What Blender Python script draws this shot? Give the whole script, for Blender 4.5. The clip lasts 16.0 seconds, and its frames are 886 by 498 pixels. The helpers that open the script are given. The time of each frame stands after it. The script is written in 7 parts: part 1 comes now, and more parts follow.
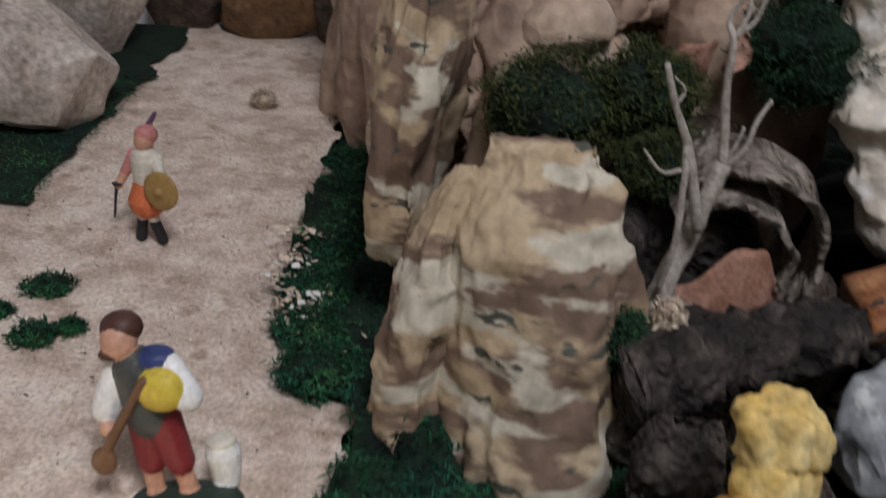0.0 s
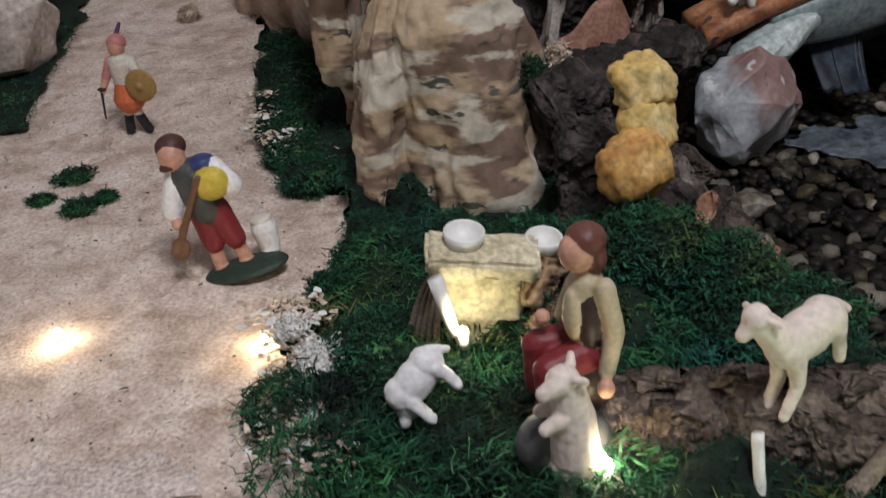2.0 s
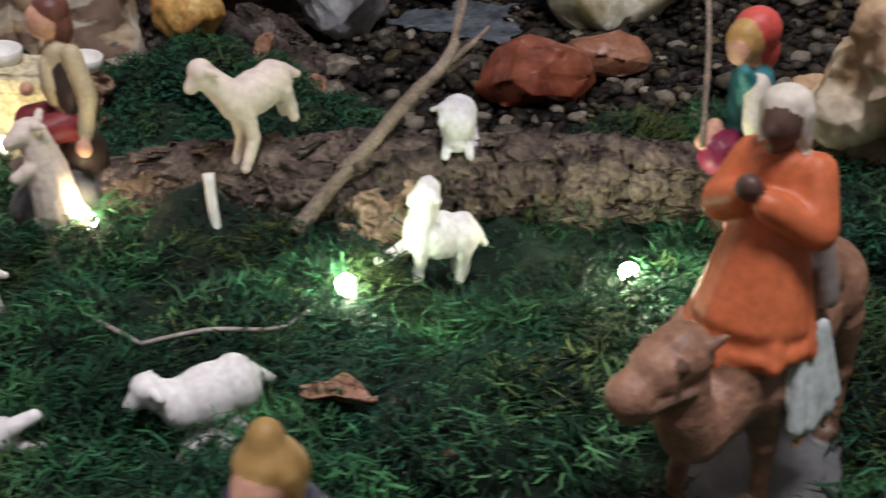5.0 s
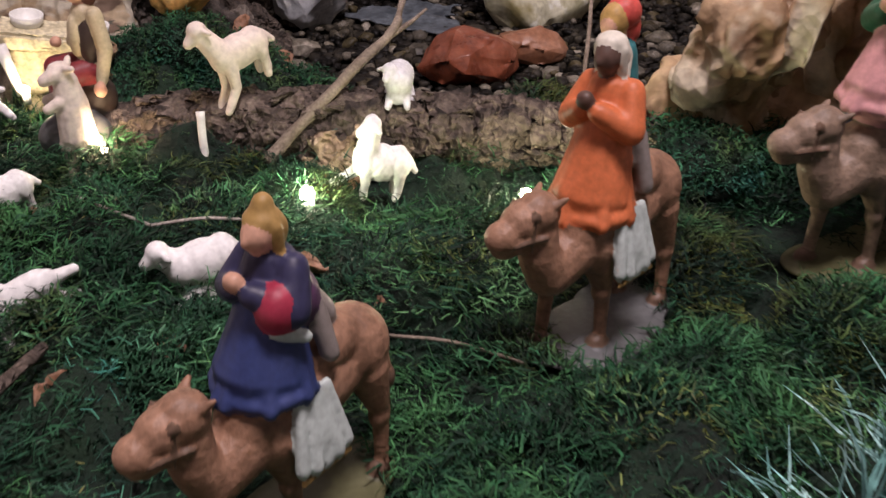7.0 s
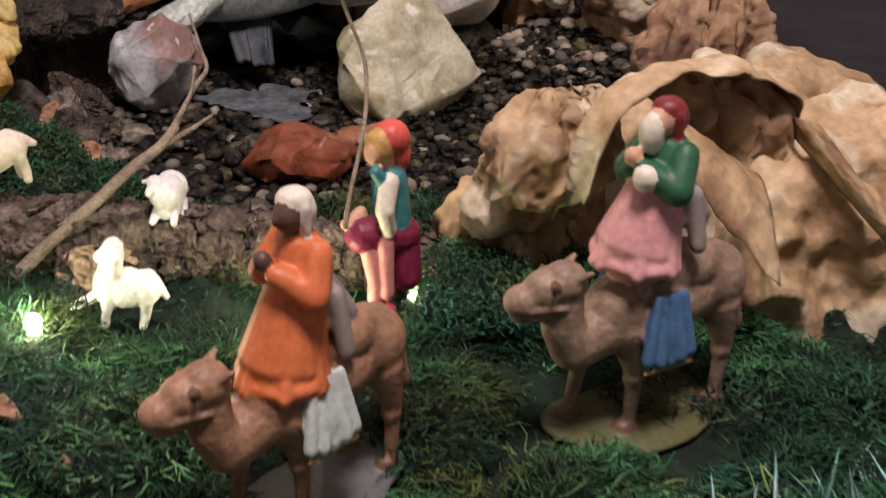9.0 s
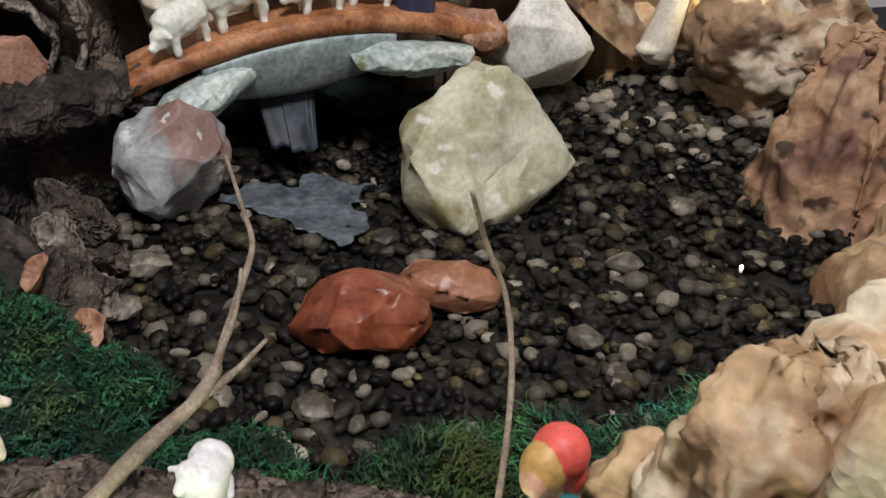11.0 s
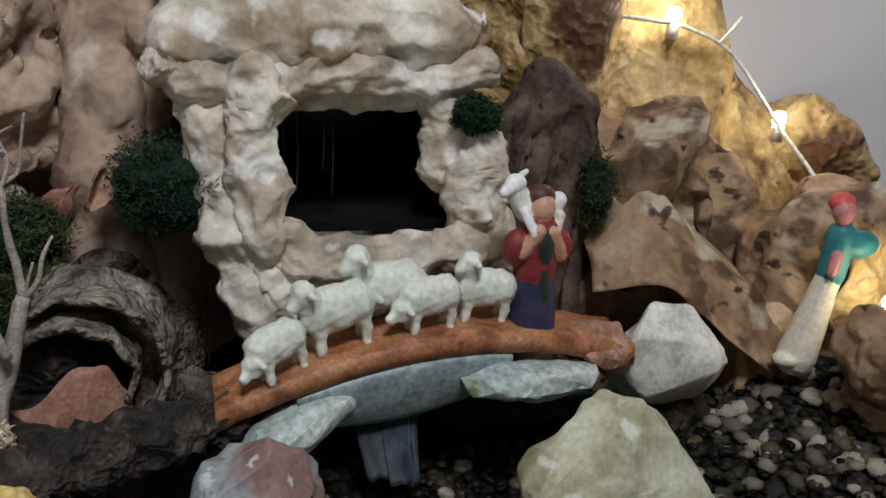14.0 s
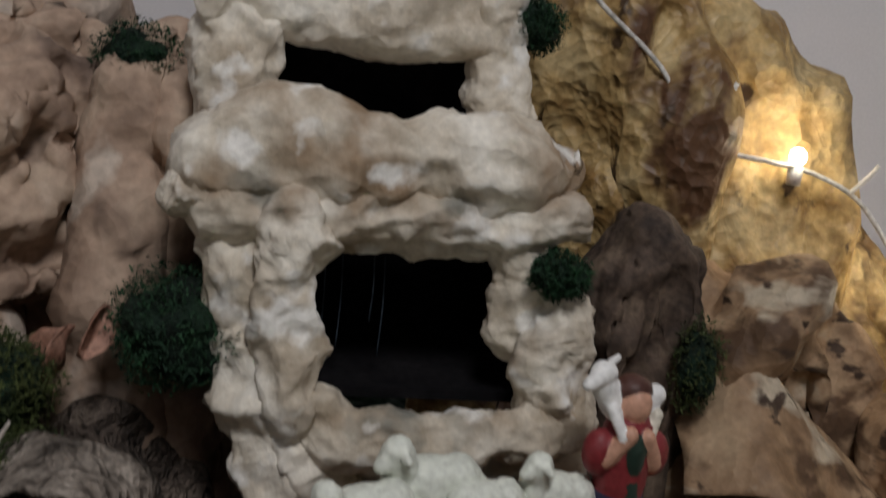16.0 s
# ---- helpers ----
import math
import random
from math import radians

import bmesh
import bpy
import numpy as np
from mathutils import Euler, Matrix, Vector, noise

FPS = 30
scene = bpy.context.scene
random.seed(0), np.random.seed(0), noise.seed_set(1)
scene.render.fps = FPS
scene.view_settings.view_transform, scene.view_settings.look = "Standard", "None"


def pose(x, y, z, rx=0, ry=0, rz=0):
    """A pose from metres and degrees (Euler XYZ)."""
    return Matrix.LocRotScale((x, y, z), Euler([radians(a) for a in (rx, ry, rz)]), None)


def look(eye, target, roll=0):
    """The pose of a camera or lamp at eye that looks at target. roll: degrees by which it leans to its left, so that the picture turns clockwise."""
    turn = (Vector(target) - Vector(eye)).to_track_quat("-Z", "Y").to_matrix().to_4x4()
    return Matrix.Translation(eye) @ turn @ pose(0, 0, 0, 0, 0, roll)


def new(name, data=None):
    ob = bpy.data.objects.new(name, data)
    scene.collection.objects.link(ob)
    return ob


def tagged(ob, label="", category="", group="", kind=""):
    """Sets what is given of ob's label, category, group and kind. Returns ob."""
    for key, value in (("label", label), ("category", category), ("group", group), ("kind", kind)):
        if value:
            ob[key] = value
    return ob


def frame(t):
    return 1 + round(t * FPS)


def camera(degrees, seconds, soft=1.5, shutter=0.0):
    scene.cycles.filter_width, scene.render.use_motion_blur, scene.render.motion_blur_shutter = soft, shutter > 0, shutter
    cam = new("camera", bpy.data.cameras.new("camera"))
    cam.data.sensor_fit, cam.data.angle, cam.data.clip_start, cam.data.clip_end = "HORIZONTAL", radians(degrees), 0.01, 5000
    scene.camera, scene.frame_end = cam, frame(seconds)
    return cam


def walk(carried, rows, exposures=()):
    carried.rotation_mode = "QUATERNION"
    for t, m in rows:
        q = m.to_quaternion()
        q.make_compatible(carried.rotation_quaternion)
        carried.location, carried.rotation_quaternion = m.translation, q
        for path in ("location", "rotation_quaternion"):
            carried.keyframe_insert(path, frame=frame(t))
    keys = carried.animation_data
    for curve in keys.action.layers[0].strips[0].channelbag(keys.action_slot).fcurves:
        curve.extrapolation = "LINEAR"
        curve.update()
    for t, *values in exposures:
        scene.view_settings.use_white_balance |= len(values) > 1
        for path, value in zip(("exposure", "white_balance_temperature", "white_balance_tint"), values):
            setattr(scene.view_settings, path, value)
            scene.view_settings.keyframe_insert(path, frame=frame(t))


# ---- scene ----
cam = camera(47.7, 16.0, soft=1.5, shutter=0.4)
PATH = [
    (0, (0.0, 0.066, 0.389), (-0.059, 1.873, -0.466), 5.0),
    (0.5, (-0.018, -0.005, 0.391), (0.043, 1.739, -0.587), 0.4),
    (1, (-0.036, -0.063, 0.397), (0.081, 1.656, -0.619), -3.7),
    (1.5, (-0.027, -0.121, 0.39), (0.068, 1.599, -0.626), -6.3),
    (2, (-0.034, -0.167, 0.38), (0.066, 1.574, -0.599), -6.4),
    (2.5, (-0.004, -0.202, 0.36), (0.142, 1.53, -0.628), -6.3),
    (3, (0.008, -0.234, 0.349), (0.198, 1.485, -0.656), -7.0),
    (3.5, (0.012, -0.267, 0.333), (0.229, 1.44, -0.686), -7.2),
    (4, (0.04, -0.296, 0.322), (0.327, 1.403, -0.693), -6.0),
    (4.5, (0.067, -0.318, 0.311), (0.433, 1.364, -0.706), -4.6),
    (5, (0.113, -0.321, 0.289), (0.558, 1.361, -0.699), -3.2),
    (5.2, (0.125, -0.328, 0.284), (0.604, 1.352, -0.689), -2.4),
    (7.3, (0.077, -0.52, 0.311), (0.613, 1.158, -0.637), -0.1),
    (7.5, (0.093, -0.542, 0.313), (0.595, 1.152, -0.623), -0.2),
    (8, (0.145, -0.543, 0.318), (0.671, 1.156, -0.595), 1.8),
    (8.5, (0.195, -0.506, 0.322), (0.76, 1.207, -0.541), 2.7),
    (9, (0.224, -0.451, 0.335), (0.831, 1.245, -0.533), 2.8),
    (9.5, (0.219, -0.363, 0.353), (0.832, 1.324, -0.531), 2.6),
    (11.8, (0.239, -0.111, 0.387), (0.834, 1.533, -0.584), 3.7),
    (12, (0.236, -0.094, 0.389), (0.834, 1.555, -0.573), 3.8),
    (12.5, (0.224, -0.061, 0.401), (0.769, 1.653, -0.473), 3.4),
    (13, (0.225, -0.049, 0.405), (0.74, 1.756, -0.283), 3.2),
    (13.5, (0.22, -0.036, 0.41), (0.724, 1.796, -0.215), 2.9),
    (14, (0.227, -0.034, 0.429), (0.741, 1.808, -0.154), 2.9),
    (14.5, (0.245, -0.012, 0.419), (0.736, 1.834, -0.172), 4.1),
    (15, (0.252, 0.025, 0.422), (0.537, 1.906, -0.196), 4.3),
    (15.5, (0.266, 0.08, 0.421), (0.628, 1.973, -0.111), 6.9),
    (16, (0.254, 0.126, 0.46), (0.658, 2.029, -0.004), 6.7),
]
walk(cam, [(t, look(eye, target, roll)) for t, eye, target, roll in PATH], [(0.0, -0.16, 6200, 15), (1.5, -0.22, 6250, 17), (3.5, -0.04, 6150, 17), (4.0, 0.05, 6250, 16), (4.5, -0.1, 6300, 16), (5.0, 0.0, 6500, 22), (7.5, 0.3, 7000, 34), (8.5, 0.4, 7100, 33), (9.5, 0.4, 7800, 28), (12.0, 0.45, 6000, 10), (12.5, 0.1, 6200, 11), (14.5, -0.15, 6200, 10), (15.5, -0.43, 6400, 11), (16.0, -0.62, 6450, 13)])

# ---- world and lights ----
world = bpy.data.worlds.new("world")
world.use_nodes = True
scene.world = world
world.node_tree.nodes["Background"].inputs[0].default_value = (0.9, 0.95, 1.0, 1)
world.node_tree.nodes["Background"].inputs[1].default_value = 0.05


def area_light(name, eye, target, size, watts, colour):
    data = bpy.data.lights.new(name, "AREA")
    data.shape, data.size, data.energy, data.color = "DISK", size, watts, colour
    ob = new(name, data)
    ob.matrix_world = look(eye, target)
    return ob


area_light("ceiling_lamp_light", (0.28, -0.42, 1.72), (0.25, 0.35, 0.0), 0.45, 25.0, (1.0, 1.0, 1.0))


# ---- materials ----
def mat(name, cols, scale=40.0, rough=0.7, bump=0.3, bscale=None, detail=6.0, metal=0.0, spread=(0.35, 0.65), vary=0.0,
        fine=0.25, spec=0.4, alpha=1.0, trans=0.0, blot=None, dist=0.0005, coat=0.0, island=0.0, crease=0.0, band=1.0):
    """Procedural surface: a ramp over broad noise, finer grain on top, bump of the grain; blot: (colour, scale, low, high) patches."""
    m = bpy.data.materials.new(name)
    m.use_nodes = True
    nt = m.node_tree
    n, l = nt.nodes, nt.links
    b = n["Principled BSDF"]
    tc = n.new("ShaderNodeTexCoord")
    n1 = n.new("ShaderNodeTexNoise")
    n1.inputs["Scale"].default_value, n1.inputs["Detail"].default_value = scale, detail
    n1.inputs["Roughness"].default_value = 0.6
    l.new(tc.outputs["Object"], n1.inputs["Vector"])
    r = n.new("ShaderNodeValToRGB")
    e = r.color_ramp.elements
    e[0].position, e[1].position = spread
    e[0].color, e[1].color = (*cols[0], 1), (*cols[-1], 1)
    for k, c in enumerate(cols[1:-1]):
        x = e.new(spread[0] + (spread[1] - spread[0]) * (k + 1) / (len(cols) - 1))
        x.color = (*c, 1)
    l.new(n1.outputs["Fac"], r.inputs["Fac"])
    col = r.outputs["Color"]
    if blot:
        for colour, sc, lo, hi in blot:
            nb = n.new("ShaderNodeTexNoise")
            nb.inputs["Scale"].default_value, nb.inputs["Detail"].default_value = sc, 4.0
            mp = n.new("ShaderNodeMapping")
            mp.inputs["Location"].default_value = (sc * 0.37, 3.1, lo * 9)
            mp.inputs["Scale"].default_value = (1, 1, band)
            l.new(tc.outputs["Object"], mp.inputs["Vector"])
            l.new(mp.outputs["Vector"], nb.inputs["Vector"])
            mr = n.new("ShaderNodeMapRange")
            mr.inputs["From Min"].default_value, mr.inputs["From Max"].default_value = lo, hi
            l.new(nb.outputs["Fac"], mr.inputs["Value"])
            mx = n.new("ShaderNodeMix")
            mx.data_type = "RGBA"
            l.new(mr.outputs["Result"], mx.inputs[0])
            l.new(col, mx.inputs[6])
            mx.inputs[7].default_value = (*colour, 1)
            col = mx.outputs[2]
    n2 = n.new("ShaderNodeTexNoise")
    n2.inputs["Scale"].default_value, n2.inputs["Detail"].default_value = bscale or scale * 6, 5.0
    l.new(tc.outputs["Object"], n2.inputs["Vector"])
    hs = n.new("ShaderNodeHueSaturation")
    mr2 = n.new("ShaderNodeMapRange")
    mr2.inputs["To Min"].default_value, mr2.inputs["To Max"].default_value = 1 - fine * 2, 1 + fine * 2
    mr2.inputs["From Min"].default_value, mr2.inputs["From Max"].default_value = 0.2, 0.8
    l.new(n2.outputs["Fac"], mr2.inputs["Value"])
    l.new(mr2.outputs["Result"], hs.inputs["Value"])
    l.new(col, hs.inputs["Color"])
    col = hs.outputs["Color"]
    if vary or island:
        src = n.new("ShaderNodeNewGeometry" if island else "ShaderNodeObjectInfo")
        out = src.outputs["Random Per Island" if island else "Random"]
        mr3 = n.new("ShaderNodeMapRange")
        amount = island or vary
        mr3.inputs["To Min"].default_value, mr3.inputs["To Max"].default_value = 1 - amount, 1 + amount
        l.new(out, mr3.inputs["Value"])
        h2 = n.new("ShaderNodeHueSaturation")
        l.new(mr3.outputs["Result"], h2.inputs["Value"])
        l.new(col, h2.inputs["Color"])
        col = h2.outputs["Color"]
    l.new(col, b.inputs["Base Color"])
    rr = n.new("ShaderNodeMapRange")
    rr.inputs["To Min"].default_value, rr.inputs["To Max"].default_value = max(0.02, rough - 0.12), min(1, rough + 0.12)
    l.new(n1.outputs["Fac"], rr.inputs["Value"])
    l.new(rr.outputs["Result"], b.inputs["Roughness"])
    b.inputs["Metallic"].default_value = metal
    b.inputs["Specular IOR Level"].default_value = spec
    b.inputs["Alpha"].default_value = alpha
    b.inputs["Transmission Weight"].default_value = trans
    b.inputs["Coat Weight"].default_value = coat
    if bump:
        bp = n.new("ShaderNodeBump")
        bp.inputs["Strength"].default_value, bp.inputs["Distance"].default_value = bump, dist
        height = n2.outputs["Fac"]
        if crease:
            nd = n.new("ShaderNodeTexNoise")
            nd.inputs["Scale"].default_value = crease * 0.6
            l.new(tc.outputs["Object"], nd.inputs["Vector"])
            wob = n.new("ShaderNodeMix")
            wob.data_type = "VECTOR"
            wob.inputs[0].default_value = 0.03
            l.new(tc.outputs["Object"], wob.inputs[4])
            l.new(nd.outputs["Color"], wob.inputs[5])
            for k, (sc, amount) in enumerate(((crease, 9.0), (crease * 2.6, 3.5))):
                vo = n.new("ShaderNodeTexVoronoi")
                vo.inputs["Scale"].default_value = sc
                l.new(wob.outputs[1], vo.inputs["Vector"])
                ma = n.new("ShaderNodeMath")
                ma.operation = "MULTIPLY_ADD"
                ma.inputs[1].default_value = amount
                l.new(vo.outputs["Distance"], ma.inputs[0])
                l.new(height, ma.inputs[2])
                height = ma.outputs[0]
        l.new(height, bp.inputs["Height"])
        l.new(bp.outputs["Normal"], b.inputs["Normal"])
    return m


def glow(name, colour, strength):
    m = bpy.data.materials.new(name)
    m.use_nodes = True
    b = m.node_tree.nodes["Principled BSDF"]
    b.inputs["Base Color"].default_value = (*colour, 1)
    b.inputs["Emission Color"].default_value = (*colour, 1)
    b.inputs["Emission Strength"].default_value = strength
    return m


def paint(name, c, rough=0.5):
    """Hand-painted plaster: the colour with worn lighter and dirtier patches."""
    lo = tuple(v * (0.9 if min(c) > 0.45 else 0.78) for v in c)
    hi = tuple(min(1, v * 1.12 + 0.01) for v in c)
    return mat(name, (lo, c, hi), scale=70, rough=rough, bump=0.2, bscale=300, fine=0.1, spread=(0.25, 0.7), dist=0.0004)


SAWDUST = mat("sawdust", ((0.50, 0.39, 0.31), (0.69, 0.57, 0.48), (0.80, 0.70, 0.60)), 24, 0.95, 1.0, 330, dist=0.0014, fine=0.2, blot=(((0.44, 0.33, 0.25), 40, 0.56, 0.72),))
SHAVING = mat("shaving", ((0.48, 0.37, 0.27), (0.7, 0.6, 0.48)), 60, 0.9, 0.2, island=0.3)
# Moss floor, coloured near-black to paint the shade in gaps between strands.
MOSSGAPSHADE = mat("moss_base", ((0.0015, 0.005, 0.003), (0.004, 0.017, 0.009), (0.008, 0.026, 0.012)), 30, 0.95, 0.9, 260, dist=0.003)
MOSS = mat("moss", ((0.002, 0.018, 0.008), (0.010, 0.074, 0.030), (0.045, 0.175, 0.058)), 15, 0.75, 0.1, island=0.75, spec=0.3, spread=(0.36, 0.66),
           blot=(((0.045, 0.062, 0.012), 9, 0.54, 0.66), ((0.008, 0.075, 0.055), 7, 0.56, 0.68)))
MOSSDARK = mat("dark_moss", ((0.001, 0.008, 0.005), (0.004, 0.036, 0.018), (0.014, 0.078, 0.034)), 15, 0.75, 0.1, island=0.7, spec=0.3, spread=(0.36, 0.66))
MOSSLIGHT = mat("light_moss", ((0.010, 0.07, 0.030), (0.036, 0.155, 0.060), (0.09, 0.25, 0.095)), 13, 0.6, 0.1, island=0.8, spec=0.35, spread=(0.3, 0.7),
                blot=(((0.12, 0.15, 0.035), 9, 0.52, 0.64), ((0.02, 0.16, 0.12), 7, 0.56, 0.68)))
MOSSDRY = mat("dry_moss", ((0.10, 0.13, 0.035), (0.2, 0.2, 0.07)), 20, 0.8, 0.1, island=0.4)
BUSH = mat("dyed_lichen", ((0.006, 0.026, 0.012), (0.014, 0.06, 0.02)), 40, 0.85, 0.6, 400, island=0.4)
OLIVE = mat("olive_moss", ((0.02, 0.035, 0.008), (0.06, 0.075, 0.018)), 40, 0.85, 0.6, 400, island=0.4)
BLUEGRASS = mat("blue_green_grass", ((0.09, 0.27, 0.25), (0.21, 0.46, 0.43), (0.44, 0.66, 0.63)), 30, 0.5, 0.1, island=0.6)
KRAFT = mat("kraft_paper", ((0.27, 0.165, 0.085), (0.46, 0.315, 0.18), (0.58, 0.42, 0.26)), 16, 0.72, 0.5, 150, fine=0.12,
            blot=(((0.21, 0.115, 0.06), 10, 0.57, 0.66), ((0.66, 0.58, 0.43), 12, 0.52, 0.60)), dist=0.0012, crease=30)
KRAFTPINK = mat("pinkish_kraft_paper", ((0.26, 0.175, 0.125), (0.42, 0.30, 0.22), (0.52, 0.40, 0.30)), 14, 0.75, 0.5, 120, fine=0.12,
                blot=(((0.16, 0.11, 0.085), 10, 0.54, 0.64), ((0.55, 0.46, 0.38), 13, 0.58, 0.65)), dist=0.0012, crease=28, band=0.6)
CAMO = mat("painted_kraft_paper", ((0.37, 0.27, 0.165), (0.49, 0.375, 0.24), (0.54, 0.43, 0.29)), 16, 0.78, 0.5, 160, fine=0.10,
           blot=(((0.20, 0.135, 0.095), 13, 0.475, 0.535), ((0.58, 0.53, 0.42), 17, 0.535, 0.59), ((0.085, 0.085, 0.065), 26, 0.635, 0.665)), dist=0.0008, crease=20, band=2.8)
GOLDPAPER = mat("golden_kraft_paper", ((0.26, 0.15, 0.05), (0.48, 0.33, 0.14), (0.62, 0.47, 0.24)), 22, 0.5, 0.6, 120, fine=0.15,
                blot=(((0.12, 0.06, 0.03), 12, 0.54, 0.62), ((0.07, 0.04, 0.02), 30, 0.62, 0.67)), dist=0.0015, crease=38, band=0.7)
BROWNROCK = mat("dark_brown_paper", ((0.03, 0.02, 0.015), (0.085, 0.058, 0.042), (0.16, 0.115, 0.08)), 26, 0.8, 0.8, 180, dist=0.002)
PLASTER = mat("whitewashed_plaster", ((0.42, 0.35, 0.26), (0.66, 0.595, 0.49), (0.82, 0.78, 0.69)), 16, 0.75, 0.5, 190, fine=0.08,
              blot=(((0.31, 0.22, 0.14), 12, 0.53, 0.68), ((0.22, 0.22, 0.19), 16, 0.60, 0.74), ((0.82, 0.80, 0.75), 22, 0.58, 0.66)), dist=0.0018, crease=24)
# Near-black colour that stands for deep shade inside hollows and windows.
HOLLOWSHADE = mat("painted_hollow_shade", ((0.004, 0.004, 0.005), (0.012, 0.011, 0.012)), 30, 0.9, 0.3, spec=0.1)
STONEWHITE = mat("white_stone", ((0.50, 0.50, 0.46), (0.68, 0.68, 0.63), (0.76, 0.76, 0.71)), 30, 0.6, 0.6, 240, fine=0.12, dist=0.001)
STONEYELLOW = mat("pale_yellow_stone", ((0.33, 0.32, 0.20), (0.52, 0.51, 0.37), (0.60, 0.60, 0.47)), 22, 0.6, 0.6, 200, fine=0.12,
                  blot=(((0.25, 0.22, 0.10), 16, 0.57, 0.68), ((0.63, 0.64, 0.55), 40, 0.6, 0.66)), dist=0.001)
STONEGREY = mat("grey_stone", ((0.24, 0.255, 0.265), (0.40, 0.425, 0.44), (0.54, 0.56, 0.57)), 30, 0.5, 0.5, 220, fine=0.12,
                blot=(((0.27, 0.17, 0.15), 9, 0.5, 0.56), ((0.6, 0.62, 0.6), 55, 0.62, 0.66)), dist=0.001)
STONERED = mat("wet_red_stone", ((0.12, 0.03, 0.015), (0.23, 0.062, 0.03), (0.30, 0.105, 0.06)), 34, 0.3, 0.5, 240, fine=0.14, dist=0.0008)
STONEORANGE = mat("wet_orange_stone", ((0.18, 0.07, 0.035), (0.30, 0.13, 0.07), (0.37, 0.19, 0.12)), 34, 0.35, 0.5, 240, fine=0.14, dist=0.0008)
STONEPALE = mat("pale_field_stone", ((0.35, 0.29, 0.24), (0.52, 0.45, 0.39), (0.62, 0.56, 0.5)), 16, 0.8, 0.5, 140, dist=0.0015)
PEBBLE = mat("wet_pebble", ((0.004, 0.0036, 0.0032), (0.011, 0.0096, 0.0078), (0.046, 0.040, 0.029)), 22, 0.5, 0.2, 300, island=0.85, spec=0.14)
PEBBLEDRY = mat("dry_pebble", ((0.07, 0.058, 0.045), (0.20, 0.172, 0.135), (0.46, 0.42, 0.35)), 34, 0.6, 0.3, 300, vary=0.9, spec=0.2)
PEBBLEOCHRE = mat("ochre_pebble", ((0.022, 0.018, 0.009), (0.058, 0.047, 0.024), (0.13, 0.106, 0.058)), 34, 0.45, 0.2, 300, vary=0.6, spec=0.2)
PEBBLEPALE = mat("pale_pebble", ((0.045, 0.040, 0.031), (0.115, 0.102, 0.078), (0.26, 0.235, 0.195)), 34, 0.42, 0.2, 300, vary=0.6, spec=0.2)
BED = mat("wet_river_bed", ((0.005, 0.005, 0.005), (0.012, 0.011, 0.010), (0.024, 0.022, 0.018)), 40, 0.4, 0.6, 300, dist=0.002)
BARK = mat("old_bark", ((0.038, 0.029, 0.023), (0.100, 0.075, 0.059), (0.19, 0.150, 0.118)), 30, 0.85, 0.7, 260, dist=0.0022, vary=0.2, crease=90,
           blot=(((0.035, 0.028, 0.022), 40, 0.58, 0.7),))
BARKDARK = mat("dark_bark", ((0.008, 0.0065, 0.006), (0.030, 0.024, 0.020), (0.090, 0.074, 0.062)), 34, 0.8, 0.7, 260, dist=0.002, crease=60)
BARKCHIP = mat("split_bark", ((0.20, 0.13, 0.075), (0.40, 0.29, 0.185), (0.54, 0.42, 0.28)), 45, 0.8, 0.7, 260, dist=0.002, crease=80)
KRAFTBROWN = mat("brown_kraft_paper", ((0.20, 0.118, 0.062), (0.345, 0.225, 0.132), (0.47, 0.335, 0.21)), 15, 0.7, 0.5, 140, fine=0.12,
                 blot=(((0.10, 0.056, 0.03), 13, 0.53, 0.61), ((0.52, 0.44, 0.33), 12, 0.57, 0.64), ((0.055, 0.032, 0.02), 26, 0.61, 0.66)), dist=0.0012, crease=30, band=1.7)
KRAFTRED = mat("reddish_kraft_paper", ((0.19, 0.095, 0.055), (0.36, 0.215, 0.125), (0.47, 0.32, 0.20)), 18, 0.7, 0.5, 140, fine=0.12,
               blot=(((0.15, 0.075, 0.055), 13, 0.50, 0.60), ((0.055, 0.032, 0.02), 26, 0.61, 0.66)), dist=0.0012, crease=30, band=1.2)
DRIFT = mat("grey_driftwood", ((0.07, 0.058, 0.047), (0.19, 0.16, 0.132), (0.34, 0.295, 0.25)), 30, 0.8, 0.8, 260, dist=0.002, crease=60)
PALETWIG = mat("pale_dry_twig", ((0.26, 0.23, 0.20), (0.46, 0.42, 0.37)), 60, 0.8, 0.4, 500)
TWIG = mat("dry_twig", ((0.15, 0.115, 0.085), (0.30, 0.245, 0.19)), 60, 0.8, 0.4, 500)
LEAF = mat("dry_leaf", ((0.16, 0.075, 0.04), (0.33, 0.17, 0.10), (0.42, 0.25, 0.17)), 50, 0.6, 0.5, 300, crease=60)
PINKLEAF = mat("pink_dry_leaf", ((0.27, 0.13, 0.085), (0.42, 0.235, 0.17)), 50, 0.65, 0.5, 300)
YELLOWPAPER = mat("yellow_tissue", ((0.55, 0.36, 0.09), (0.67, 0.49, 0.18), (0.73, 0.59, 0.29)), 26, 0.65, 0.5, 160, dist=0.0006)
ORANGETISSUE = mat("orange_tissue", ((0.46, 0.20, 0.05), (0.60, 0.34, 0.10), (0.68, 0.46, 0.18)), 26, 0.65, 0.5, 160, dist=0.0006)
TERRA = mat("terracotta", ((0.19, 0.065, 0.025), (0.36, 0.145, 0.06), (0.45, 0.22, 0.11)), 40, 0.55, 0.4, 300, dist=0.0006)
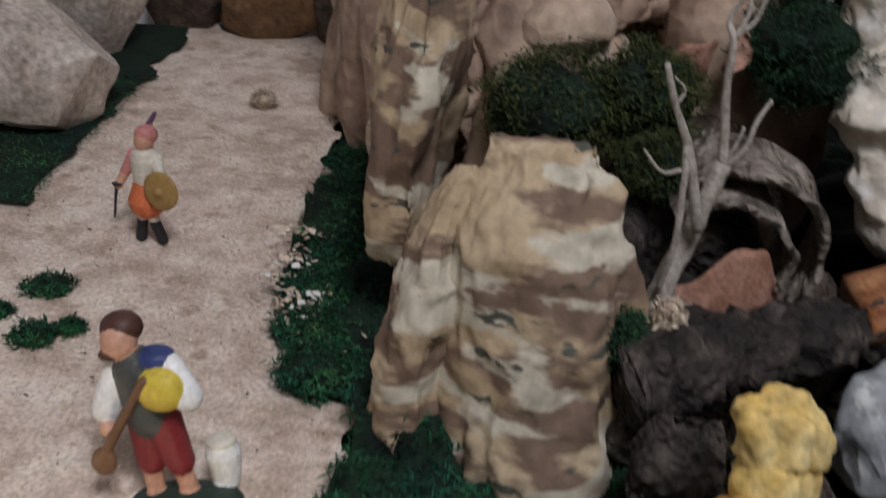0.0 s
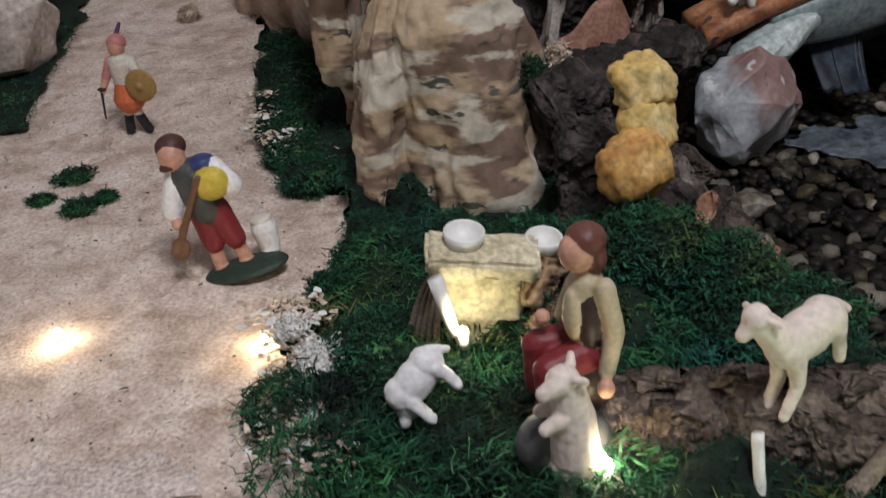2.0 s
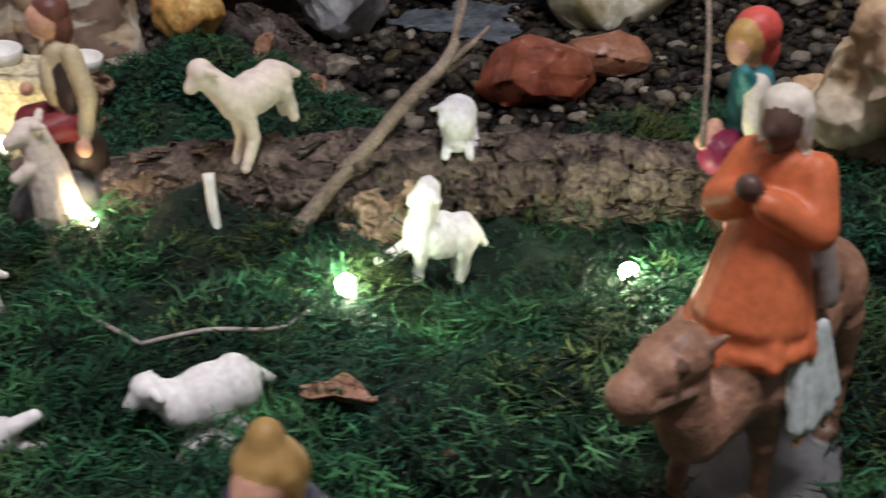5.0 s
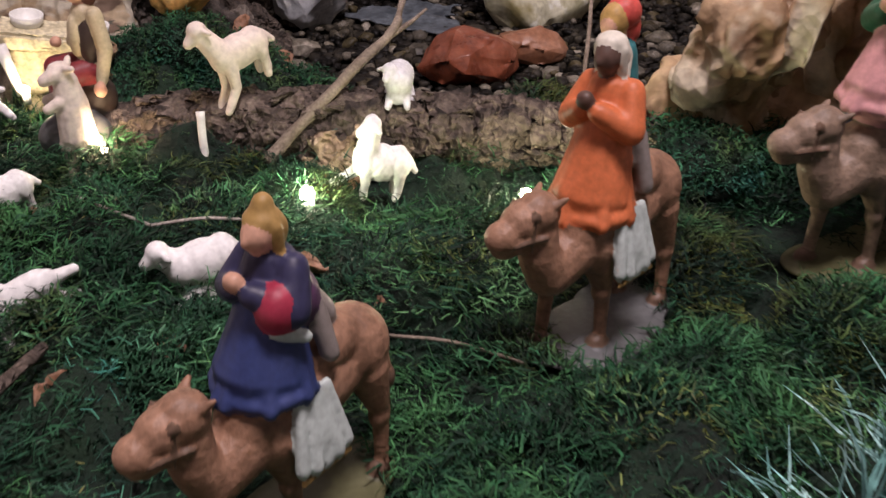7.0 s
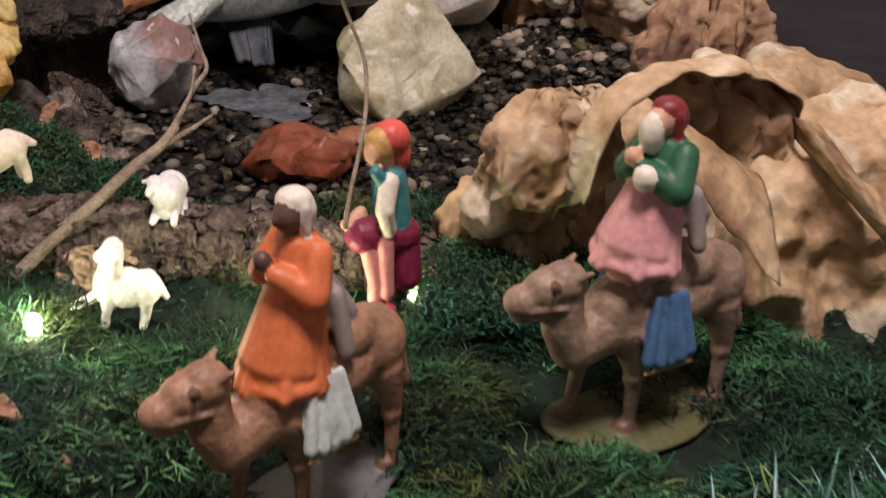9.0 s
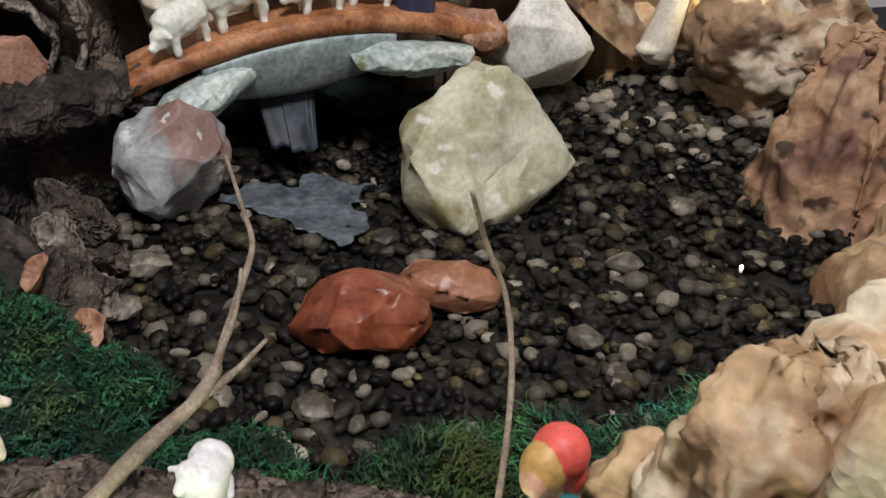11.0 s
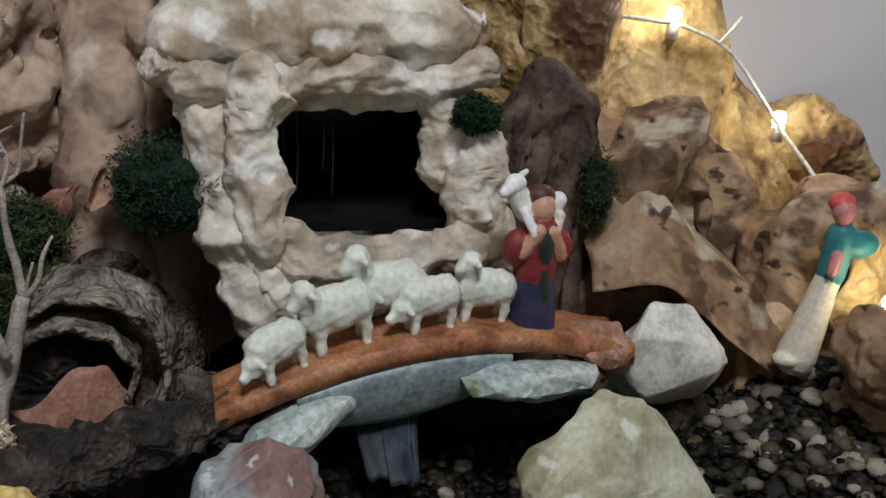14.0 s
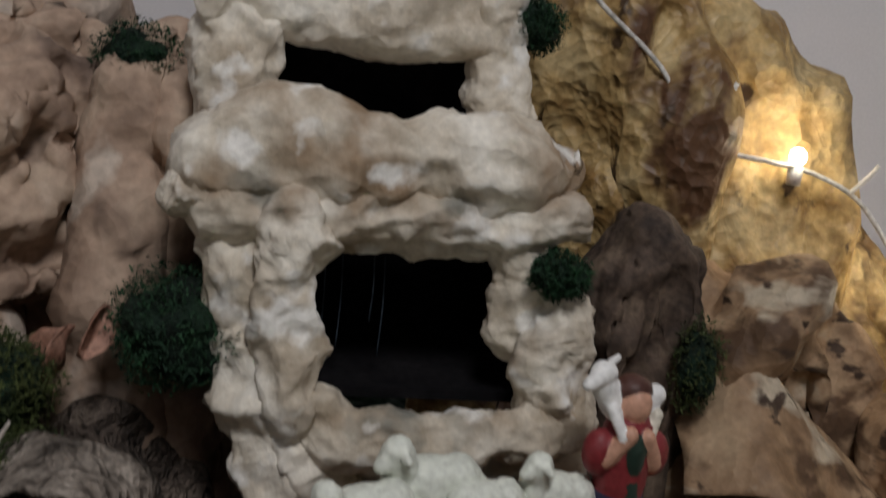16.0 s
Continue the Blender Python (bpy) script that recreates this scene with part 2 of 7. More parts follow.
GREYGLAZE = mat("grey_painted_resin", ((0.20, 0.26, 0.26), (0.30, 0.375, 0.375), (0.39, 0.46, 0.455)), 30, 0.45, 0.3, 200, dist=0.0006)
WHITEGLAZE = mat("white_green_painted_stone", ((0.28, 0.34, 0.32), (0.42, 0.50, 0.475), (0.54, 0.6, 0.57)), 30, 0.5, 0.4, 200,
                 blot=(((0.14, 0.17, 0.08), 36, 0.6, 0.68),), dist=0.0008)
WATER = mat("falling_water", ((0.010, 0.016, 0.023), (0.040, 0.056, 0.074)), 45, 0.5, 0.2, 90, spec=0.25)
POOL = mat("foamy_water", ((0.05, 0.063, 0.075), (0.13, 0.155, 0.175)), 40, 0.4, 0.5, 160, spec=0.5, dist=0.0015)
WALLPAINT = mat("white_wall_paint", ((0.83, 0.81, 0.82), (0.88, 0.86, 0.87)), 3, 0.85, 0.15, 300, fine=0.02)
FLOORWOOD = mat("dark_floor", ((0.02, 0.017, 0.018), (0.05, 0.043, 0.04)), 8, 0.5, 0.2, 80)
DARKCLOTH = mat("dark_cloth", ((0.012, 0.011, 0.015), (0.028, 0.026, 0.032)), 20, 0.9, 0.4, 500)
BOARD = mat("table_board", ((0.10, 0.065, 0.04), (0.2, 0.14, 0.09)), 12, 0.7, 0.3, 90)
CABLE = mat("clear_white_cable", ((0.6, 0.58, 0.54), (0.75, 0.73, 0.7)), 30, 0.35, 0.1)
PLASTICWHITE = mat("white_plastic", ((0.74, 0.74, 0.70), (0.84, 0.84, 0.80)), 60, 0.4, 0.1, fine=0.04)
CREAM = mat("cream_plaster", ((0.5, 0.44, 0.28), (0.68, 0.62, 0.43)), 50, 0.6, 0.5, 260)
BULB = glow("warm_led", (1.0, 0.86, 0.55), 42.0)
WARMGREEN = glow("warm_green_led", (0.86, 1.0, 0.62), 42.0)

P = {}
for key, c in dict(white=(0.82, 0.82, 0.80), cream=(0.72, 0.63, 0.545), ivory=(0.66, 0.62, 0.52), grey=(0.68, 0.69, 0.70), jade=(0.70, 0.73, 0.65),
                   skin=(0.58, 0.32, 0.22), darkskin=(0.11, 0.06, 0.045), hair=(0.075, 0.03, 0.022), redhair=(0.14, 0.05, 0.035), blond=(0.5, 0.3, 0.1),
                   camel=(0.25, 0.138, 0.088), camelgrey=(0.215, 0.150, 0.108), hoof=(0.15, 0.09, 0.06),
                   orange=(0.64, 0.165, 0.06), pinkrobe=(0.60, 0.29, 0.29), blue=(0.035, 0.055, 0.17), darkblue=(0.03, 0.03, 0.075), purple=(0.10, 0.045, 0.10),
                   red=(0.20, 0.022, 0.026), redcap=(0.62, 0.09, 0.07), crimson=(0.36, 0.03, 0.06), magenta=(0.20, 0.015, 0.05), green=(0.012, 0.10, 0.05),
                   darkgreen=(0.016, 0.035, 0.025), teal=(0.03, 0.20, 0.22), vest=(0.06, 0.065, 0.06), darkvest=(0.035, 0.022, 0.018), beige=(0.50, 0.42, 0.27),
                   yellow=(0.62, 0.48, 0.06), cloak=(0.27, 0.235, 0.215), gold=(0.36, 0.22, 0.07), black=(0.02, 0.02, 0.022), wood=(0.16, 0.08, 0.04), bag=(0.52, 0.60, 0.57), bagblue=(0.05, 0.14, 0.27),
                   stonebase=(0.13, 0.125, 0.11), greenbase=(0.05, 0.075, 0.03), mossbase=(0.10, 0.10, 0.045), rockbase=(0.11, 0.115, 0.115), rose=(0.55, 0.22, 0.2)).items():
    P[key] = paint("painted_" + key, c)
for key, c in dict(camel=(0.30, 0.162, 0.10), camelgrey=(0.25, 0.172, 0.122)).items():
    P[key] = mat("painted_coat_" + key, (tuple(v * 0.66 for v in c), c, tuple(v * 1.18 + 0.01 for v in c)), scale=60, rough=0.5, bump=0.7, bscale=330, fine=0.16, spread=(0.3, 0.68), dist=0.0010)


# ---- mesh helpers ----
def mesh_of(name, bm, materials, smooth=True):
    me = bpy.data.meshes.new(name)
    bm.to_mesh(me)
    bm.free()
    for m in materials if isinstance(materials, (list, tuple)) else [materials]:
        me.materials.append(m)
    me.polygons.foreach_set("use_smooth", [smooth] * len(me.polygons))
    return me


def part(name, bm, material, parent, label="", smooth=True):
    ob = new(name, mesh_of(name, bm, material, smooth))
    ob.parent = parent
    return tagged(ob, label)


def thing(name, bm, material, m, label, category, group="", kind="", smooth=True):
    ob = new(name, mesh_of(name, bm, material, smooth))
    ob.matrix_basis = m
    return tagged(ob, label, category, group, kind)


def holder(name, m, label, category, group="", kind=""):
    ob = new(name)
    ob.empty_display_size = 0.01
    ob.matrix_basis = m
    return tagged(ob, label, category, group, kind)


def ridged(p, f, seed, octaves=3):
    v, a = 0.0, 1.0
    for o in range(octaves):
        k = noise.noise(p * f + Vector((seed * 7.3, seed * 3.1, o * 11.7)))
        v += a * ((1 - abs(k) * 2.2) if o % 2 == 0 else (abs(k) * 2.2 - 0.6))
        f, a = f * 2.05, a * 0.5
    return v * 0.5


def crumple(bm, amp, freq, seed, fine=0.0):
    """Push the points in and out in creases."""
    bm.normal_update()
    for v in bm.verts:
        d = (ridged(v.co, freq, seed) - 0.25) * amp
        if fine:
            d += noise.noise(v.co * freq * 6 + Vector((seed, 5, 2))) * fine
        v.co += v.normal * d


def grain(p, seed=0):
    """Smooth noise, about -1 to 1, at the rows of p."""
    i = np.floor(p).astype(np.int64)
    f = p - i
    w = f * f * f * (f * (f * 6 - 15) + 10)
    out = 0
    for corner in ((a, b, c) for a in (0, 1) for b in (0, 1) for c in (0, 1)):
        k = np.array(corner)
        h = (i + k) @ np.array((73856093, 19349663, 83492791)) + seed * 26544357
        h = ((h ^ (h >> 13)) * 1274126177) & 0x7FFFFFFF
        h = ((h ^ (h >> 15)) * 1103515245) & 0x7FFFFFFF
        g = np.stack([h & 1023, (h >> 10) & 1023, (h >> 20) & 1023], 1) / 511.5 - 1
        out = out + np.prod(np.where(k, w, 1 - w), axis=1) * np.einsum("ij,ij->i", g, f - k)
    return out * 1.5


def folds(p, f, seed, octaves=4, tall=1.0, fade=0.46):
    """Relief of creased paper: broad bellies that meet in sharp ridges and valleys. tall: below 1 the folds run upright."""
    q = p * np.array((f, f, f * tall))
    q = q + 0.45 * np.stack([grain(q * 0.8 + 11.3, seed + k) for k in (1, 2, 3)], 1)
    v, a = 0.0, 1.0
    for o in range(octaves):
        v = v + a * (0.42 - np.abs(grain(q, seed + 10 * o)) * 2.0)
        q, a = q * 2.15 + 3.7, a * fade
    return v


TILT = np.array(Euler((0.6, 0.4, 0.9)).to_matrix())


def facets(p, seed):
    """Noise made of flat slanted pieces that meet in straight creases, about -1 to 1."""
    i = np.floor(p).astype(np.int64)
    f = p - i
    order = np.argsort(-f, axis=1)
    w = np.take_along_axis(f, order, 1)
    weights = np.stack([1 - w[:, 0], w[:, 0] - w[:, 1], w[:, 1] - w[:, 2], w[:, 2]], 1)
    at_, out = i.copy(), 0
    rows = np.arange(len(p))
    for k in range(4):
        h = at_ @ np.array((73856093, 19349663, 83492791)) + seed * 26544357
        h = ((h ^ (h >> 13)) * 1274126177) & 0x7FFFFFFF
        h = ((h ^ (h >> 15)) * 1103515245) & 0x7FFFFFFF
        out = out + weights[:, k] * ((h >> 8 & 1023) / 511.5 - 1)
        if k < 3:
            at_[rows, order[:, k]] += 1
    return out


def creases(bm, f, amp, seed):
    """Push the points of bm out and in so that the sheet breaks into flat crumpled pieces."""
    bm.normal_update()
    co = np.array([v.co[:] for v in bm.verts]) @ TILT
    q = co * f + 0.35 * np.stack([grain(co * f * 0.7 + 5.1, seed + k) for k in (1, 2, 3)], 1)
    d = (facets(q, seed) + 0.42 * facets(q * 2.3 + 4.2, seed + 3)) * amp
    for v, k in zip(bm.verts, d):
        v.co += v.normal * k


def relief(bm, f, amp, seed, **kw):
    """Push the points of bm out and in by folds."""
    bm.normal_update()
    co = np.array([v.co[:] for v in bm.verts])
    d = folds(co, f, seed, **kw) * amp
    for v, k in zip(bm.verts, d):
        v.co += v.normal * k


def dome(rx, ry, h, seed, amp=0.2, freq=None, power=1.0, sub=5, pleats=0, pleat=0.12, foot=0.02, lean=(0, 0)):
    """A hill of creased paper that stands on z = 0: a rounded body, upright pleats, then folds."""
    bm = bmesh.new()
    bmesh.ops.create_icosphere(bm, subdivisions=max(5, sub), radius=1)
    size = (rx + ry + h) / 3
    freq = freq or 0.85 / size
    for v in bm.verts:
        n = v.co.normalized()
        up = max(n.z, -0.3)
        flat = math.copysign(abs(up) ** power, up)
        th = math.atan2(n.y, n.x)
        k = 1 + (pleat * (1 - 2 * abs(math.sin(pleats * th / 2 + 1.6 * noise.noise(n * 1.7 + Vector((seed, 0, 0))))) ** 0.8) if pleats else 0) * (1 - 0.5 * max(0, up))
        v.co = Vector((rx * n.x * k, ry * n.y * k, h * flat)) + Vector((lean[0], lean[1], 0)) * max(0, flat)
    relief(bm, freq, amp * size * 1.15, seed, tall=min(1.0, 1.0 * (rx + ry) / (2 * h) + 0.1))
    bmesh.ops.smooth_vert(bm, verts=bm.verts[:], factor=0.5, use_axis_x=True, use_axis_y=True, use_axis_z=True)
    relief(bm, freq * 2.7, amp * size * 0.22, seed + 5, octaves=3)
    creases(bm, freq * 2.6, amp * size * 0.42, seed + 2)
    bmesh.ops.smooth_vert(bm, verts=bm.verts[:], factor=0.3, use_axis_x=True, use_axis_y=True, use_axis_z=True)
    for v in bm.verts:
        if v.co.z < -foot:
            v.co.z = -foot
    return bm


def spline(rows, n):
    """n rows on a smooth line through the rows, by their order."""
    rows = np.array(rows, float)
    ext = np.vstack([2 * rows[0] - rows[1], rows, 2 * rows[-1] - rows[-2]])
    out = []
    for k in range(n):
        x = k / (n - 1) * (len(rows) - 1)
        i = min(int(x), len(rows) - 2)
        t = x - i
        a, b, c, d = ext[i : i + 4]
        out.append(0.5 * (2 * b + (c - a) * t + (2 * a - 5 * b + 4 * c - d) * t * t + (3 * b - a - 3 * c + d) * t ** 3))
    return np.array(out)


def bag_bm(rings, seed, amp=0.01, f=9.0, gathers=0, gather=0.0, square=0.85, nth=128, nz=84, tall=0.6, crisp=0.6):
    """A standing paper bag. rings: (z, x, y, half width, half depth) from the foot up; gathers: upright folds that deepen to the top."""
    bm = bmesh.new()
    rows = spline(rings, nz)
    grid = []
    for j, (z, cx, cy, rx, ry) in enumerate(rows):
        up = j / (nz - 1)
        ring = []
        for i in range(nth):
            th = 2 * math.pi * i / nth
            c, sn = math.cos(th), math.sin(th)
            k = 1 - gather * (0.25 + 0.75 * up) * abs(math.sin(gathers * th / 2 + 0.8 * math.sin(2 * th + seed) + up * 0.9)) ** 0.7 if gathers else 1
            ring.append(bm.verts.new((cx + max(rx, 0.0006) * k * math.copysign(abs(c) ** square, c), cy + max(ry, 0.0006) * k * math.copysign(abs(sn) ** square, sn), z)))
        grid.append(ring)
    for q, r in zip(grid, grid[1:]):
        for i in range(nth):
            bm.faces.new((q[i], q[(i + 1) % nth], r[(i + 1) % nth], r[i]))
    bm.faces.new(grid[0][::-1])
    bm.faces.new(grid[-1])
    relief(bm, f, amp, seed, tall=tall)
    relief(bm, f * 3.1, amp * 0.18, seed + 7)
    creases(bm, f * 2.6, amp * crisp, seed + 2)
    return bm


def paper_bag(name, x, y, z, rings, seed, material, label, **kw):
    return thing(name, bag_bm(rings, seed, **kw), material, pose(x, y, z), label, "paper rock", "crumpled paper rocks")


def paper(name, x, y, z, rx, ry, h, seed, material, label="", turn=0, **kw):
    label = label or "crumpled brown kraft paper shaped into a rock"
    return thing(name, dome(rx, ry, h, seed, **kw), material, pose(x, y, z, 0, 0, turn), label, "paper rock", "crumpled paper rocks")


def rock_bm(rx, ry, rz, seed, points=26, rough=0.03, taper=0.0, face=1.0):
    """A broken stone: the hull of scattered points, edges eased, faces made uneven."""
    rng = random.Random(seed)
    bm = bmesh.new()
    for _ in range(points):
        d = Vector((rng.gauss(0, 1), rng.gauss(0, 1), rng.gauss(0, 1))).normalized() * rng.uniform(0.86, 1.0)
        bm.verts.new((d.x * rx * (1 - taper * d.z), max(d.y, -face) * ry, d.z * rz))
    out = bmesh.ops.convex_hull(bm, input=bm.verts[:])
    bmesh.ops.delete(bm, geom=[g for g in out["geom_interior"] if isinstance(g, bmesh.types.BMVert)], context="VERTS")
    size = (rx + ry + rz) / 3
    bmesh.ops.bevel(bm, geom=bm.edges[:], offset=size * 0.09, segments=2, affect="EDGES", profile=0.6, clamp_overlap=True)
    bmesh.ops.triangulate(bm, faces=bm.faces[:])
    for _ in range(2):
        bmesh.ops.subdivide_edges(bm, edges=[e for e in bm.edges if e.calc_length() > size * 0.16], cuts=1)
        bmesh.ops.triangulate(bm, faces=[f for f in bm.faces if len(f.verts) > 3])
    bm.normal_update()
    for v in bm.verts:
        v.co += v.normal * (noise.noise(v.co * (2.2 / size) + Vector((seed, 0, 0))) * rough * 2 + noise.noise(v.co * (7 / size)) * rough * 0.7) * size
    return bm


def tube(bm, pts, radii, sides=8, knob=0.0, seed=1, spin=0.0):
    """A round rod along points; knob: unevenness of its radius."""
    pts = [Vector(p) for p in pts]
    if not isinstance(radii, (list, tuple)):
        radii = [radii] * len(pts)
    rings = []
    for i, p in enumerate(pts):
        d = (pts[min(i + 1, len(pts) - 1)] - pts[max(i - 1, 0)]).normalized()
        a = d.cross(Vector((0.13, 0.31, 0.94))).normalized()
        b = d.cross(a)
        ring = []
        for k in range(sides):
            th = 2 * math.pi * k / sides + spin
            r = radii[i] * (1 + knob * noise.noise(p * 90 + Vector((math.cos(th) * 1.5, math.sin(th) * 1.5, seed))))
            ring.append(bm.verts.new(p + (a * math.cos(th) + b * math.sin(th)) * r))
        rings.append(ring)
    for q, r in zip(rings, rings[1:]):
        for k in range(sides):
            bm.faces.new((q[k], q[(k + 1) % sides], r[(k + 1) % sides], r[k]))
    bm.faces.new(rings[0][::-1])
    bm.faces.new(rings[-1])
    return bm


def curve_pts(pts, n=8):
    """Points on a smooth line through pts."""
    pts = [Vector(p) for p in pts]
    ext = [2 * pts[0] - pts[1], *pts, 2 * pts[-1] - pts[-2]]
    out = []
    for i in range(1, len(ext) - 2):
        a, b, c, d = ext[i - 1 : i + 3]
        for k in range(n):
            t = k / n
            out.append(0.5 * (2 * b + (c - a) * t + (2 * a - 5 * b + 4 * c - d) * t * t + (3 * b - a - 3 * c + d) * t ** 3))
    return out + [pts[-1]]


def blob(bm, c, r, sub=3, rot=(0, 0, 0), seed=0, amp=0.0, freq=1.5):
    out = bmesh.ops.create_icosphere(bm, subdivisions=sub, radius=1)["verts"]
    m = Euler([radians(a) for a in rot]).to_matrix()
    for v in out:
        k = 1 + amp * noise.noise(v.co * freq + Vector((seed * 3.7, 0, 1)))
        v.co = Vector(c) + m @ Vector((v.co.x * r[0], v.co.y * r[1], v.co.z * r[2])) * k
    return out


def sheet(fn, nu, nv, thick=0.0008):
    """A thin sheet, fn(u, v) for u, v from 0 to 1, with thickness."""
    bm = bmesh.new()
    g = [[bm.verts.new(fn(i / nu, j / nv)) for j in range(nv + 1)] for i in range(nu + 1)]
    for i in range(nu):
        for j in range(nv):
            bm.faces.new((g[i][j], g[i + 1][j], g[i + 1][j + 1], g[i][j + 1]))
    bm.normal_update()
    bmesh.ops.solidify(bm, geom=bm.faces[:], thickness=thick)
    return bm


def box_bm(x0, y0, z0, x1, y1, z1):
    bm = bmesh.new()
    bmesh.ops.create_cube(bm, size=1)
    for v in bm.verts:
        v.co = Vector(((x0 + x1) / 2 + v.co.x * (x1 - x0), (y0 + y1) / 2 + v.co.y * (y1 - y0), (z0 + z1) / 2 + v.co.z * (z1 - z0)))
    return bm


def raw_mesh(name, verts, faces, material):
    me = bpy.data.meshes.new(name)
    me.from_pydata([tuple(v) for v in verts], [], faces)
    me.materials.append(material)
    me.polygons.foreach_set("use_smooth", [True] * len(me.polygons))
    return me


# ---- small figures: solids melted into one painted mesh ----
WAITING = []


def figure(name, solids, m, label, category, group="", voxel=0.0012, wool=0.0, woolf=260, soft=4):
    """solids: ("c", from, to, radius, radius, paint) tapered rods, ("e", centre, radii, paint, turn) egg shapes. One mesh, painted by the nearest solid."""
    bm = bmesh.new()
    for s in solids:
        if s[0] == "c":
            p, q = Vector(s[1]), Vector(s[2])
            d = (q - p).normalized() if (q - p).length > 1e-6 else Vector((0, 0, 1))
            pts, rad = [], []
            for k in range(4):
                th = math.pi / 2 * (1 - k / 3.0)
                pts.append(p - d * s[3] * math.sin(th)), rad.append(max(s[3] * math.cos(th), s[3] * 0.06))
            for k in range(4):
                th = math.pi / 2 * k / 3.0
                pts.append(q + d * s[4] * math.sin(th)), rad.append(max(s[4] * math.cos(th), s[4] * 0.06))
            tube(bm, pts, rad, 14)
        else:
            blob(bm, s[1], s[2], 3, s[4] if len(s) > 4 else (0, 0, 0))
    bmesh.ops.recalc_face_normals(bm, faces=bm.faces[:])
    raw = bpy.data.meshes.new("raw")
    bm.to_mesh(raw)
    bm.free()
    tmp = bpy.data.objects.new("raw", raw)
    scene.collection.objects.link(tmp)
    mod = tmp.modifiers.new("melt", "REMESH")
    mod.mode, mod.voxel_size = "VOXEL", voxel
    sm = tmp.modifiers.new("soft", "SMOOTH")
    sm.factor, sm.iterations = 0.5, soft
    WAITING.append((tmp, name, solids, m, label, category, group, wool, woolf))


def finish_figures():
    """Melt all figures at once and paint them."""
    graph = bpy.context.evaluated_depsgraph_get()
    melted = [bpy.data.meshes.new_from_object(w[0].evaluated_get(graph)) for w in WAITING]
    for me, (tmp, name, solids, m, label, category, group, wool, woolf) in zip(melted, WAITING):
        bpy.data.objects.remove(tmp)
        colour_figure(me, name, solids, m, label, category, group, wool, woolf)


def colour_figure(me, name, solids, m, label, category, group, wool, woolf):
    me.name = name
    n = len(me.polygons)
    co = np.empty(n * 3)
    me.polygons.foreach_get("center", co)
    co = co.reshape(-1, 3)
    best, which = np.full(n, 1e9), np.zeros(n, int)
    keys = []
    for s in solids:
        key = s[5] if s[0] == "c" else s[3]
        if key not in keys:
            keys.append(key)
        if s[0] == "c":
            p, q = np.array(s[1], float), np.array(s[2], float)
            d = q - p
            t = np.clip((co - p) @ d / max(d @ d, 1e-9), 0, 1)
            dist = np.linalg.norm(co - p - t[:, None] * d, axis=1) - (s[3] + (s[4] - s[3]) * t)
        else:
            r = np.array(s[2], float)
            rot = np.array(Euler([radians(a) for a in (s[4] if len(s) > 4 else (0, 0, 0))]).to_matrix())
            k = np.linalg.norm((co - np.array(s[1])) @ rot / r, axis=1)
            dist = (k - 1) * r.min()
        near = dist < best
        best[near], which[near] = dist[near], keys.index(key)
    for key in keys:
        me.materials.append(P[key])
    me.polygons.foreach_set("material_index", which.astype(np.int32))
    me.polygons.foreach_set("use_smooth", [True] * n)
    if wool:
        count = len(me.vertices)
        co, nrm = np.empty(count * 3), np.empty(count * 3)
        me.vertices.foreach_get("co", co)
        me.vertices.foreach_get("normal", nrm)
        co, nrm = co.reshape(-1, 3), nrm.reshape(-1, 3)
        d = np.array([noise.noise(Vector(p) * woolf) + 0.5 * noise.noise(Vector(p) * woolf * 2.1) for p in co])
        me.vertices.foreach_set("co", (co + nrm * (d * wool)[:, None]).ravel())
        me.update()
    ob = new(name, me)
    ob.matrix_basis = m
    return tagged(ob, label, category, group)


def at(x, y, z, rx=0, ry=0, rz=0, s=1.0):
    return pose(x, y, z, rx, ry, rz) @ Matrix.Diagonal((s, s, s, 1))


# ---- room ----
def slab(name, box, material, label):
    return thing(name, box_bm(*box), material, Matrix(), label, name.split("_")[0], kind="structure", smooth=False)


slab("floor", (-2.2, -2.4, -0.86, 2.4, 1.6, -0.80), FLOORWOOD, "dark floor of the room under the display table")
slab("ceiling", (-2.2, -2.4, 1.80, 2.4, 1.6, 1.86), WALLPAINT, "plain white ceiling of the room")
slab("wall_back", (-2.2, 1.50, -0.80, 2.4, 1.60, 1.80), WALLPAINT, "plain white wall behind the nativity display")
# Added pier: sets white wall nearer the lamps so it renders brighter.
slab("wall_pier", (0.68, 1.10, -0.80, 1.34, 1.50, 1.80), WALLPAINT, "added white wall pier behind the paper ridge, nearer the lamp to look brighter")
slab("wall_front", (-2.2, -2.4, -0.80, 2.4, -2.3, 1.80), WALLPAINT, "plain white wall of the room")
slab("wall_left", (-2.2, -2.3, -0.80, -2.1, 1.50, 1.80), WALLPAINT, "plain white wall of the room")
slab("wall_right", (2.3, -2.3, -0.80, 2.4, 1.50, 1.80), WALLPAINT, "plain white wall of the room")

table = holder("display_table", pose(0, 0, 0), "wooden display table that carries the whole scene", "table")
part("tabletop", box_bm(-1.0, -0.62, -0.055, 0.96, 1.46, -0.024), BOARD, table, smooth=False)
for sx in (-0.95, 0.86):
    for sy in (-0.57, 1.36):
        part("leg", box_bm(sx, sy, -0.80, sx + 0.05, sy + 0.05, -0.055), BOARD, table, smooth=False)
lamp = holder("ceiling_lamp", pose(0.28, -0.42, 1.80), "round white ceiling lamp, switched on", "lamp")
bm = bmesh.new()
bmesh.ops.create_cone(bm, cap_ends=True, segments=32, radius1=0.1, radius2=0.12, depth=0.05)
for v in bm.verts:
    v.co.z -= 0.025
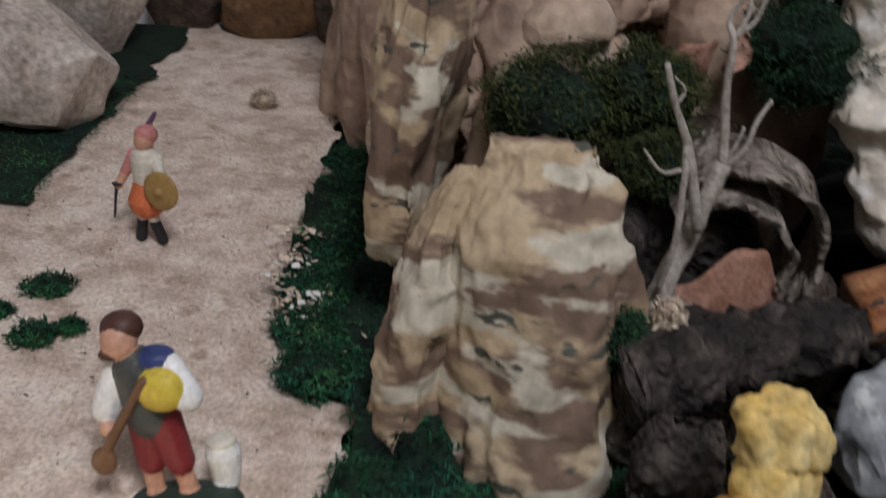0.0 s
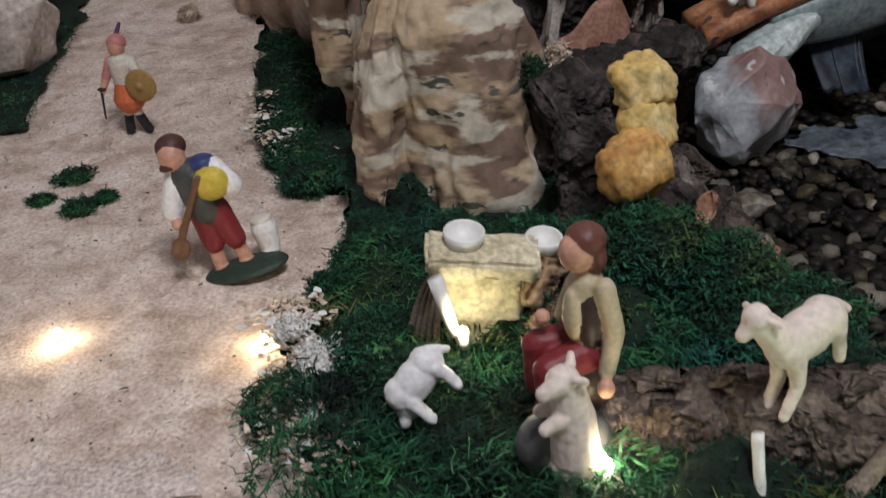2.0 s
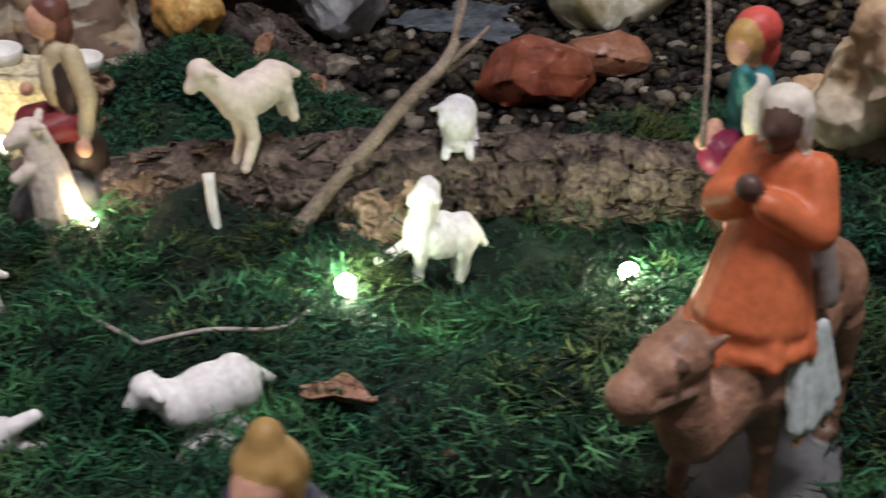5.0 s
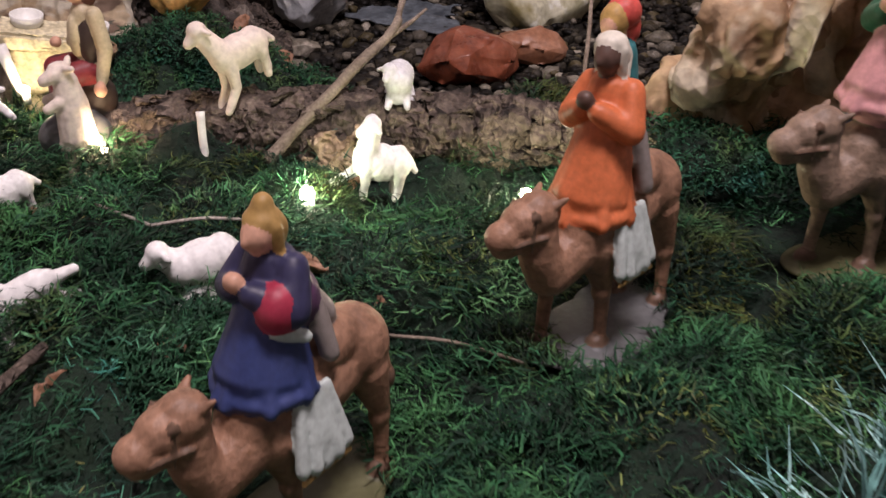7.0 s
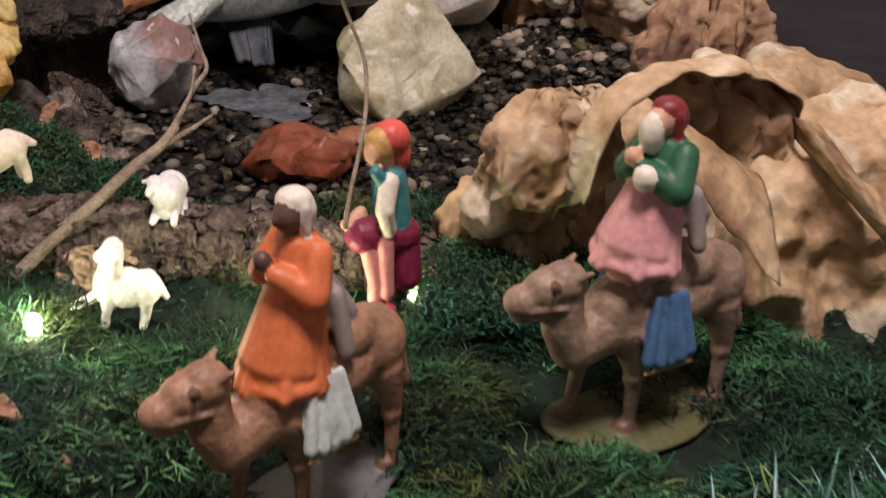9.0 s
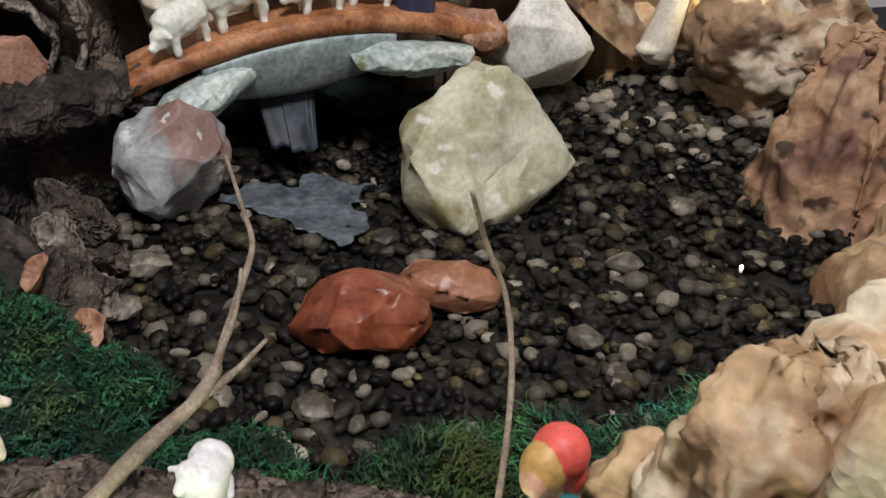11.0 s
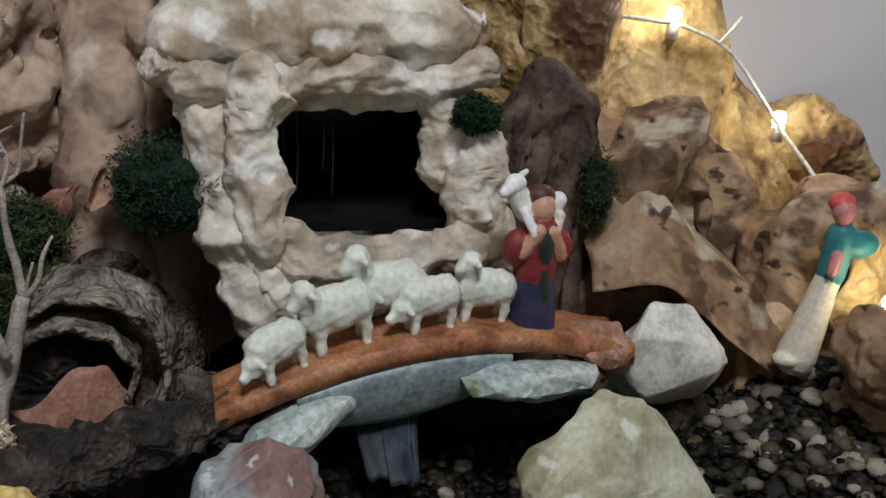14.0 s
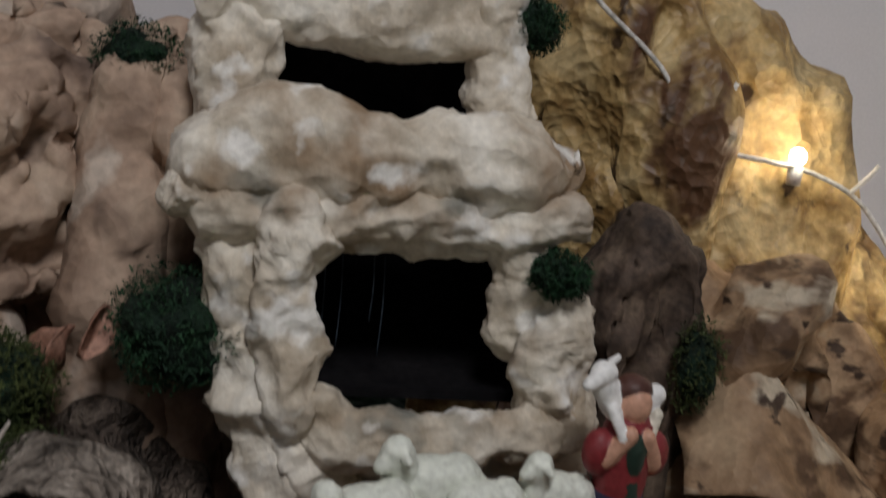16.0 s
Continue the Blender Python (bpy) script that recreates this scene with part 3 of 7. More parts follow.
part("lamp_body", bm, PLASTICWHITE, lamp)

# ---- ground of the scene ----
SAW_Y = (-0.7, 0.05, 0.10, 0.23, 0.29, 0.375, 0.415, 0.44, 0.552, 0.60, 0.66, 0.753, 0.925, 1.10, 1.24, 1.5)
SAW_X = (-0.07, -0.07, -0.075, -0.089, -0.106, -0.111, -0.118, -0.09, -0.064, -0.068, -0.10, -0.152, -0.157, -0.165, -0.185, -0.2)


def between(t, xs, ys):
    if t <= xs[0]:
        return ys[0]
    for a, b, c, d in zip(xs, xs[1:], ys, ys[1:]):
        if t < b:
            return c + (d - c) * (t - a) / (b - a)
    return ys[-1]


def saw_edge(y):
    return between(y, SAW_Y, SAW_X)


def saw_z(x, y):
    return 0.004 + 0.004 * noise.noise(Vector((x * 9, y * 9, 0))) + 0.0015 * noise.noise(Vector((x * 60, y * 60, 3))) + max(0, y - 0.8) * 0.07


# where bases press the moss down: centre, radius and level
TRODDEN = ((0.303, -0.066, 0.070, 0.004), (0.490, -0.054, 0.074, 0.009), (0.124, -0.150, 0.068, -0.002), (0.204, 0.142, 0.030, 0.006), (0.224, 0.106, 0.026, 0.014), (0.102, 0.030, 0.026, 0.012), (0.004, 0.024, 0.022, 0.010), (-0.018, 0.272, 0.030, 0.012), (-0.008, 0.142, 0.026, 0.016))


def moss_z(x, y):
    v = 0.002 + 0.046 * abs(noise.noise(Vector((x * 13, y * 13, 7)))) + 0.020 * abs(noise.noise(Vector((x * 31, y * 31, 1)))) + 0.004 * noise.noise(Vector((x * 95, y * 95, 5)))
    v += 0.012 * math.exp(-((x - 0.13) ** 2 + (y - 0.09) ** 2) / 0.012)
    if y > 0.3:
        v += 0.006 * min(1, (y - 0.3) / 0.2)
    for cx, cy, r, level in TRODDEN:
        d = math.hypot(x - cx, y - cy) / r
        if d < 1.3:
            v = level + (v - level) * max(0.0, (d - 0.85) / 0.45)
    return v


def bank(x, y):
    """The rise of the gravel towards the paper on the far side."""
    return max(0, x - 0.68) * 0.25 + (0.2 * max(0, (x - 0.66) * 0.6 + (y - 0.60) * 0.8) if x > 0.64 else 0)


def river(x, y):
    lo = between(y, (0.18, 0.24, 0.34, 0.45, 0.55, 0.62, 0.72), (0.42, 0.27, 0.20, 0.17, 0.15, 0.17, 0.24))
    hi = between(y, (0.18, 0.24, 0.34, 0.45, 0.55, 0.62, 0.72), (0.58, 0.68, 0.76, 0.82, 0.85, 0.86, 0.85))
    return 0.19 < y < 0.735 and lo < x < hi


def field(inside, height, x0, x1, y0, y1, step):
    bm = bmesh.new()
    nx, ny = int((x1 - x0) / step), int((y1 - y0) / step)
    g = {}
    for i in range(nx + 1):
        for j in range(ny + 1):
            x, y = x0 + i * step, y0 + j * step
            if inside(x, y):
                g[i, j] = bm.verts.new((x, y, height(x, y)))
    for i in range(nx):
        for j in range(ny):
            q = [(i, j), (i + 1, j), (i + 1, j + 1), (i, j + 1)]
            if all(k in g for k in q):
                bm.faces.new([g[k] for k in q])
    rim = [v for v in bm.verts if v.is_boundary]
    for _ in range(4):
        bmesh.ops.smooth_vert(bm, verts=rim, factor=0.5, use_axis_x=True, use_axis_y=True, use_axis_z=False)
    return bm


# Ground and moss sheets carry the gap shade in their near-black colour.
thing("ground", field(lambda x, y: True, lambda x, y: -0.012 + 0.002 * noise.noise(Vector((x * 20, y * 20, 4))), -1.0, 0.96, -0.62, 1.46, 0.03), MOSSGAPSHADE,
      Matrix(), "ground sheet under moss and gravel, near-black as painted shade between strands", "ground", kind="structure")
thing("ground_sawdust", field(lambda x, y: x < saw_edge(y) + 0.012 + 0.02 * noise.noise(Vector((x * 30, y * 30, 0))) and not (y > 0.86 and x < -0.47), saw_z, -0.98, 0.05, -0.6, 1.44, 0.006), SAWDUST,
      Matrix(), "path of pale pinkish sawdust winding up the slope", "sawdust path", kind="structure")
thing("white_sawdust_patch", field(lambda x, y: -0.40 < x < -0.155 + 0.35 * (0.25 - y) + 0.03 * noise.noise(Vector((x * 30, y * 30, 2))) and -0.1 < y < 0.31 - 0.2 * (x + 0.2) + 0.05 * noise.noise(Vector((x * 25, y * 25, 6))), lambda x, y: saw_z(x, y) + 0.0025, -0.40, -0.02, -0.15, 0.36, 0.005),
      mat("white_sawdust", ((0.54, 0.44, 0.37), (0.72, 0.63, 0.56)), 24, 0.95, 1.0, 330, dist=0.0022, fine=0.3), Matrix(), "patch of whitish fine sawdust on the path", "sawdust", kind="structure")
thing("ground_moss", field(lambda x, y: x > saw_edge(y) - 0.004 and not (river(x, y) and y > 0.22) and y < 1.3, moss_z, -0.25, 0.95, -0.6, 1.3, 0.006), MOSSGAPSHADE,
      Matrix(), "moss carpet on the ground, near-black as painted shade between its strands", "moss", kind="structure")
thing("ground_moss", field(lambda x, y: x < -0.395 + 0.02 * noise.noise(Vector((x * 30, y * 30, 9))) and y > 0.86, lambda x, y: saw_z(x, y) + 0.006, -0.8, -0.3, 0.8, 1.4, 0.009), MOSSGAPSHADE,
      Matrix(), "moss patch beside the sawdust path, near-black as painted shade between strands", "moss", kind="structure")
bed = thing("river_bed", field(river, lambda x, y: -0.006 + 0.003 * noise.noise(Vector((x * 25, y * 25, 2))) + bank(x, y), 0.13, 0.88, 0.18, 0.75, 0.008), BED,
      Matrix(), "dark wet bed of a small gravel stream", "river bed", kind="structure")


def strands(name, spots, length, width, material, label, flat=0.6, curl=0.6, seed=3, category="moss", kind="stuff", dirs=None):
    """Many thin bent blades in one mesh."""
    rng = np.random.default_rng(seed)
    spots = np.asarray(spots, float)
    n = len(spots)
    L = length[0] + (length[1] - length[0]) * rng.random(n) ** 1.5
    th = rng.random(n) * 2 * np.pi
    up = np.clip(rng.normal(1 - flat, 0.3, n), 0.08, 1.0)
    side = np.sqrt(1 - up ** 2)
    d = np.stack([np.cos(th) * side, np.sin(th) * side, up], 1)
    if dirs is not None:
        d = np.asarray(dirs) + d * 0.55
        d /= np.linalg.norm(d, axis=1)[:, None]
    th2 = th + rng.normal(0, 1.2, n)
    d2 = np.stack([np.cos(th2), np.sin(th2), rng.normal(-0.1, 0.4, n)], 1) * curl + d * (1 - curl)
    w = np.stack([-np.sin(th), np.cos(th), rng.normal(0, 0.3, n)], 1) * (width * (0.6 + 0.8 * rng.random(n)))[:, None]
    th3 = th2 + rng.normal(0, 1.4, n)
    d3 = np.stack([np.cos(th3), np.sin(th3), rng.normal(0, 0.55, n)], 1) * curl + d2 * (1 - curl)
    p1 = spots + d * (L * 0.38)[:, None]
    p2 = p1 + d2 * (L * 0.33)[:, None]
    p3 = p2 + d3 * (L * 0.32)[:, None]
    verts = np.stack([spots - w, spots + w, p1 - w * 0.9, p1 + w * 0.9, p2 - w * 0.7, p2 + w * 0.7, p3], 1).reshape(-1, 3)
    base = np.arange(n) * 7
    loops = np.stack([base, base + 1, base + 3, base + 2, base + 2, base + 3, base + 5, base + 4, base + 4, base + 5, base + 6], 1).ravel()
    me = bpy.data.meshes.new(name)
    me.vertices.add(len(verts))
    me.vertices.foreach_set("co", verts.ravel())
    me.loops.add(len(loops))
    me.loops.foreach_set("vertex_index", loops.astype(np.int32))
    me.polygons.add(3 * n)
    start = np.stack([np.arange(n) * 11, np.arange(n) * 11 + 4, np.arange(n) * 11 + 8], 1).ravel()
    me.polygons.foreach_set("loop_start", start.astype(np.int32))
    me.update(calc_edges=True)
    me.validate()
    me.materials.append(material)
    ob = new(name, me)
    return tagged(ob, label, category, kind=kind)


rng = random.Random(11)
LOG = [(0.035, 0.236, 0.030), (0.10, 0.228, 0.034), (0.17, 0.205, 0.036), (0.25, 0.178, 0.036), (0.32, 0.155, 0.036), (0.40, 0.128, 0.033), (0.47, 0.11, 0.02)]


def moss_spots(count, x0, x1, y0, y1, test=lambda x, y: True, clear=0.62):
    out = []
    while len(out) < count:
        x, y = rng.uniform(x0, x1), rng.uniform(y0, y1)
        if x > saw_edge(y) + 0.012 * noise.noise(Vector((x * 50, y * 50, 0))) and not (river(x, y) and y > 0.215) and all(math.hypot(x - a, y - b) > c * clear or rng.random() < 0.10 for a, b, c, _ in TRODDEN) and test(x, y):
            out.append((x, y, moss_z(x, y) - 0.001))
    return out


def clumpy(x, y):
    return 1.2 * abs(noise.noise(Vector((x * 13, y * 13, 7)))) + 0.8 * abs(noise.noise(Vector((x * 31, y * 31, 1)))) + 0.3 * noise.noise(Vector((x * 95, y * 95, 5))) > rng.random() * 0.62 - 0.06


def tufts(count, x0, x1, y0, y1, blades):
    """Roots and directions of blades that spread from many small round cushions."""
    spots, dirs = [], []
    for x, y, z in moss_spots(count, x0, x1, y0, y1, clear=0.86):
        r = rng.uniform(0.010, 0.034)
        turn = rng.uniform(0, 6.3)
        for _ in range(int(blades * (r / 0.014) ** 2)):
            th, c = rng.uniform(0, 6.3), rng.random()
            sn = math.sqrt(1 - c * c)
            dx, dy = math.cos(th) * sn, math.sin(th) * sn
            spots.append((x + dx * r * 1.2, y + dy * r * 0.9, z - 0.003 + c * r * 0.85))
            dirs.append((dx + 0.7 * math.cos(turn), dy + 0.7 * math.sin(turn), c * 0.35))
    return spots, dirs


strands("moss_strands", moss_spots(42000, -0.16, 0.78, -0.34, 0.44, clumpy), (0.004, 0.014), 0.00045, MOSSDARK, "tangled dark green moss covering the meadow", flat=0.85, curl=0.95)
for mt, count, blades, label, sd in ((MOSSDARK, 190, 105, "dark green cushions of moss in the meadow", 21), (MOSS, 270, 95, "green cushions of tangled moss in the meadow", 22), (MOSSLIGHT, 90, 50, "lighter green cushions of moss in the meadow", 23)):
    spots, dirs = tufts(count, -0.12, 0.66, -0.32, 0.34, blades)
    strands("moss_cushions", spots, (0.007, 0.024), 0.00058, mt, label, flat=0.85, curl=0.95, seed=sd, dirs=dirs)
strands("moss_strands", moss_spots(4500, -0.14, 0.74, -0.32, 0.40, clumpy), (0.010, 0.026), 0.00035, MOSSLIGHT, "longer lighter green moss stems in the meadow", flat=0.85, curl=0.95, seed=4)
strands("moss_strands", moss_spots(9000, -0.2, 0.0, 0.44, 1.25, clumpy), (0.006, 0.016), 0.0005, MOSS, "dark green moss strands along the sawdust path", curl=0.95, seed=5)
strands("moss_strands", moss_spots(6000, 0.0, 0.24, 0.30, 0.48), (0.006, 0.018), 0.0005, MOSS, "dark green moss strands below the paper mountain", seed=6)
strands("moss_strands", moss_spots(6500, -0.075, 0.11, 0.40, 0.56), (0.006, 0.018), 0.0005, MOSS, "dark green moss strands at the foot of the paper rock", flat=0.8, curl=0.95, seed=18)
strands("dry_moss_strands", moss_spots(420, -0.05, 0.7, -0.3, 0.3), (0.008, 0.022), 0.0004, MOSSDRY, "scattered dry yellowish moss stems", flat=0.7, seed=7)
strands("moss_strands", [(x, y, saw_z(x, y) + 0.005) for x, y in ((rng.uniform(-0.62, -0.40), rng.uniform(0.87, 1.2)) for _ in range(5000))], (0.006, 0.016), 0.0005, MOSS,
        "dark green moss strands beside the sawdust path", seed=8)
strands("blue_grass", [(0.315 + 0.25 * u + rng.gauss(0, 0.012), -0.262 + 0.085 * u + rng.gauss(0, 0.014), 0.006) for u in (rng.random() for _ in range(1500))], (0.034, 0.074), 0.0011, BLUEGRASS,
        "tuft of pale blue-green artificial grass", flat=0.18, curl=0.2, seed=9, category="grass")
strands("sawdust_flakes", [(x, y, saw_z(x, y) + 0.0005) for x, y in ((lambda yy: (saw_edge(yy) - 0.01 - rng.random() ** 1.3 * 0.42, yy))(rng.uniform(0.0, 1.1)) for _ in range(8000))],
        (0.0015, 0.005), 0.0006, SHAVING, "loose pale sawdust flakes", flat=0.85, curl=0.2, seed=10, category="sawdust")
strands("wood_shavings", [(saw_edge(y) + rng.gauss(0.006, 0.012), y, moss_z(saw_edge(y) + 0.006, y) + rng.random() * 0.006) for y in (rng.choice((0.05, 0.27, 0.33, 0.36, 0.39, 0.7, 0.8)) + rng.gauss(0, 0.03) for _ in range(900))],
        (0.003, 0.012), 0.0015, SHAVING, "pale wood shavings scattered on the moss edge", flat=0.8, curl=0.2, seed=12, category="shavings")


strands("white_fragments", [(saw_edge(y) + rng.gauss(0.010, 0.014), y, moss_z(saw_edge(y) + 0.01, y) + 0.002 + rng.random() * 0.005) for y in (rng.choice((0.06, 0.28, 0.33, 0.36, 0.38, 0.75)) + rng.gauss(0, 0.028) for _ in range(170))],
        (0.004, 0.010), 0.0030, PLASTICWHITE, "white flakes scattered along the path's mossy edge", flat=0.8, curl=0.3, seed=15, category="flakes")
strands("white_fragments", moss_spots(46, -0.02, 0.6, -0.24, 0.12), (0.004, 0.009), 0.0011, PLASTICWHITE, "few white specks lying on the meadow's moss", flat=0.8, curl=0.3, seed=16, category="flakes")
strands("straw_wisps", [(-0.088 + rng.gauss(0, 0.014), 0.402 + rng.gauss(0, 0.012), 0.012 + 0.012 * rng.random()) for _ in range(90)], (0.012, 0.034), 0.0006, MOSSDRY, "pale straw wisps over a buried fairy light", flat=0.6, curl=0.4, seed=17, category="straw")
strands("bark_bits", [(saw_edge(y) - 0.008 - rng.random() * 0.4, y, 0.009) for y in (rng.uniform(0.0, 1.0) for _ in range(160))], (0.002, 0.007), 0.0008, BARKDARK,
        "tiny dark bark bits scattered on the sawdust", flat=0.85, curl=0.3, seed=14, category="bark bits")


def pebbles(name, spots, r0, r1, material, label, seed):
    rg = random.Random(seed)
    base = bmesh.new()
    bmesh.ops.create_icosphere(base, subdivisions=2, radius=1)
    bv = np.array([v.co[:] for v in base.verts])
    bf = [[v.index for v in f.verts] for f in base.faces]
    base.free()
    verts, faces = [], []
    for k, (x, y, z) in enumerate(spots):
        r = rg.uniform(r0, r1)
        s = np.array((rg.uniform(0.8, 1.3), rg.uniform(0.7, 1.0), rg.uniform(0.45, 0.7))) * r
        rot = np.array(Euler((rg.uniform(-0.4, 0.4), rg.uniform(-0.4, 0.4), rg.uniform(0, 6.3))).to_matrix())
        bumpy = 1 + 0.16 * np.sin(bv @ np.array((rg.uniform(-3, 3), rg.uniform(-3, 3), rg.uniform(-3, 3))) + k)
        pts = (bv * bumpy[:, None] * s) @ rot.T + np.array((x, y, z))
        off = len(bv) * k
        verts.append(pts)
        faces += [[i + off for i in f] for f in bf]
    ob = new(name, raw_mesh(name, np.concatenate(verts), faces, material))
    return tagged(ob, label, "gravel", kind="stuff")


def river_spots(count, test=lambda x, y: True):
    out = []
    while len(out) < count:
        x, y = rng.uniform(0.15, 0.86), rng.uniform(0.19, 0.735)
        if river(x, y) and test(x, y):
            out.append((x, y, -0.003 + 0.004 * rng.random() + bank(x, y)))
    return out


def pebble_mesh(seed):
    """One worn pebble about 2 units across."""
    bm = bmesh.new()
    bmesh.ops.create_icosphere(bm, subdivisions=1, radius=1)
    rg = random.Random(seed)
    flat = Vector((rg.uniform(0.9, 1.3), rg.uniform(0.75, 1.0), rg.uniform(0.5, 0.7)))
    for v in bm.verts:
        v.co = Vector(a * b for a, b in zip(v.co, flat)) * (1 + 0.16 * noise.noise(v.co * 1.3 + Vector((seed, 0, 0))))
    return bm


def single_pebbles(parent, spots, r0, r1, material, seed):
    rg = random.Random(seed)
    shapes = [mesh_of("pebble", pebble_mesh(seed + k), material) for k in range(7)]
    for x, y, z in spots:
        ob = new("pebble", rg.choice(shapes))
        ob.parent = parent
        r = rg.uniform(r0, r1)
        ob.matrix_basis = pose(x, y, z + 0.001, rg.uniform(-18, 18), rg.uniform(-18, 18), rg.uniform(0, 360)) @ Matrix.Diagonal((r, r, r, 1))


pebbles("river_gravel", river_spots(3200), 0.0035, 0.0085, PEBBLE, "dark wet gravel on the stream bed", 4)
pebbles("river_gravel", river_spots(140), 0.004, 0.0085, PEBBLEPALE, "pale wet pebbles on the stream bed", 5)
pebbles("river_gravel", river_spots(120), 0.004, 0.0085, PEBBLEOCHRE, "ochre and olive wet pebbles on the stream bed", 7)
single_pebbles(bed, river_spots(115), 0.005, 0.0125, PEBBLEPALE, 805)
single_pebbles(bed, river_spots(100), 0.005, 0.0125, PEBBLEOCHRE, 825)


def heap(x, y):
    """The strip of dry pale stones along the bank."""
    return x > 0.66 and abs(x - 0.762 + 0.35 * (y - 0.62)) < 0.052 + 0.02 * noise.noise(Vector((x * 30, y * 30, 1)))


single_pebbles(bed, river_spots(80, heap), 0.007, 0.0135, PEBBLEDRY, 845)
pebbles("bank_gravel", river_spots(150, heap), 0.004, 0.009, PEBBLEDRY, "dry pale pebbles on the bank", 6)

# ---- stones ----
def stone(name, x, y, z, r, seed, material, label, turn=(0, 0, 0), group="", **kw):
    return thing(name, rock_bm(*r, seed, **kw), material, pose(x, y, z, *turn), label, "stone", group)


stone("yellow_stone", 0.538, 0.556, 0.047, (0.100, 0.058, 0.082), 21, STONEYELLOW, "pale yellow broken stone standing in the stream", (-26, 6, 14), points=34, rough=0.06, taper=0.32, face=0.45)
stone("white_stone", 0.634, 0.698, 0.096, (0.066, 0.050, 0.056), 8, STONEWHITE, "white angular stone wedged beside the bridge", (0, 14, 10), points=22, rough=0.035)
stone("support_stone", 0.655, 0.725, 0.030, (0.060, 0.045, 0.040), 14, BARKDARK, "dark stone under the white stone", (0, 0, 40))
stone("grey_stone", 0.277, 0.594, 0.046, (0.053, 0.040, 0.052), 33, STONEGREY, "grey and reddish stone carrying the bridge end", (0, 0, 12), points=60, rough=0.06)
stone("red_stone", 0.380, 0.380, 0.016, (0.054, 0.043, 0.033), 5, STONERED, "wet dark red stone lying in the stream", (0, 0, 5), points=30, rough=0.04, group="stones in the stream")
stone("orange_stone", 0.447, 0.405, 0.017, (0.046, 0.026, 0.022), 12, STONEORANGE, "wet orange-brown stone lying in the stream", (0, 0, -28), points=34, rough=0.03, group="stones in the stream")
stone("field_stone", -0.47, 1.05, 0.085, (0.090, 0.075, 0.085), 3, STONEPALE, "pale grey field stone beside the sawdust path", (0, 10, 30), group="back stones")
stone("field_stone", -0.145, 1.33, 0.10, (0.075, 0.07, 0.12), 6, STONEPALE, "tall pale stone at the end of the path", (0, -8, 10), group="back stones")
stone("field_stone", -0.50, 1.28, 0.11, (0.095, 0.07, 0.11), 9, STONEPALE, "pale stone at the end of the path", (0, 0, 60), group="back stones")
stone("brown_stone", -0.31, 1.42, 0.10, (0.085, 0.05, 0.095), 15, mat("ochre_stone", ((0.10, 0.055, 0.025), (0.2, 0.11, 0.05)), 20, 0.8, 0.5, 120), "ochre brown stone closing the path", (0, 0, 0), group="back stones")
stone("dark_stone", -0.42, 1.43, 0.10, (0.07, 0.05, 0.10), 18, BROWNROCK, "dark brown stone closing the path", (0, 0, 20), group="back stones")
stone("dark_stone", -0.215, 1.43, 0.08, (0.05, 0.05, 0.08), 19, BROWNROCK, "dark brown stone closing the path", (0, 0, 50), group="back stones")
for k, (x, y, r) in enumerate(((0.245, 0.50, 0.016), (0.225, 0.44, 0.014), (0.30, 0.27, 0.013), (0.525, 0.33, 0.012), (0.60, 0.42, 0.013), (0.43, 0.50, 0.012), (0.355, 0.455, 0.013), (0.70, 0.50, 0.013), (0.33, 0.30, 0.012))):
    stone("pebble", x, y, 0.006, (r * 1.3, r, r * 0.65), 40 + k, PEBBLEPALE, "rounded pale pebble in the stream", (0, 0, 40 * k), group="larger pebbles", points=40, rough=0.02)

# ---- water ----
fall = holder("waterfall", pose(0, 0, 0), "bluish water film running from under the bridge", "water")


def fall_fn(u, v):
    x = 0.380 + (u - 0.5) * (0.056 - 0.016 * v) + 0.004 * v
    return Vector((x, 0.668 - 0.035 * v ** 1.5 - 0.004 * math.sin(u * 3.1) + 0.0025 * noise.noise(Vector((u * 3, v * 0.9, 2))), 0.090 - 0.060 * v))


for k, (u0, u1, low, back) in enumerate(((0.0, 0.66, 0.95, 0.0015), (0.40, 1.0, 1.0, 0.0))):
    part("water_sheet", sheet(lambda u, v, u0=u0, u1=u1, low=low, back=back: fall_fn(u0 + (u1 - u0) * u, v * low * (1 + 0.05 * noise.noise(Vector((u * 4, u0 * 7, 0))))) + Vector((0, back, 0)), 20, 18), WATER, fall)
for k, u in enumerate((0.84, 0.93)):
    part("rivulet", tube(bmesh.new(), [fall_fn(u + 0.01 * math.sin(j + k), 0.1 + 0.8 * j / 7) + Vector((0, -0.0012, 0)) for j in range(8)], [0.0003 + 0.0003 * math.sin(j * 0.45) for j in range(8)], 6), POOL, fall, "pale glinting rivulet")
bm = field(lambda x, y: min(((x - 0.376) / 0.066) ** 2 + ((y - 0.584) / 0.034) ** 2, ((x - 0.392) / 0.030) ** 2 + ((y - 0.545) / 0.044) ** 2) < 1 + 0.9 * noise.noise(Vector((x * 34, y * 34, 8))) + 0.4 * noise.noise(Vector((x * 110, y * 110, 3))),
           lambda x, y: 0.0058 + 0.0015 * noise.noise(Vector((x * 40, y * 40, 1))) + max(0, y - 0.56) * 0.12, 0.29, 0.46, 0.48, 0.63, 0.003)
bmesh.ops.solidify(bm, geom=bm.faces[:], thickness=0.002)
bmesh.ops.smooth_vert(bm, verts=bm.verts[:], factor=0.6, use_axis_x=True, use_axis_y=True, use_axis_z=False)
part("pool", bm, POOL, fall)

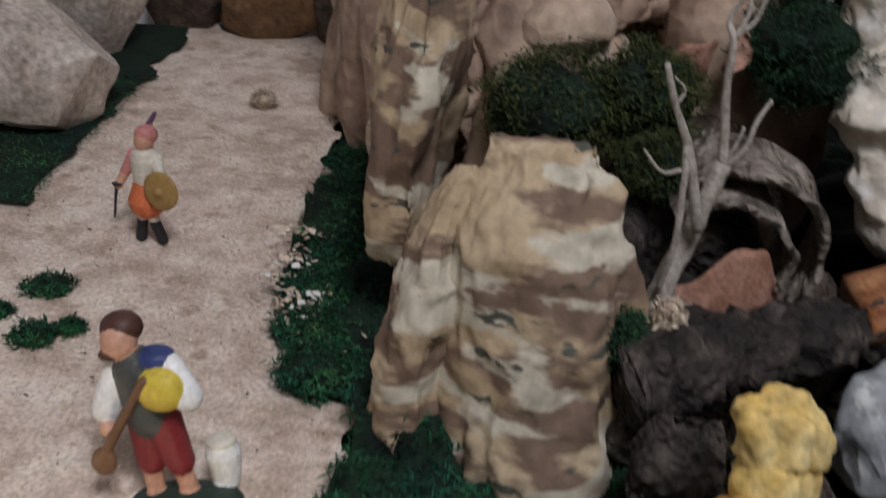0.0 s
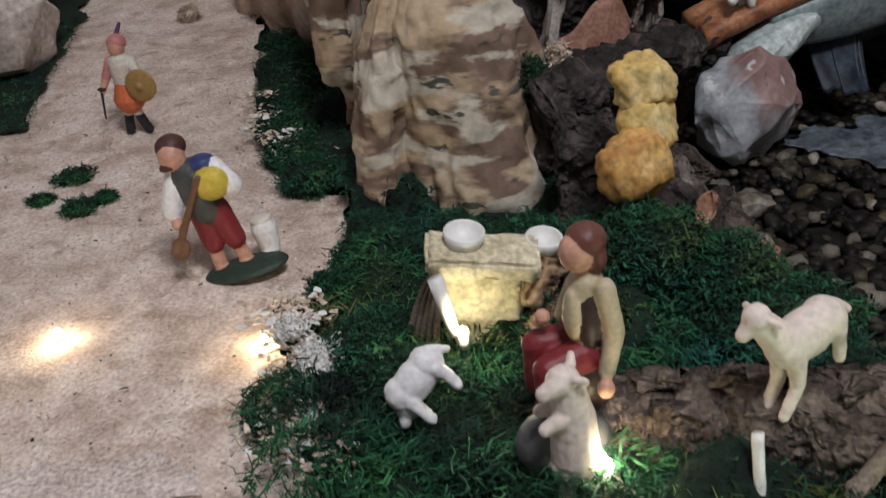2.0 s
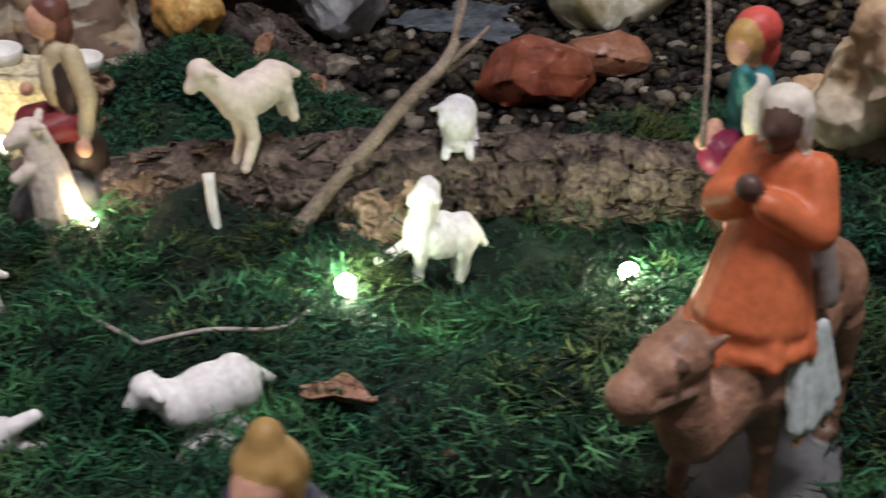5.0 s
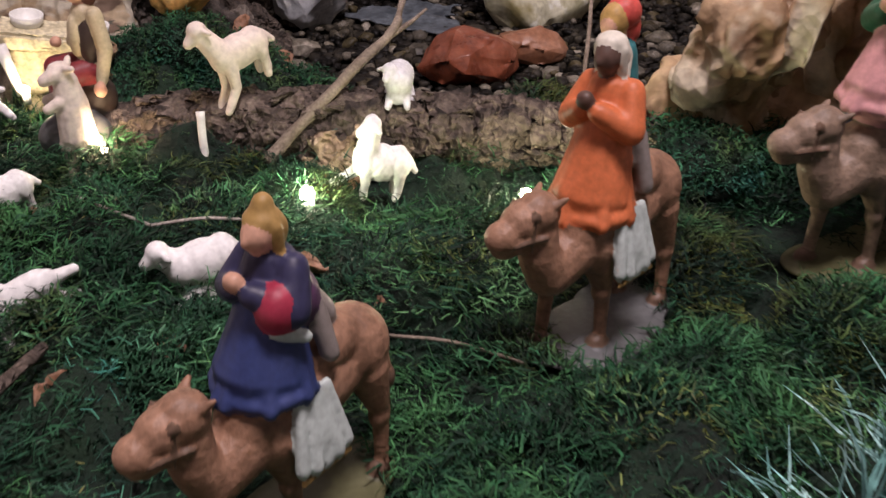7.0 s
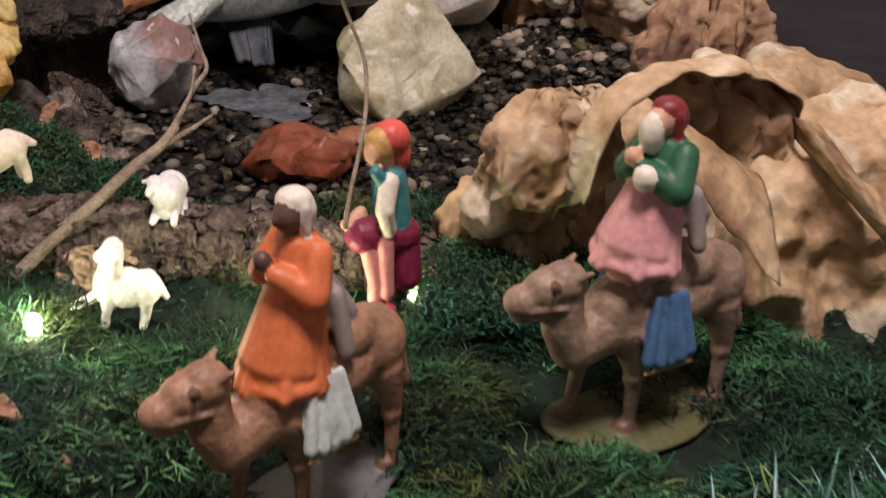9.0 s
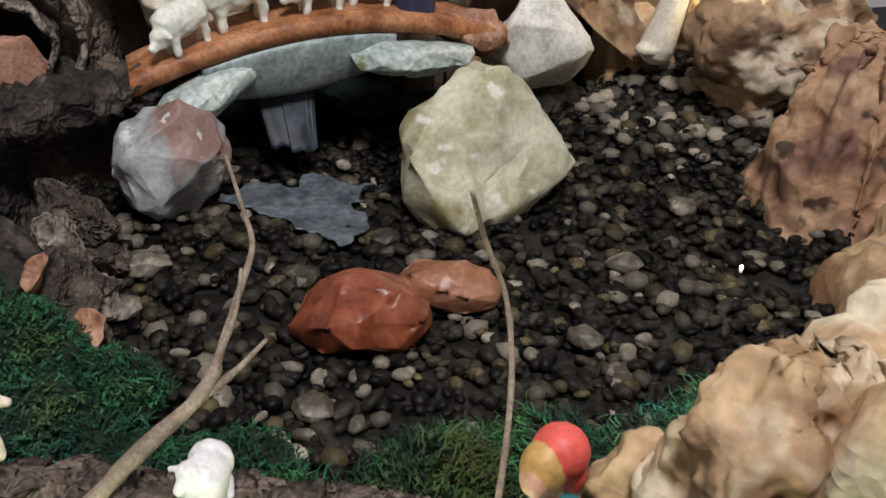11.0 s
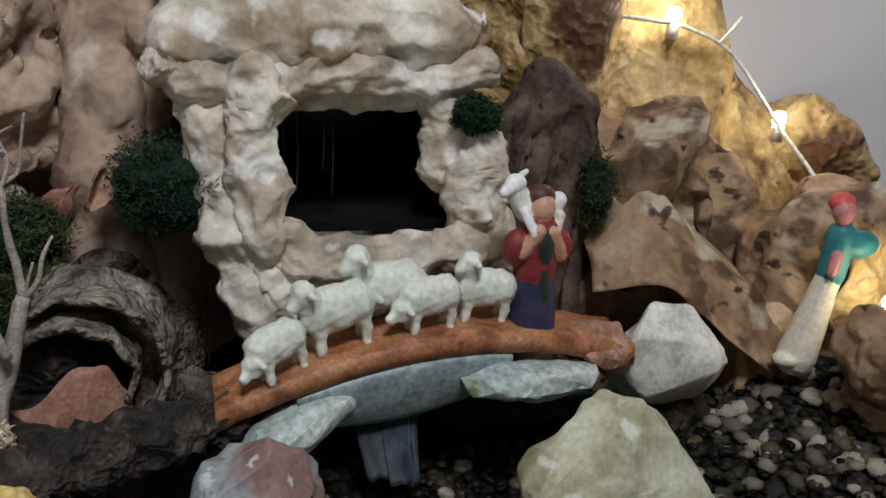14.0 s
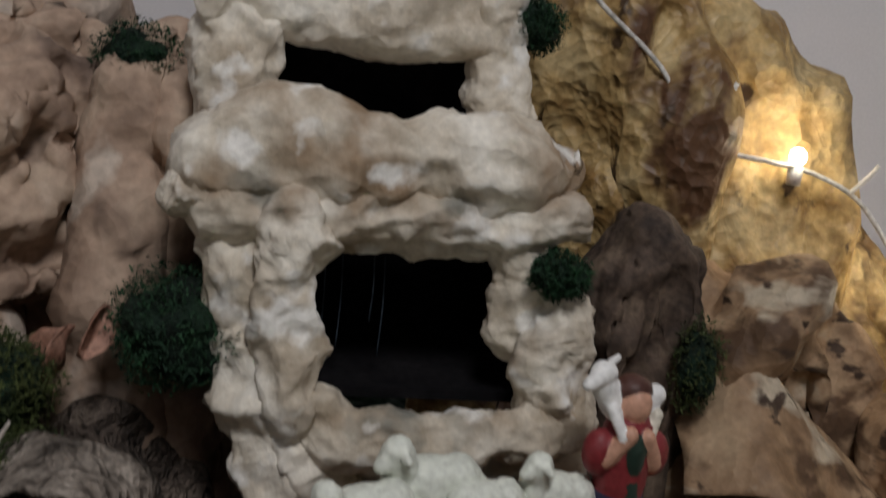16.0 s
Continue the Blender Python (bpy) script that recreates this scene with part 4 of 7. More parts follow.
# ---- paper mountain beside the path ----
paper_bag("paper_rock", 0.0, 0.592, 0.0, [(-0.02, 0.050, 0, 0.058, 0.066), (0.02, 0.049, 0, 0.064, 0.070), (0.055, 0.047, 0, 0.067, 0.066), (0.095, 0.045, 0, 0.065, 0.056), (0.140, 0.042, 0.002, 0.054, 0.046), (0.175, 0.039, 0.006, 0.044, 0.032), (0.200, 0.036, 0.010, 0.035, 0.014), (0.208, 0.035, 0.012, 0.032, 0.003)],
          51, CAMO, "tall kraft paper rock with brown and white painted bands", amp=0.010, f=13, gathers=5, gather=0.13, square=0.9, crisp=0.18)
paper_bag("paper_rock", 0.0, 0.590, 0.0, [(-0.02, -0.026, 0, 0.028, 0.034), (0.03, -0.029, 0, 0.027, 0.034), (0.075, -0.029, 0, 0.024, 0.030), (0.120, -0.024, 0.002, 0.020, 0.025), (0.155, -0.017, 0.006, 0.015, 0.018), (0.182, -0.009, 0.010, 0.008, 0.008), (0.188, -0.008, 0.011, 0.004, 0.002)],
          52, CAMO, "small folded kraft paper rock with painted patches", amp=0.0065, f=17, gathers=4, gather=0.22, crisp=0.2)
paper_bag("paper_rock", 0.0, 0.760, 0.0, [(-0.02, -0.030, 0.02, 0.022, 0.06), (0.05, -0.034, 0.01, 0.026, 0.06), (0.082, -0.050, -0.01, 0.028, 0.066), (0.12, -0.050, -0.01, 0.027, 0.075), (0.19, -0.050, -0.005, 0.031, 0.085), (0.27, -0.045, 0.01, 0.029, 0.085), (0.325, -0.038, 0.02, 0.020, 0.06), (0.338, -0.035, 0.02, 0.010, 0.03)],
          53, CAMO, "tall folded kraft paper cliff with painted patches", amp=0.011, f=10, gathers=5, gather=0.16, tall=0.35, crisp=0.25)
paper("paper_rock", 0.020, 0.860, 0.0, 0.085, 0.10, 0.270, 54, KRAFTPINK, "folded pinkish kraft paper cliff", power=0.7, amp=0.28, pleats=7, pleat=0.26, sub=6)
paper("paper_rock", 0.105, 1.000, 0.0, 0.12, 0.13, 0.440, 55, KRAFTPINK, "high folded kraft paper cliff beside the grotto", power=0.7, amp=0.26, pleats=9, pleat=0.26, sub=6)
paper("paper_rock", 0.02, 1.16, 0.0, 0.18, 0.16, 0.50, 56, KRAFTPINK, "high folded kraft paper cliff at the back", power=0.7, amp=0.22, pleats=9, pleat=0.1, sub=5)
paper("paper_rock", 0.190, 0.935, 0.0, 0.060, 0.09, 0.400, 57, KRAFTPINK, "narrow folded kraft paper cliff beside the grotto", power=0.65, amp=0.30, pleats=6, pleat=0.28, sub=6)
paper("paper_rock", 0.055, 0.905, 0.27, 0.10, 0.09, 0.14, 58, KRAFTPINK, "pale crumpled kraft paper boulder on the cliff", power=0.9, amp=0.34, sub=6, foot=0.06)

# dark ground behind and between
paper("dark_mound", 0.165, 0.730, 0.0, 0.10, 0.10, 0.115, 61, BARK, "dark mound of bark and earth beside the bridge", power=0.8, amp=0.25)
paper("dark_mound", 0.10, 0.66, 0.0, 0.065, 0.10, 0.13, 62, BARKDARK, "dark mound of bark under the moss", power=0.8, amp=0.25)
paper("dark_mound", 0.145, 0.82, 0.0, 0.09, 0.07, 0.19, 63, BARK, "dark mound of bark below the paper cliff", power=0.8, amp=0.25)
paper("dark_mound", 0.560, 0.83, 0.0, 0.058, 0.06, 0.318, 64, BROWNROCK, "dark brown crumpled paper pillar beside the grotto", power=0.30, amp=0.16, pleats=6, pleat=0.14, sub=6)
# Added mound; its near-black colour paints the shade of the hollow.
paper("dark_mound", 0.42, 0.92, 0.0, 0.20, 0.10, 0.10, 65, HOLLOWSHADE, "near-black mound painted as the shade behind the bridge", power=0.6, amp=0.15)

# ---- twigs ----
def twig(name, lines, label, material=TWIG, group=""):
    ob = holder(name, pose(*lines[0][0][0]), label, "twig", group)
    o = Vector(lines[0][0][0])
    for k, (pts, r0, r1) in enumerate(lines):
        c = [p - o for p in curve_pts(pts, 6)]
        n = len(c)
        bm = tube(bmesh.new(), c, [r0 + (r1 - r0) * i / (n - 1) for i in range(n)], 8, 0.35, k)
        if k == 0:
            stem = part("stem", bm, material, ob)
        else:
            part("side_shoot", bm, material, stem)
    return ob


# ---- bark, driftwood and leaves at the left of the bridge ----
log = holder("dark_log", pose(0, 0, 0), "rough dark bark log leading to the bridge", "log")
pts = curve_pts([(0.282, 0.655, 0.086), (0.225, 0.626, 0.092), (0.170, 0.594, 0.092), (0.120, 0.564, 0.090), (0.092, 0.552, 0.086)], 8)
bm = tube(bmesh.new(), pts, [0.018 + 0.007 * min(1, k / 20) for k in range(len(pts))], 26, 0.3, 3)
crumple(bm, 0.014, 60, 3, 0.003)
part("trunk", bm, BARKDARK, log)
paper("bark_slab", 0.142, 0.452, 0.0, 0.052, 0.050, 0.072, 66, BARKDARK, "dark furrowed bark slab under the yellow paper", power=0.8, amp=0.22)
paper_bag("bark_piece", 0.0, 0.488, 0.0, [(-0.02, 0.110, 0, 0.020, 0.012), (0.02, 0.110, 0, 0.021, 0.013), (0.05, 0.112, 0.003, 0.021, 0.012), (0.075, 0.115, 0.006, 0.023, 0.011), (0.095, 0.118, 0.010, 0.021, 0.009), (0.102, 0.118, 0.012, 0.014, 0.004)],
          69, BARKDARK, "upright piece of dark bark with grey edges", amp=0.006, f=24)
paper("bark_slab", 0.190, 0.430, -0.004, 0.030, 0.065, 0.050, 67, BARK, "grey furrowed bark slab sloping to the stream", power=0.8, amp=0.3, turn=-20)

drift = holder("driftwood", pose(0, 0, 0), "grey weathered bark curled over in layers", "driftwood")
for k, (line, y0, deep, mt) in enumerate((([(0.128, 0.176), (0.150, 0.188), (0.174, 0.188), (0.200, 0.176), (0.217, 0.152), (0.220, 0.128), (0.214, 0.106), (0.200, 0.090)], 0.640, 0.052, DRIFT),
                                          ([(0.120, 0.158), (0.148, 0.170), (0.172, 0.168), (0.190, 0.154), (0.199, 0.134), (0.194, 0.112), (0.182, 0.098)], 0.632, 0.056, DRIFT))):
    mid = spline(line, 44)

    def curl_fn(u, v, mid=mid, y0=y0, deep=deep, k=k):
        x, z = mid[min(int(round(u * 43)), 43)]
        inward = Vector((x - 0.165, 0, z - 0.125)) * (0.12 * v * v)
        wave = 0.004 * noise.noise(Vector((u * 7, v * 3, k * 5)))
        return Vector((x + wave, y0 + deep * v + 0.010 * noise.noise(Vector((u * 5, k * 3, 0))) + 0.016 * (u - 0.5) ** 2, z + wave)) + inward

    part("layer", sheet(curl_fn, 43, 12, 0.0045), mt, drift)
bm = bmesh.new()
blob(bm, (0.150, 0.690, 0.105), (0.048, 0.035, 0.055), 4, seed=4, amp=0.45)
part("core", bm, BARKDARK, drift)


def plate_fn(u, v):
    """A leathery brown leaf with a notched upper edge."""
    x = 0.094 + 0.100 * u
    top = 0.112 + 0.030 * math.exp(-(((u - 0.66) / 0.30) ** 2)) + 0.010 * math.exp(-(((u - 0.86) / 0.07) ** 2)) + 0.004 * math.sin(u * 11)
    return Vector((x, 0.608 + 0.016 * (u - 0.4) ** 2 * 4 + 0.010 * v + 0.003 * noise.noise(Vector((u * 6, v * 4, 1))), 0.064 + (top - 0.064) * v))


thing("dry_leaf", sheet(plate_fn, 36, 10, 0.0014), PINKLEAF, Matrix(), "large leathery reddish brown dry leaf against the driftwood", "leaf", "dry leaves")


def leaf(name, x, y, z, size, turn, material, label, curl=0.5, group="dry leaves", lobes=0.0):
    def fn(u, v):
        a = (u - 0.5) * 2
        w = math.sin(math.pi * min(1, v * 0.96 + 0.03)) ** 0.8 * (0.42 + lobes * 0.3 * math.sin(v * 19) + 0.22 * noise.noise(Vector((v * 5, x * 90, (a > 0) * 7.0))))
        return Vector((a * w * size, (v - 0.5) * size * 1.5, curl * size * (a * a * 0.5 * w * 2 + 0.35 * (v - 0.5) ** 2) + 0.22 * size * noise.noise(Vector((a * 2, v * 3, x * 50)))))
    return thing(name, sheet(fn, 8, 14, 0.0005), material, pose(x, y, z, *turn), label, "leaf", group)


leaf("dry_leaf", 0.145, 0.770, 0.213, 0.034, (65, 10, -70), PINKLEAF, "curled pink dry leaf on the dark bark", 1.0)
leaf("dry_leaf", 0.166, 0.772, 0.232, 0.026, (75, 40, 40), PINKLEAF, "curled pink dry leaf on the dark bark", 1.0)
leaf("dry_leaf", 0.205, 0.378, 0.032, 0.020, (30, 10, 20), LEAF, "brown dry leaf at the edge of the stream", 0.9)
leaf("dry_leaf", 0.180, 0.410, 0.056, 0.018, (40, -10, -40), LEAF, "reddish dry leaf at the edge of the stream", 0.9)
leaf("dry_leaf", 0.205, 0.335, 0.030, 0.018, (30, 20, 10), PINKLEAF, "pale dry leaf at the edge of the stream", 0.7)
leaf("dry_leaf", 0.153, 0.016, 0.030, 0.022, (8, 10, 70), LEAF, "brown dry leaf lying on the moss", 0.5)
leaf("dry_leaf", 0.075, -0.03, 0.020, 0.016, (20, 20, 20), LEAF, "brown dry leaf lying on the moss", 0.8)
leaf("dry_leaf", 0.022, -0.050, 0.020, 0.016, (20, 20, -40), LEAF, "brown dry leaf lying on the moss", 0.8)
leaf("dry_leaf", 0.185, -0.035, 0.020, 0.016, (60, 20, 10), LEAF, "small brown dry leaf standing in the moss", 0.8)
leaf("dry_leaf", 0.012, 0.122, 0.030, 0.013, (60, 0, 60), LEAF, "small brown dry leaf beside a lamb", 0.6)


for k, (x, y, z, sz, tr, mt) in enumerate(((0.200, 0.548, 0.030, (0.044, 0.020, 0.020), (10, 24, -40), BARK), (0.188, 0.500, 0.034, (0.040, 0.018, 0.016), (0, 18, -70), DRIFT), (0.214, 0.500, 0.016, (0.030, 0.020, 0.014), (0, 10, 20), BARK),
                                           (0.206, 0.448, 0.018, (0.036, 0.018, 0.013), (0, 12, -60), DRIFT), (0.196, 0.405, 0.022, (0.030, 0.020, 0.012), (0, 16, -50), BARK), (0.212, 0.365, 0.012, (0.020, 0.015, 0.010), (0, 0, 20), DRIFT))):
    ob = stone("root_piece", x, y, z, sz, 700 + k, mt, "weathered grey-brown bark piece at the stream's edge", tr, group="bark pieces", points=18, rough=0.12)
# ---- clumps of lichen and moss ----
def clump(name, x, y, z, r, material, label, seed, count=2200, flatten=0.8):
    ob = holder(name, pose(x, y, z), label, "bush", "lichen clumps")
    bm = bmesh.new()
    blob(bm, (0, 0, 0), (r * 0.8, r * 0.8, r * 0.8 * flatten), 3, seed=seed, amp=0.4)
    # Cores of green clumps are near-black: painted shade behind the fronds.
    part("core", bm, material if material in (SHAVING, PLASTICWHITE) else MOSSGAPSHADE, ob)
    rg = random.Random(seed)
    spots = []
    for _ in range(int(count * 1.9)):
        d = Vector((rg.gauss(0, 1), rg.gauss(0, 1), rg.gauss(0, 1))).normalized()
        k = r * (0.78 + 0.3 * rg.random()) * (1 + 0.25 * noise.noise(d * 2 + Vector((seed, 0, 0))))
        spots.append((d.x * k, d.y * k, d.z * k * flatten))
    fr = strands("fronds", spots, (0.004, 0.011), 0.0006, material, "", flat=0.5, curl=0.9, seed=seed, category="", kind="")
    fr.parent = ob
    return ob


clump("lichen_bush", 0.045, 0.745, 0.185, 0.050, OLIVE, "olive green moss bush between the paper rocks", 71)
clump("lichen_bush", 0.108, 0.752, 0.200, 0.040, OLIVE, "green moss bush between the paper rocks", 72)
clump("lichen_bush", 0.226, 0.790, 0.232, 0.052, BUSH, "dark green lichen bush beside the grotto window", 73)
clump("lichen_bush", 0.128, 0.700, 0.165, 0.040, OLIVE, "olive green moss on the dark bark", 74, flatten=0.6)
clump("lichen_bush", 0.466, 0.742, 0.296, 0.020, BUSH, "green lichen tuft under the grotto ledge", 75, 900)
clump("lichen_bush", 0.275, 0.785, 0.242, 0.017, BUSH, "small green lichen tuft beside the grotto window", 76, 700)
clump("lichen_bush", 0.592, 0.775, 0.225, 0.018, OLIVE, "dark moss on the brown pillar", 77, 500, 2.0)
clump("lichen_bush", 0.10, 0.600, 0.075, 0.030, BUSH, "dark green lichen beside the paper rock", 78, 900)
clump("lichen_bush", 0.175, 0.905, 0.40, 0.032, BUSH, "dark green lichen on the paper cliff", 79, 900)
clump("lichen_bush", 0.452, 0.84, 0.455, 0.024, BUSH, "dark green lichen on top of the grotto", 80, 900)
clump("lichen_bush", 0.505, 0.165, 0.035, 0.032, BUSH, "dark moss cushion below the paper rock", 81, 1200, 0.6)
clump("moss_cushion", 0.435, 0.075, 0.030, 0.045, MOSS, "dark green moss cushion beside the seated angler", 82, 2200, 0.6)
clump("moss_cushion", 0.175, 0.300, 0.030, 0.045, MOSS, "dark green moss cushion behind the log", 83, 2200, 0.6)
clump("moss_cushion", 0.085, 0.335, 0.030, 0.045, MOSS, "dark green moss cushion behind the log", 84, 2200, 0.6)
clump("moss_cushion", -0.055, 0.355, 0.022, 0.032, MOSS, "dark green moss cushion beside the hearth", 85, 1500, 0.6)
clump("moss_cushion", 0.128, 0.372, 0.048, 0.040, MOSS, "dark green moss cushion below the yellow paper", 130, 2200, 0.9)
clump("moss_cushion", 0.168, 0.345, 0.040, 0.038, MOSS, "dark green moss cushion below the bark", 131, 2000, 0.8)
clump("moss_cushion", 0.090, 0.380, 0.040, 0.034, MOSS, "dark green moss cushion below the paper rock", 132, 1700, 0.9)
clump("moss_cushion", 0.105, 0.402, 0.030, 0.042, MOSS, "dark green moss cushion below the bark", 87, 2200, 0.7)
clump("moss_cushion", 0.150, 0.362, 0.030, 0.042, MOSS, "dark green moss cushion below the bark", 88, 2200, 0.7)
clump("moss_cushion", 0.210, 0.322, 0.020, 0.036, MOSS, "dark green moss cushion at the stream's edge", 89, 1600, 0.6)
clump("moss_cushion", 0.060, 0.425, 0.026, 0.040, MOSS, "dark green moss cushion below the paper rock", 99, 2000, 0.7)
clump("moss_cushion", 0.275, 0.235, 0.018, 0.035, MOSS, "dark green moss cushion behind the log", 86, 1300, 0.5)
for k, (x, y, r) in enumerate(((-0.095, 0.645, 0.030), (-0.112, 0.700, 0.028), (-0.118, 0.755, 0.030), (-0.110, 0.820, 0.030), (-0.125, 0.885, 0.030), (-0.105, 0.95, 0.034), (-0.13, 1.03, 0.034), (-0.055, 0.485, 0.024), (-0.075, 0.445, 0.022))):
    clump("moss_cushion", x, y, 0.014, r, MOSS, "dark green moss cushion along the sawdust path", 120 + k, 1100, 0.55)
for k, (x, y, r) in enumerate(((-0.325, 0.735, 0.020), (-0.305, 0.665, 0.016), (-0.345, 0.69, 0.012), (-0.285, 0.68, 0.010))):
    clump("moss_tuft", x, y, 0.006, r, MOSS, "dark moss tuft scattered on the sawdust", 90 + k, 260, 0.35)
clump("white_lichen", -0.255, 1.16, 0.035, 0.014, SHAVING, "pale lichen tuft at the end of the path", 96, 500, 0.9)
clump("white_lichen", 0.116, 0.578, 0.116, 0.009, SHAVING, "pale lichen tuft on the dark log", 97, 260, 1.3)
for k, (x, y, r) in enumerate(((-0.088, 0.348, 0.015), (-0.104, 0.368, 0.011), (-0.078, 0.318, 0.010), (-0.070, 0.350, 0.008), (-0.092, 0.300, 0.007))):
    clump("white_flock", x, y, moss_z(x, y) + 0.004, r, PLASTICWHITE, "white flour-like clump on the mossy edge of the path", 140 + k, 260, 0.5)
clump("lichen_bush", 0.086, 0.572, 0.105, 0.020, BUSH, "dark green moss tuft on the dark log", 98, 900, 0.9)


twig("fallen_branch", [([(0.158, 0.160, 0.034), (0.174, 0.167, 0.046), (0.205, 0.178, 0.068), (0.232, 0.187, 0.088), (0.254, 0.194, 0.102), (0.266, 0.204, 0.112)], 0.0050, 0.0030),
                       ([(0.252, 0.193, 0.101), (0.272, 0.204, 0.107), (0.292, 0.222, 0.112)], 0.0026, 0.0010),
                       ([(0.265, 0.203, 0.111), (0.284, 0.25, 0.124), (0.297, 0.295, 0.124), (0.297, 0.328, 0.130), (0.292, 0.352, 0.152)], 0.0022, 0.0011),
                       ([(0.262, 0.201, 0.109), (0.278, 0.225, 0.126), (0.284, 0.24, 0.142)], 0.0020, 0.0008)], "grey-brown forked branch leaning across the bark log")
twig("bare_shrub", [([(0.108, 0.592, 0.100), (0.114, 0.596, 0.132), (0.125, 0.60, 0.170), (0.134, 0.60, 0.206)], 0.0088, 0.0048),
                    ([(0.134, 0.60, 0.204), (0.131, 0.602, 0.225), (0.127, 0.60, 0.250), (0.126, 0.60, 0.273), (0.122, 0.602, 0.284), (0.128, 0.60, 0.298), (0.134, 0.604, 0.288)], 0.0030, 0.0009),
                    ([(0.128, 0.602, 0.278), (0.136, 0.604, 0.285), (0.139, 0.602, 0.302), (0.142, 0.60, 0.321)], 0.0016, 0.0008),
                    ([(0.126, 0.60, 0.275), (0.131, 0.60, 0.292), (0.126, 0.604, 0.306), (0.134, 0.606, 0.312)], 0.0013, 0.0006),
                    ([(0.134, 0.60, 0.204), (0.143, 0.598, 0.216), (0.147, 0.60, 0.232), (0.153, 0.602, 0.244)], 0.0022, 0.0009),
                    ([(0.135, 0.60, 0.208), (0.138, 0.598, 0.218), (0.141, 0.60, 0.228)], 0.0015, 0.0008),
                    ([(0.124, 0.586, 0.170), (0.116, 0.582, 0.196), (0.108, 0.58, 0.222), (0.098, 0.58, 0.242), (0.090, 0.58, 0.264)], 0.0036, 0.0014),
                    ([(0.108, 0.58, 0.222), (0.110, 0.578, 0.195), (0.111, 0.578, 0.165), (0.108, 0.585, 0.130)], 0.0022, 0.0018),
                    ([(0.108, 0.58, 0.207), (0.097, 0.58, 0.205), (0.086, 0.582, 0.216)], 0.0013, 0.0007),
                    ([(0.098, 0.58, 0.242), (0.102, 0.582, 0.25), (0.096, 0.584, 0.256)], 0.0012, 0.0006)], "small bare grey shrub twig standing in the bark", PALETWIG)
twig("grass_straw", [([(0.035, 0.140, 0.035), (0.055, 0.095, 0.044), (0.077, 0.058, 0.048)], 0.0012, 0.0010),
                  ([(0.077, 0.058, 0.048), (0.105, 0.060, 0.047), (0.135, 0.052, 0.046), (0.150, 0.058, 0.048)], 0.0011, 0.0008)], "thin pale grass stem arching over the moss", PALETWIG)
twig("grass_straw", [([(0.185, -0.055, 0.022), (0.215, -0.075, 0.024), (0.245, -0.095, 0.018)], 0.0010, 0.0008)], "thin pale grass stem on the moss")
twig("grass_straw", [([(0.40, -0.035, 0.030), (0.402, -0.037, 0.022), (0.407, -0.045, 0.016)], 0.0008, 0.0006)], "short pale stem in the moss")
twig("front_post", [([(-0.074, -0.032, 0.222), (-0.098, -0.038, 0.16), (-0.132, -0.048, 0.07), (-0.160, -0.055, -0.004)], 0.0046, 0.0055),
                    ([(-0.145, -0.036, 0.225), (-0.090, -0.042, 0.172), (-0.054, -0.046, 0.138), (-0.036, -0.055, 0.108), (-0.028, -0.075, 0.05), (-0.026, -0.085, 0.004)], 0.0034, 0.0040)], "dark cut branch post with a cross stick at the path", BARKDARK)
twig("fallen_twig", [([(-0.034, -0.105, 0.026), (-0.006, -0.066, 0.032), (0.019, -0.030, 0.034)], 0.0042, 0.0030), ([(-0.006, -0.066, 0.032), (-0.002, -0.050, 0.036), (0.000, -0.040, 0.038)], 0.0016, 0.0009)], "brown twig lying on the moss", BARK)
twig("garden_stake", [([(0.117, 0.157, 0.018), (0.118, 0.166, 0.044), (0.119, 0.174, 0.070)], 0.0026, 0.0030)], "small white plastic stake in the moss", PLASTICWHITE)

# ---- bark log along the meadow ----
blog = holder("bark_log", pose(0, 0, 0), "long furrowed piece of brown bark lying on the moss", "log")
pts = curve_pts(LOG, 10)
n = len(pts)
log_r = [0.029 * (0.55 + 0.45 * math.sin(math.pi * min(1, 0.15 + i / n))) for i in range(n)]
bm = tube(bmesh.new(), pts, [r * 0.93 for r in log_r], 20, 0.15, 9)
crumple(bm, 0.006, 55, 4, 0.001)
log_body = part("log_body", bm, BARK, blog)
lumps = random.Random(5)
for row in range(5):
    k = 1 + row % 2
    while k < n - 2:
        p, d = pts[k], (pts[k + 1] - pts[k - 1]).normalized()
        side = Vector((d.y, -d.x, 0)).normalized()
        th = radians((-32, 2, 38, 74, 112)[row] + lumps.uniform(-7, 7))
        out = side * math.cos(th) + Vector((0, 0, 1)) * math.sin(th)
        wide, tall = lumps.uniform(0.0060, 0.0150), log_r[k] * lumps.uniform(0.30, 0.62)
        bm = bmesh.new()
        bmesh.ops.create_cube(bm, size=2)
        bmesh.ops.subdivide_edges(bm, edges=bm.edges[:], cuts=3, use_grid_fill=True)
        for v in bm.verts:
            q = v.co.copy()
            edge = 1 - 0.45 * max(abs(q.x), abs(q.z)) ** 3
            v.co = Vector((q.x * wide, q.y * 0.0042 * edge, q.z * tall)) + noise.noise_vector(q * 1.1 + Vector((k, row * 7, 0))) * 0.0055 + noise.noise_vector(q * 4 + Vector((k, row, 3))) * 0.0007
        ob = part("bark_plate", bm, BARK, log_body)
        m = Matrix((d, -out, d.cross(-out))).transposed().to_4x4()
        m.translation = p + out * log_r[k] * lumps.uniform(0.88, 0.98)
        ob.matrix_basis = m @ pose(0, 0, 0, lumps.uniform(-12, 12), lumps.uniform(-14, 14), lumps.uniform(-12, 12))
        k += max(1, int(round(wide * 1.55 / ((pts[k + 1] - pts[k]).length + 1e-6))))
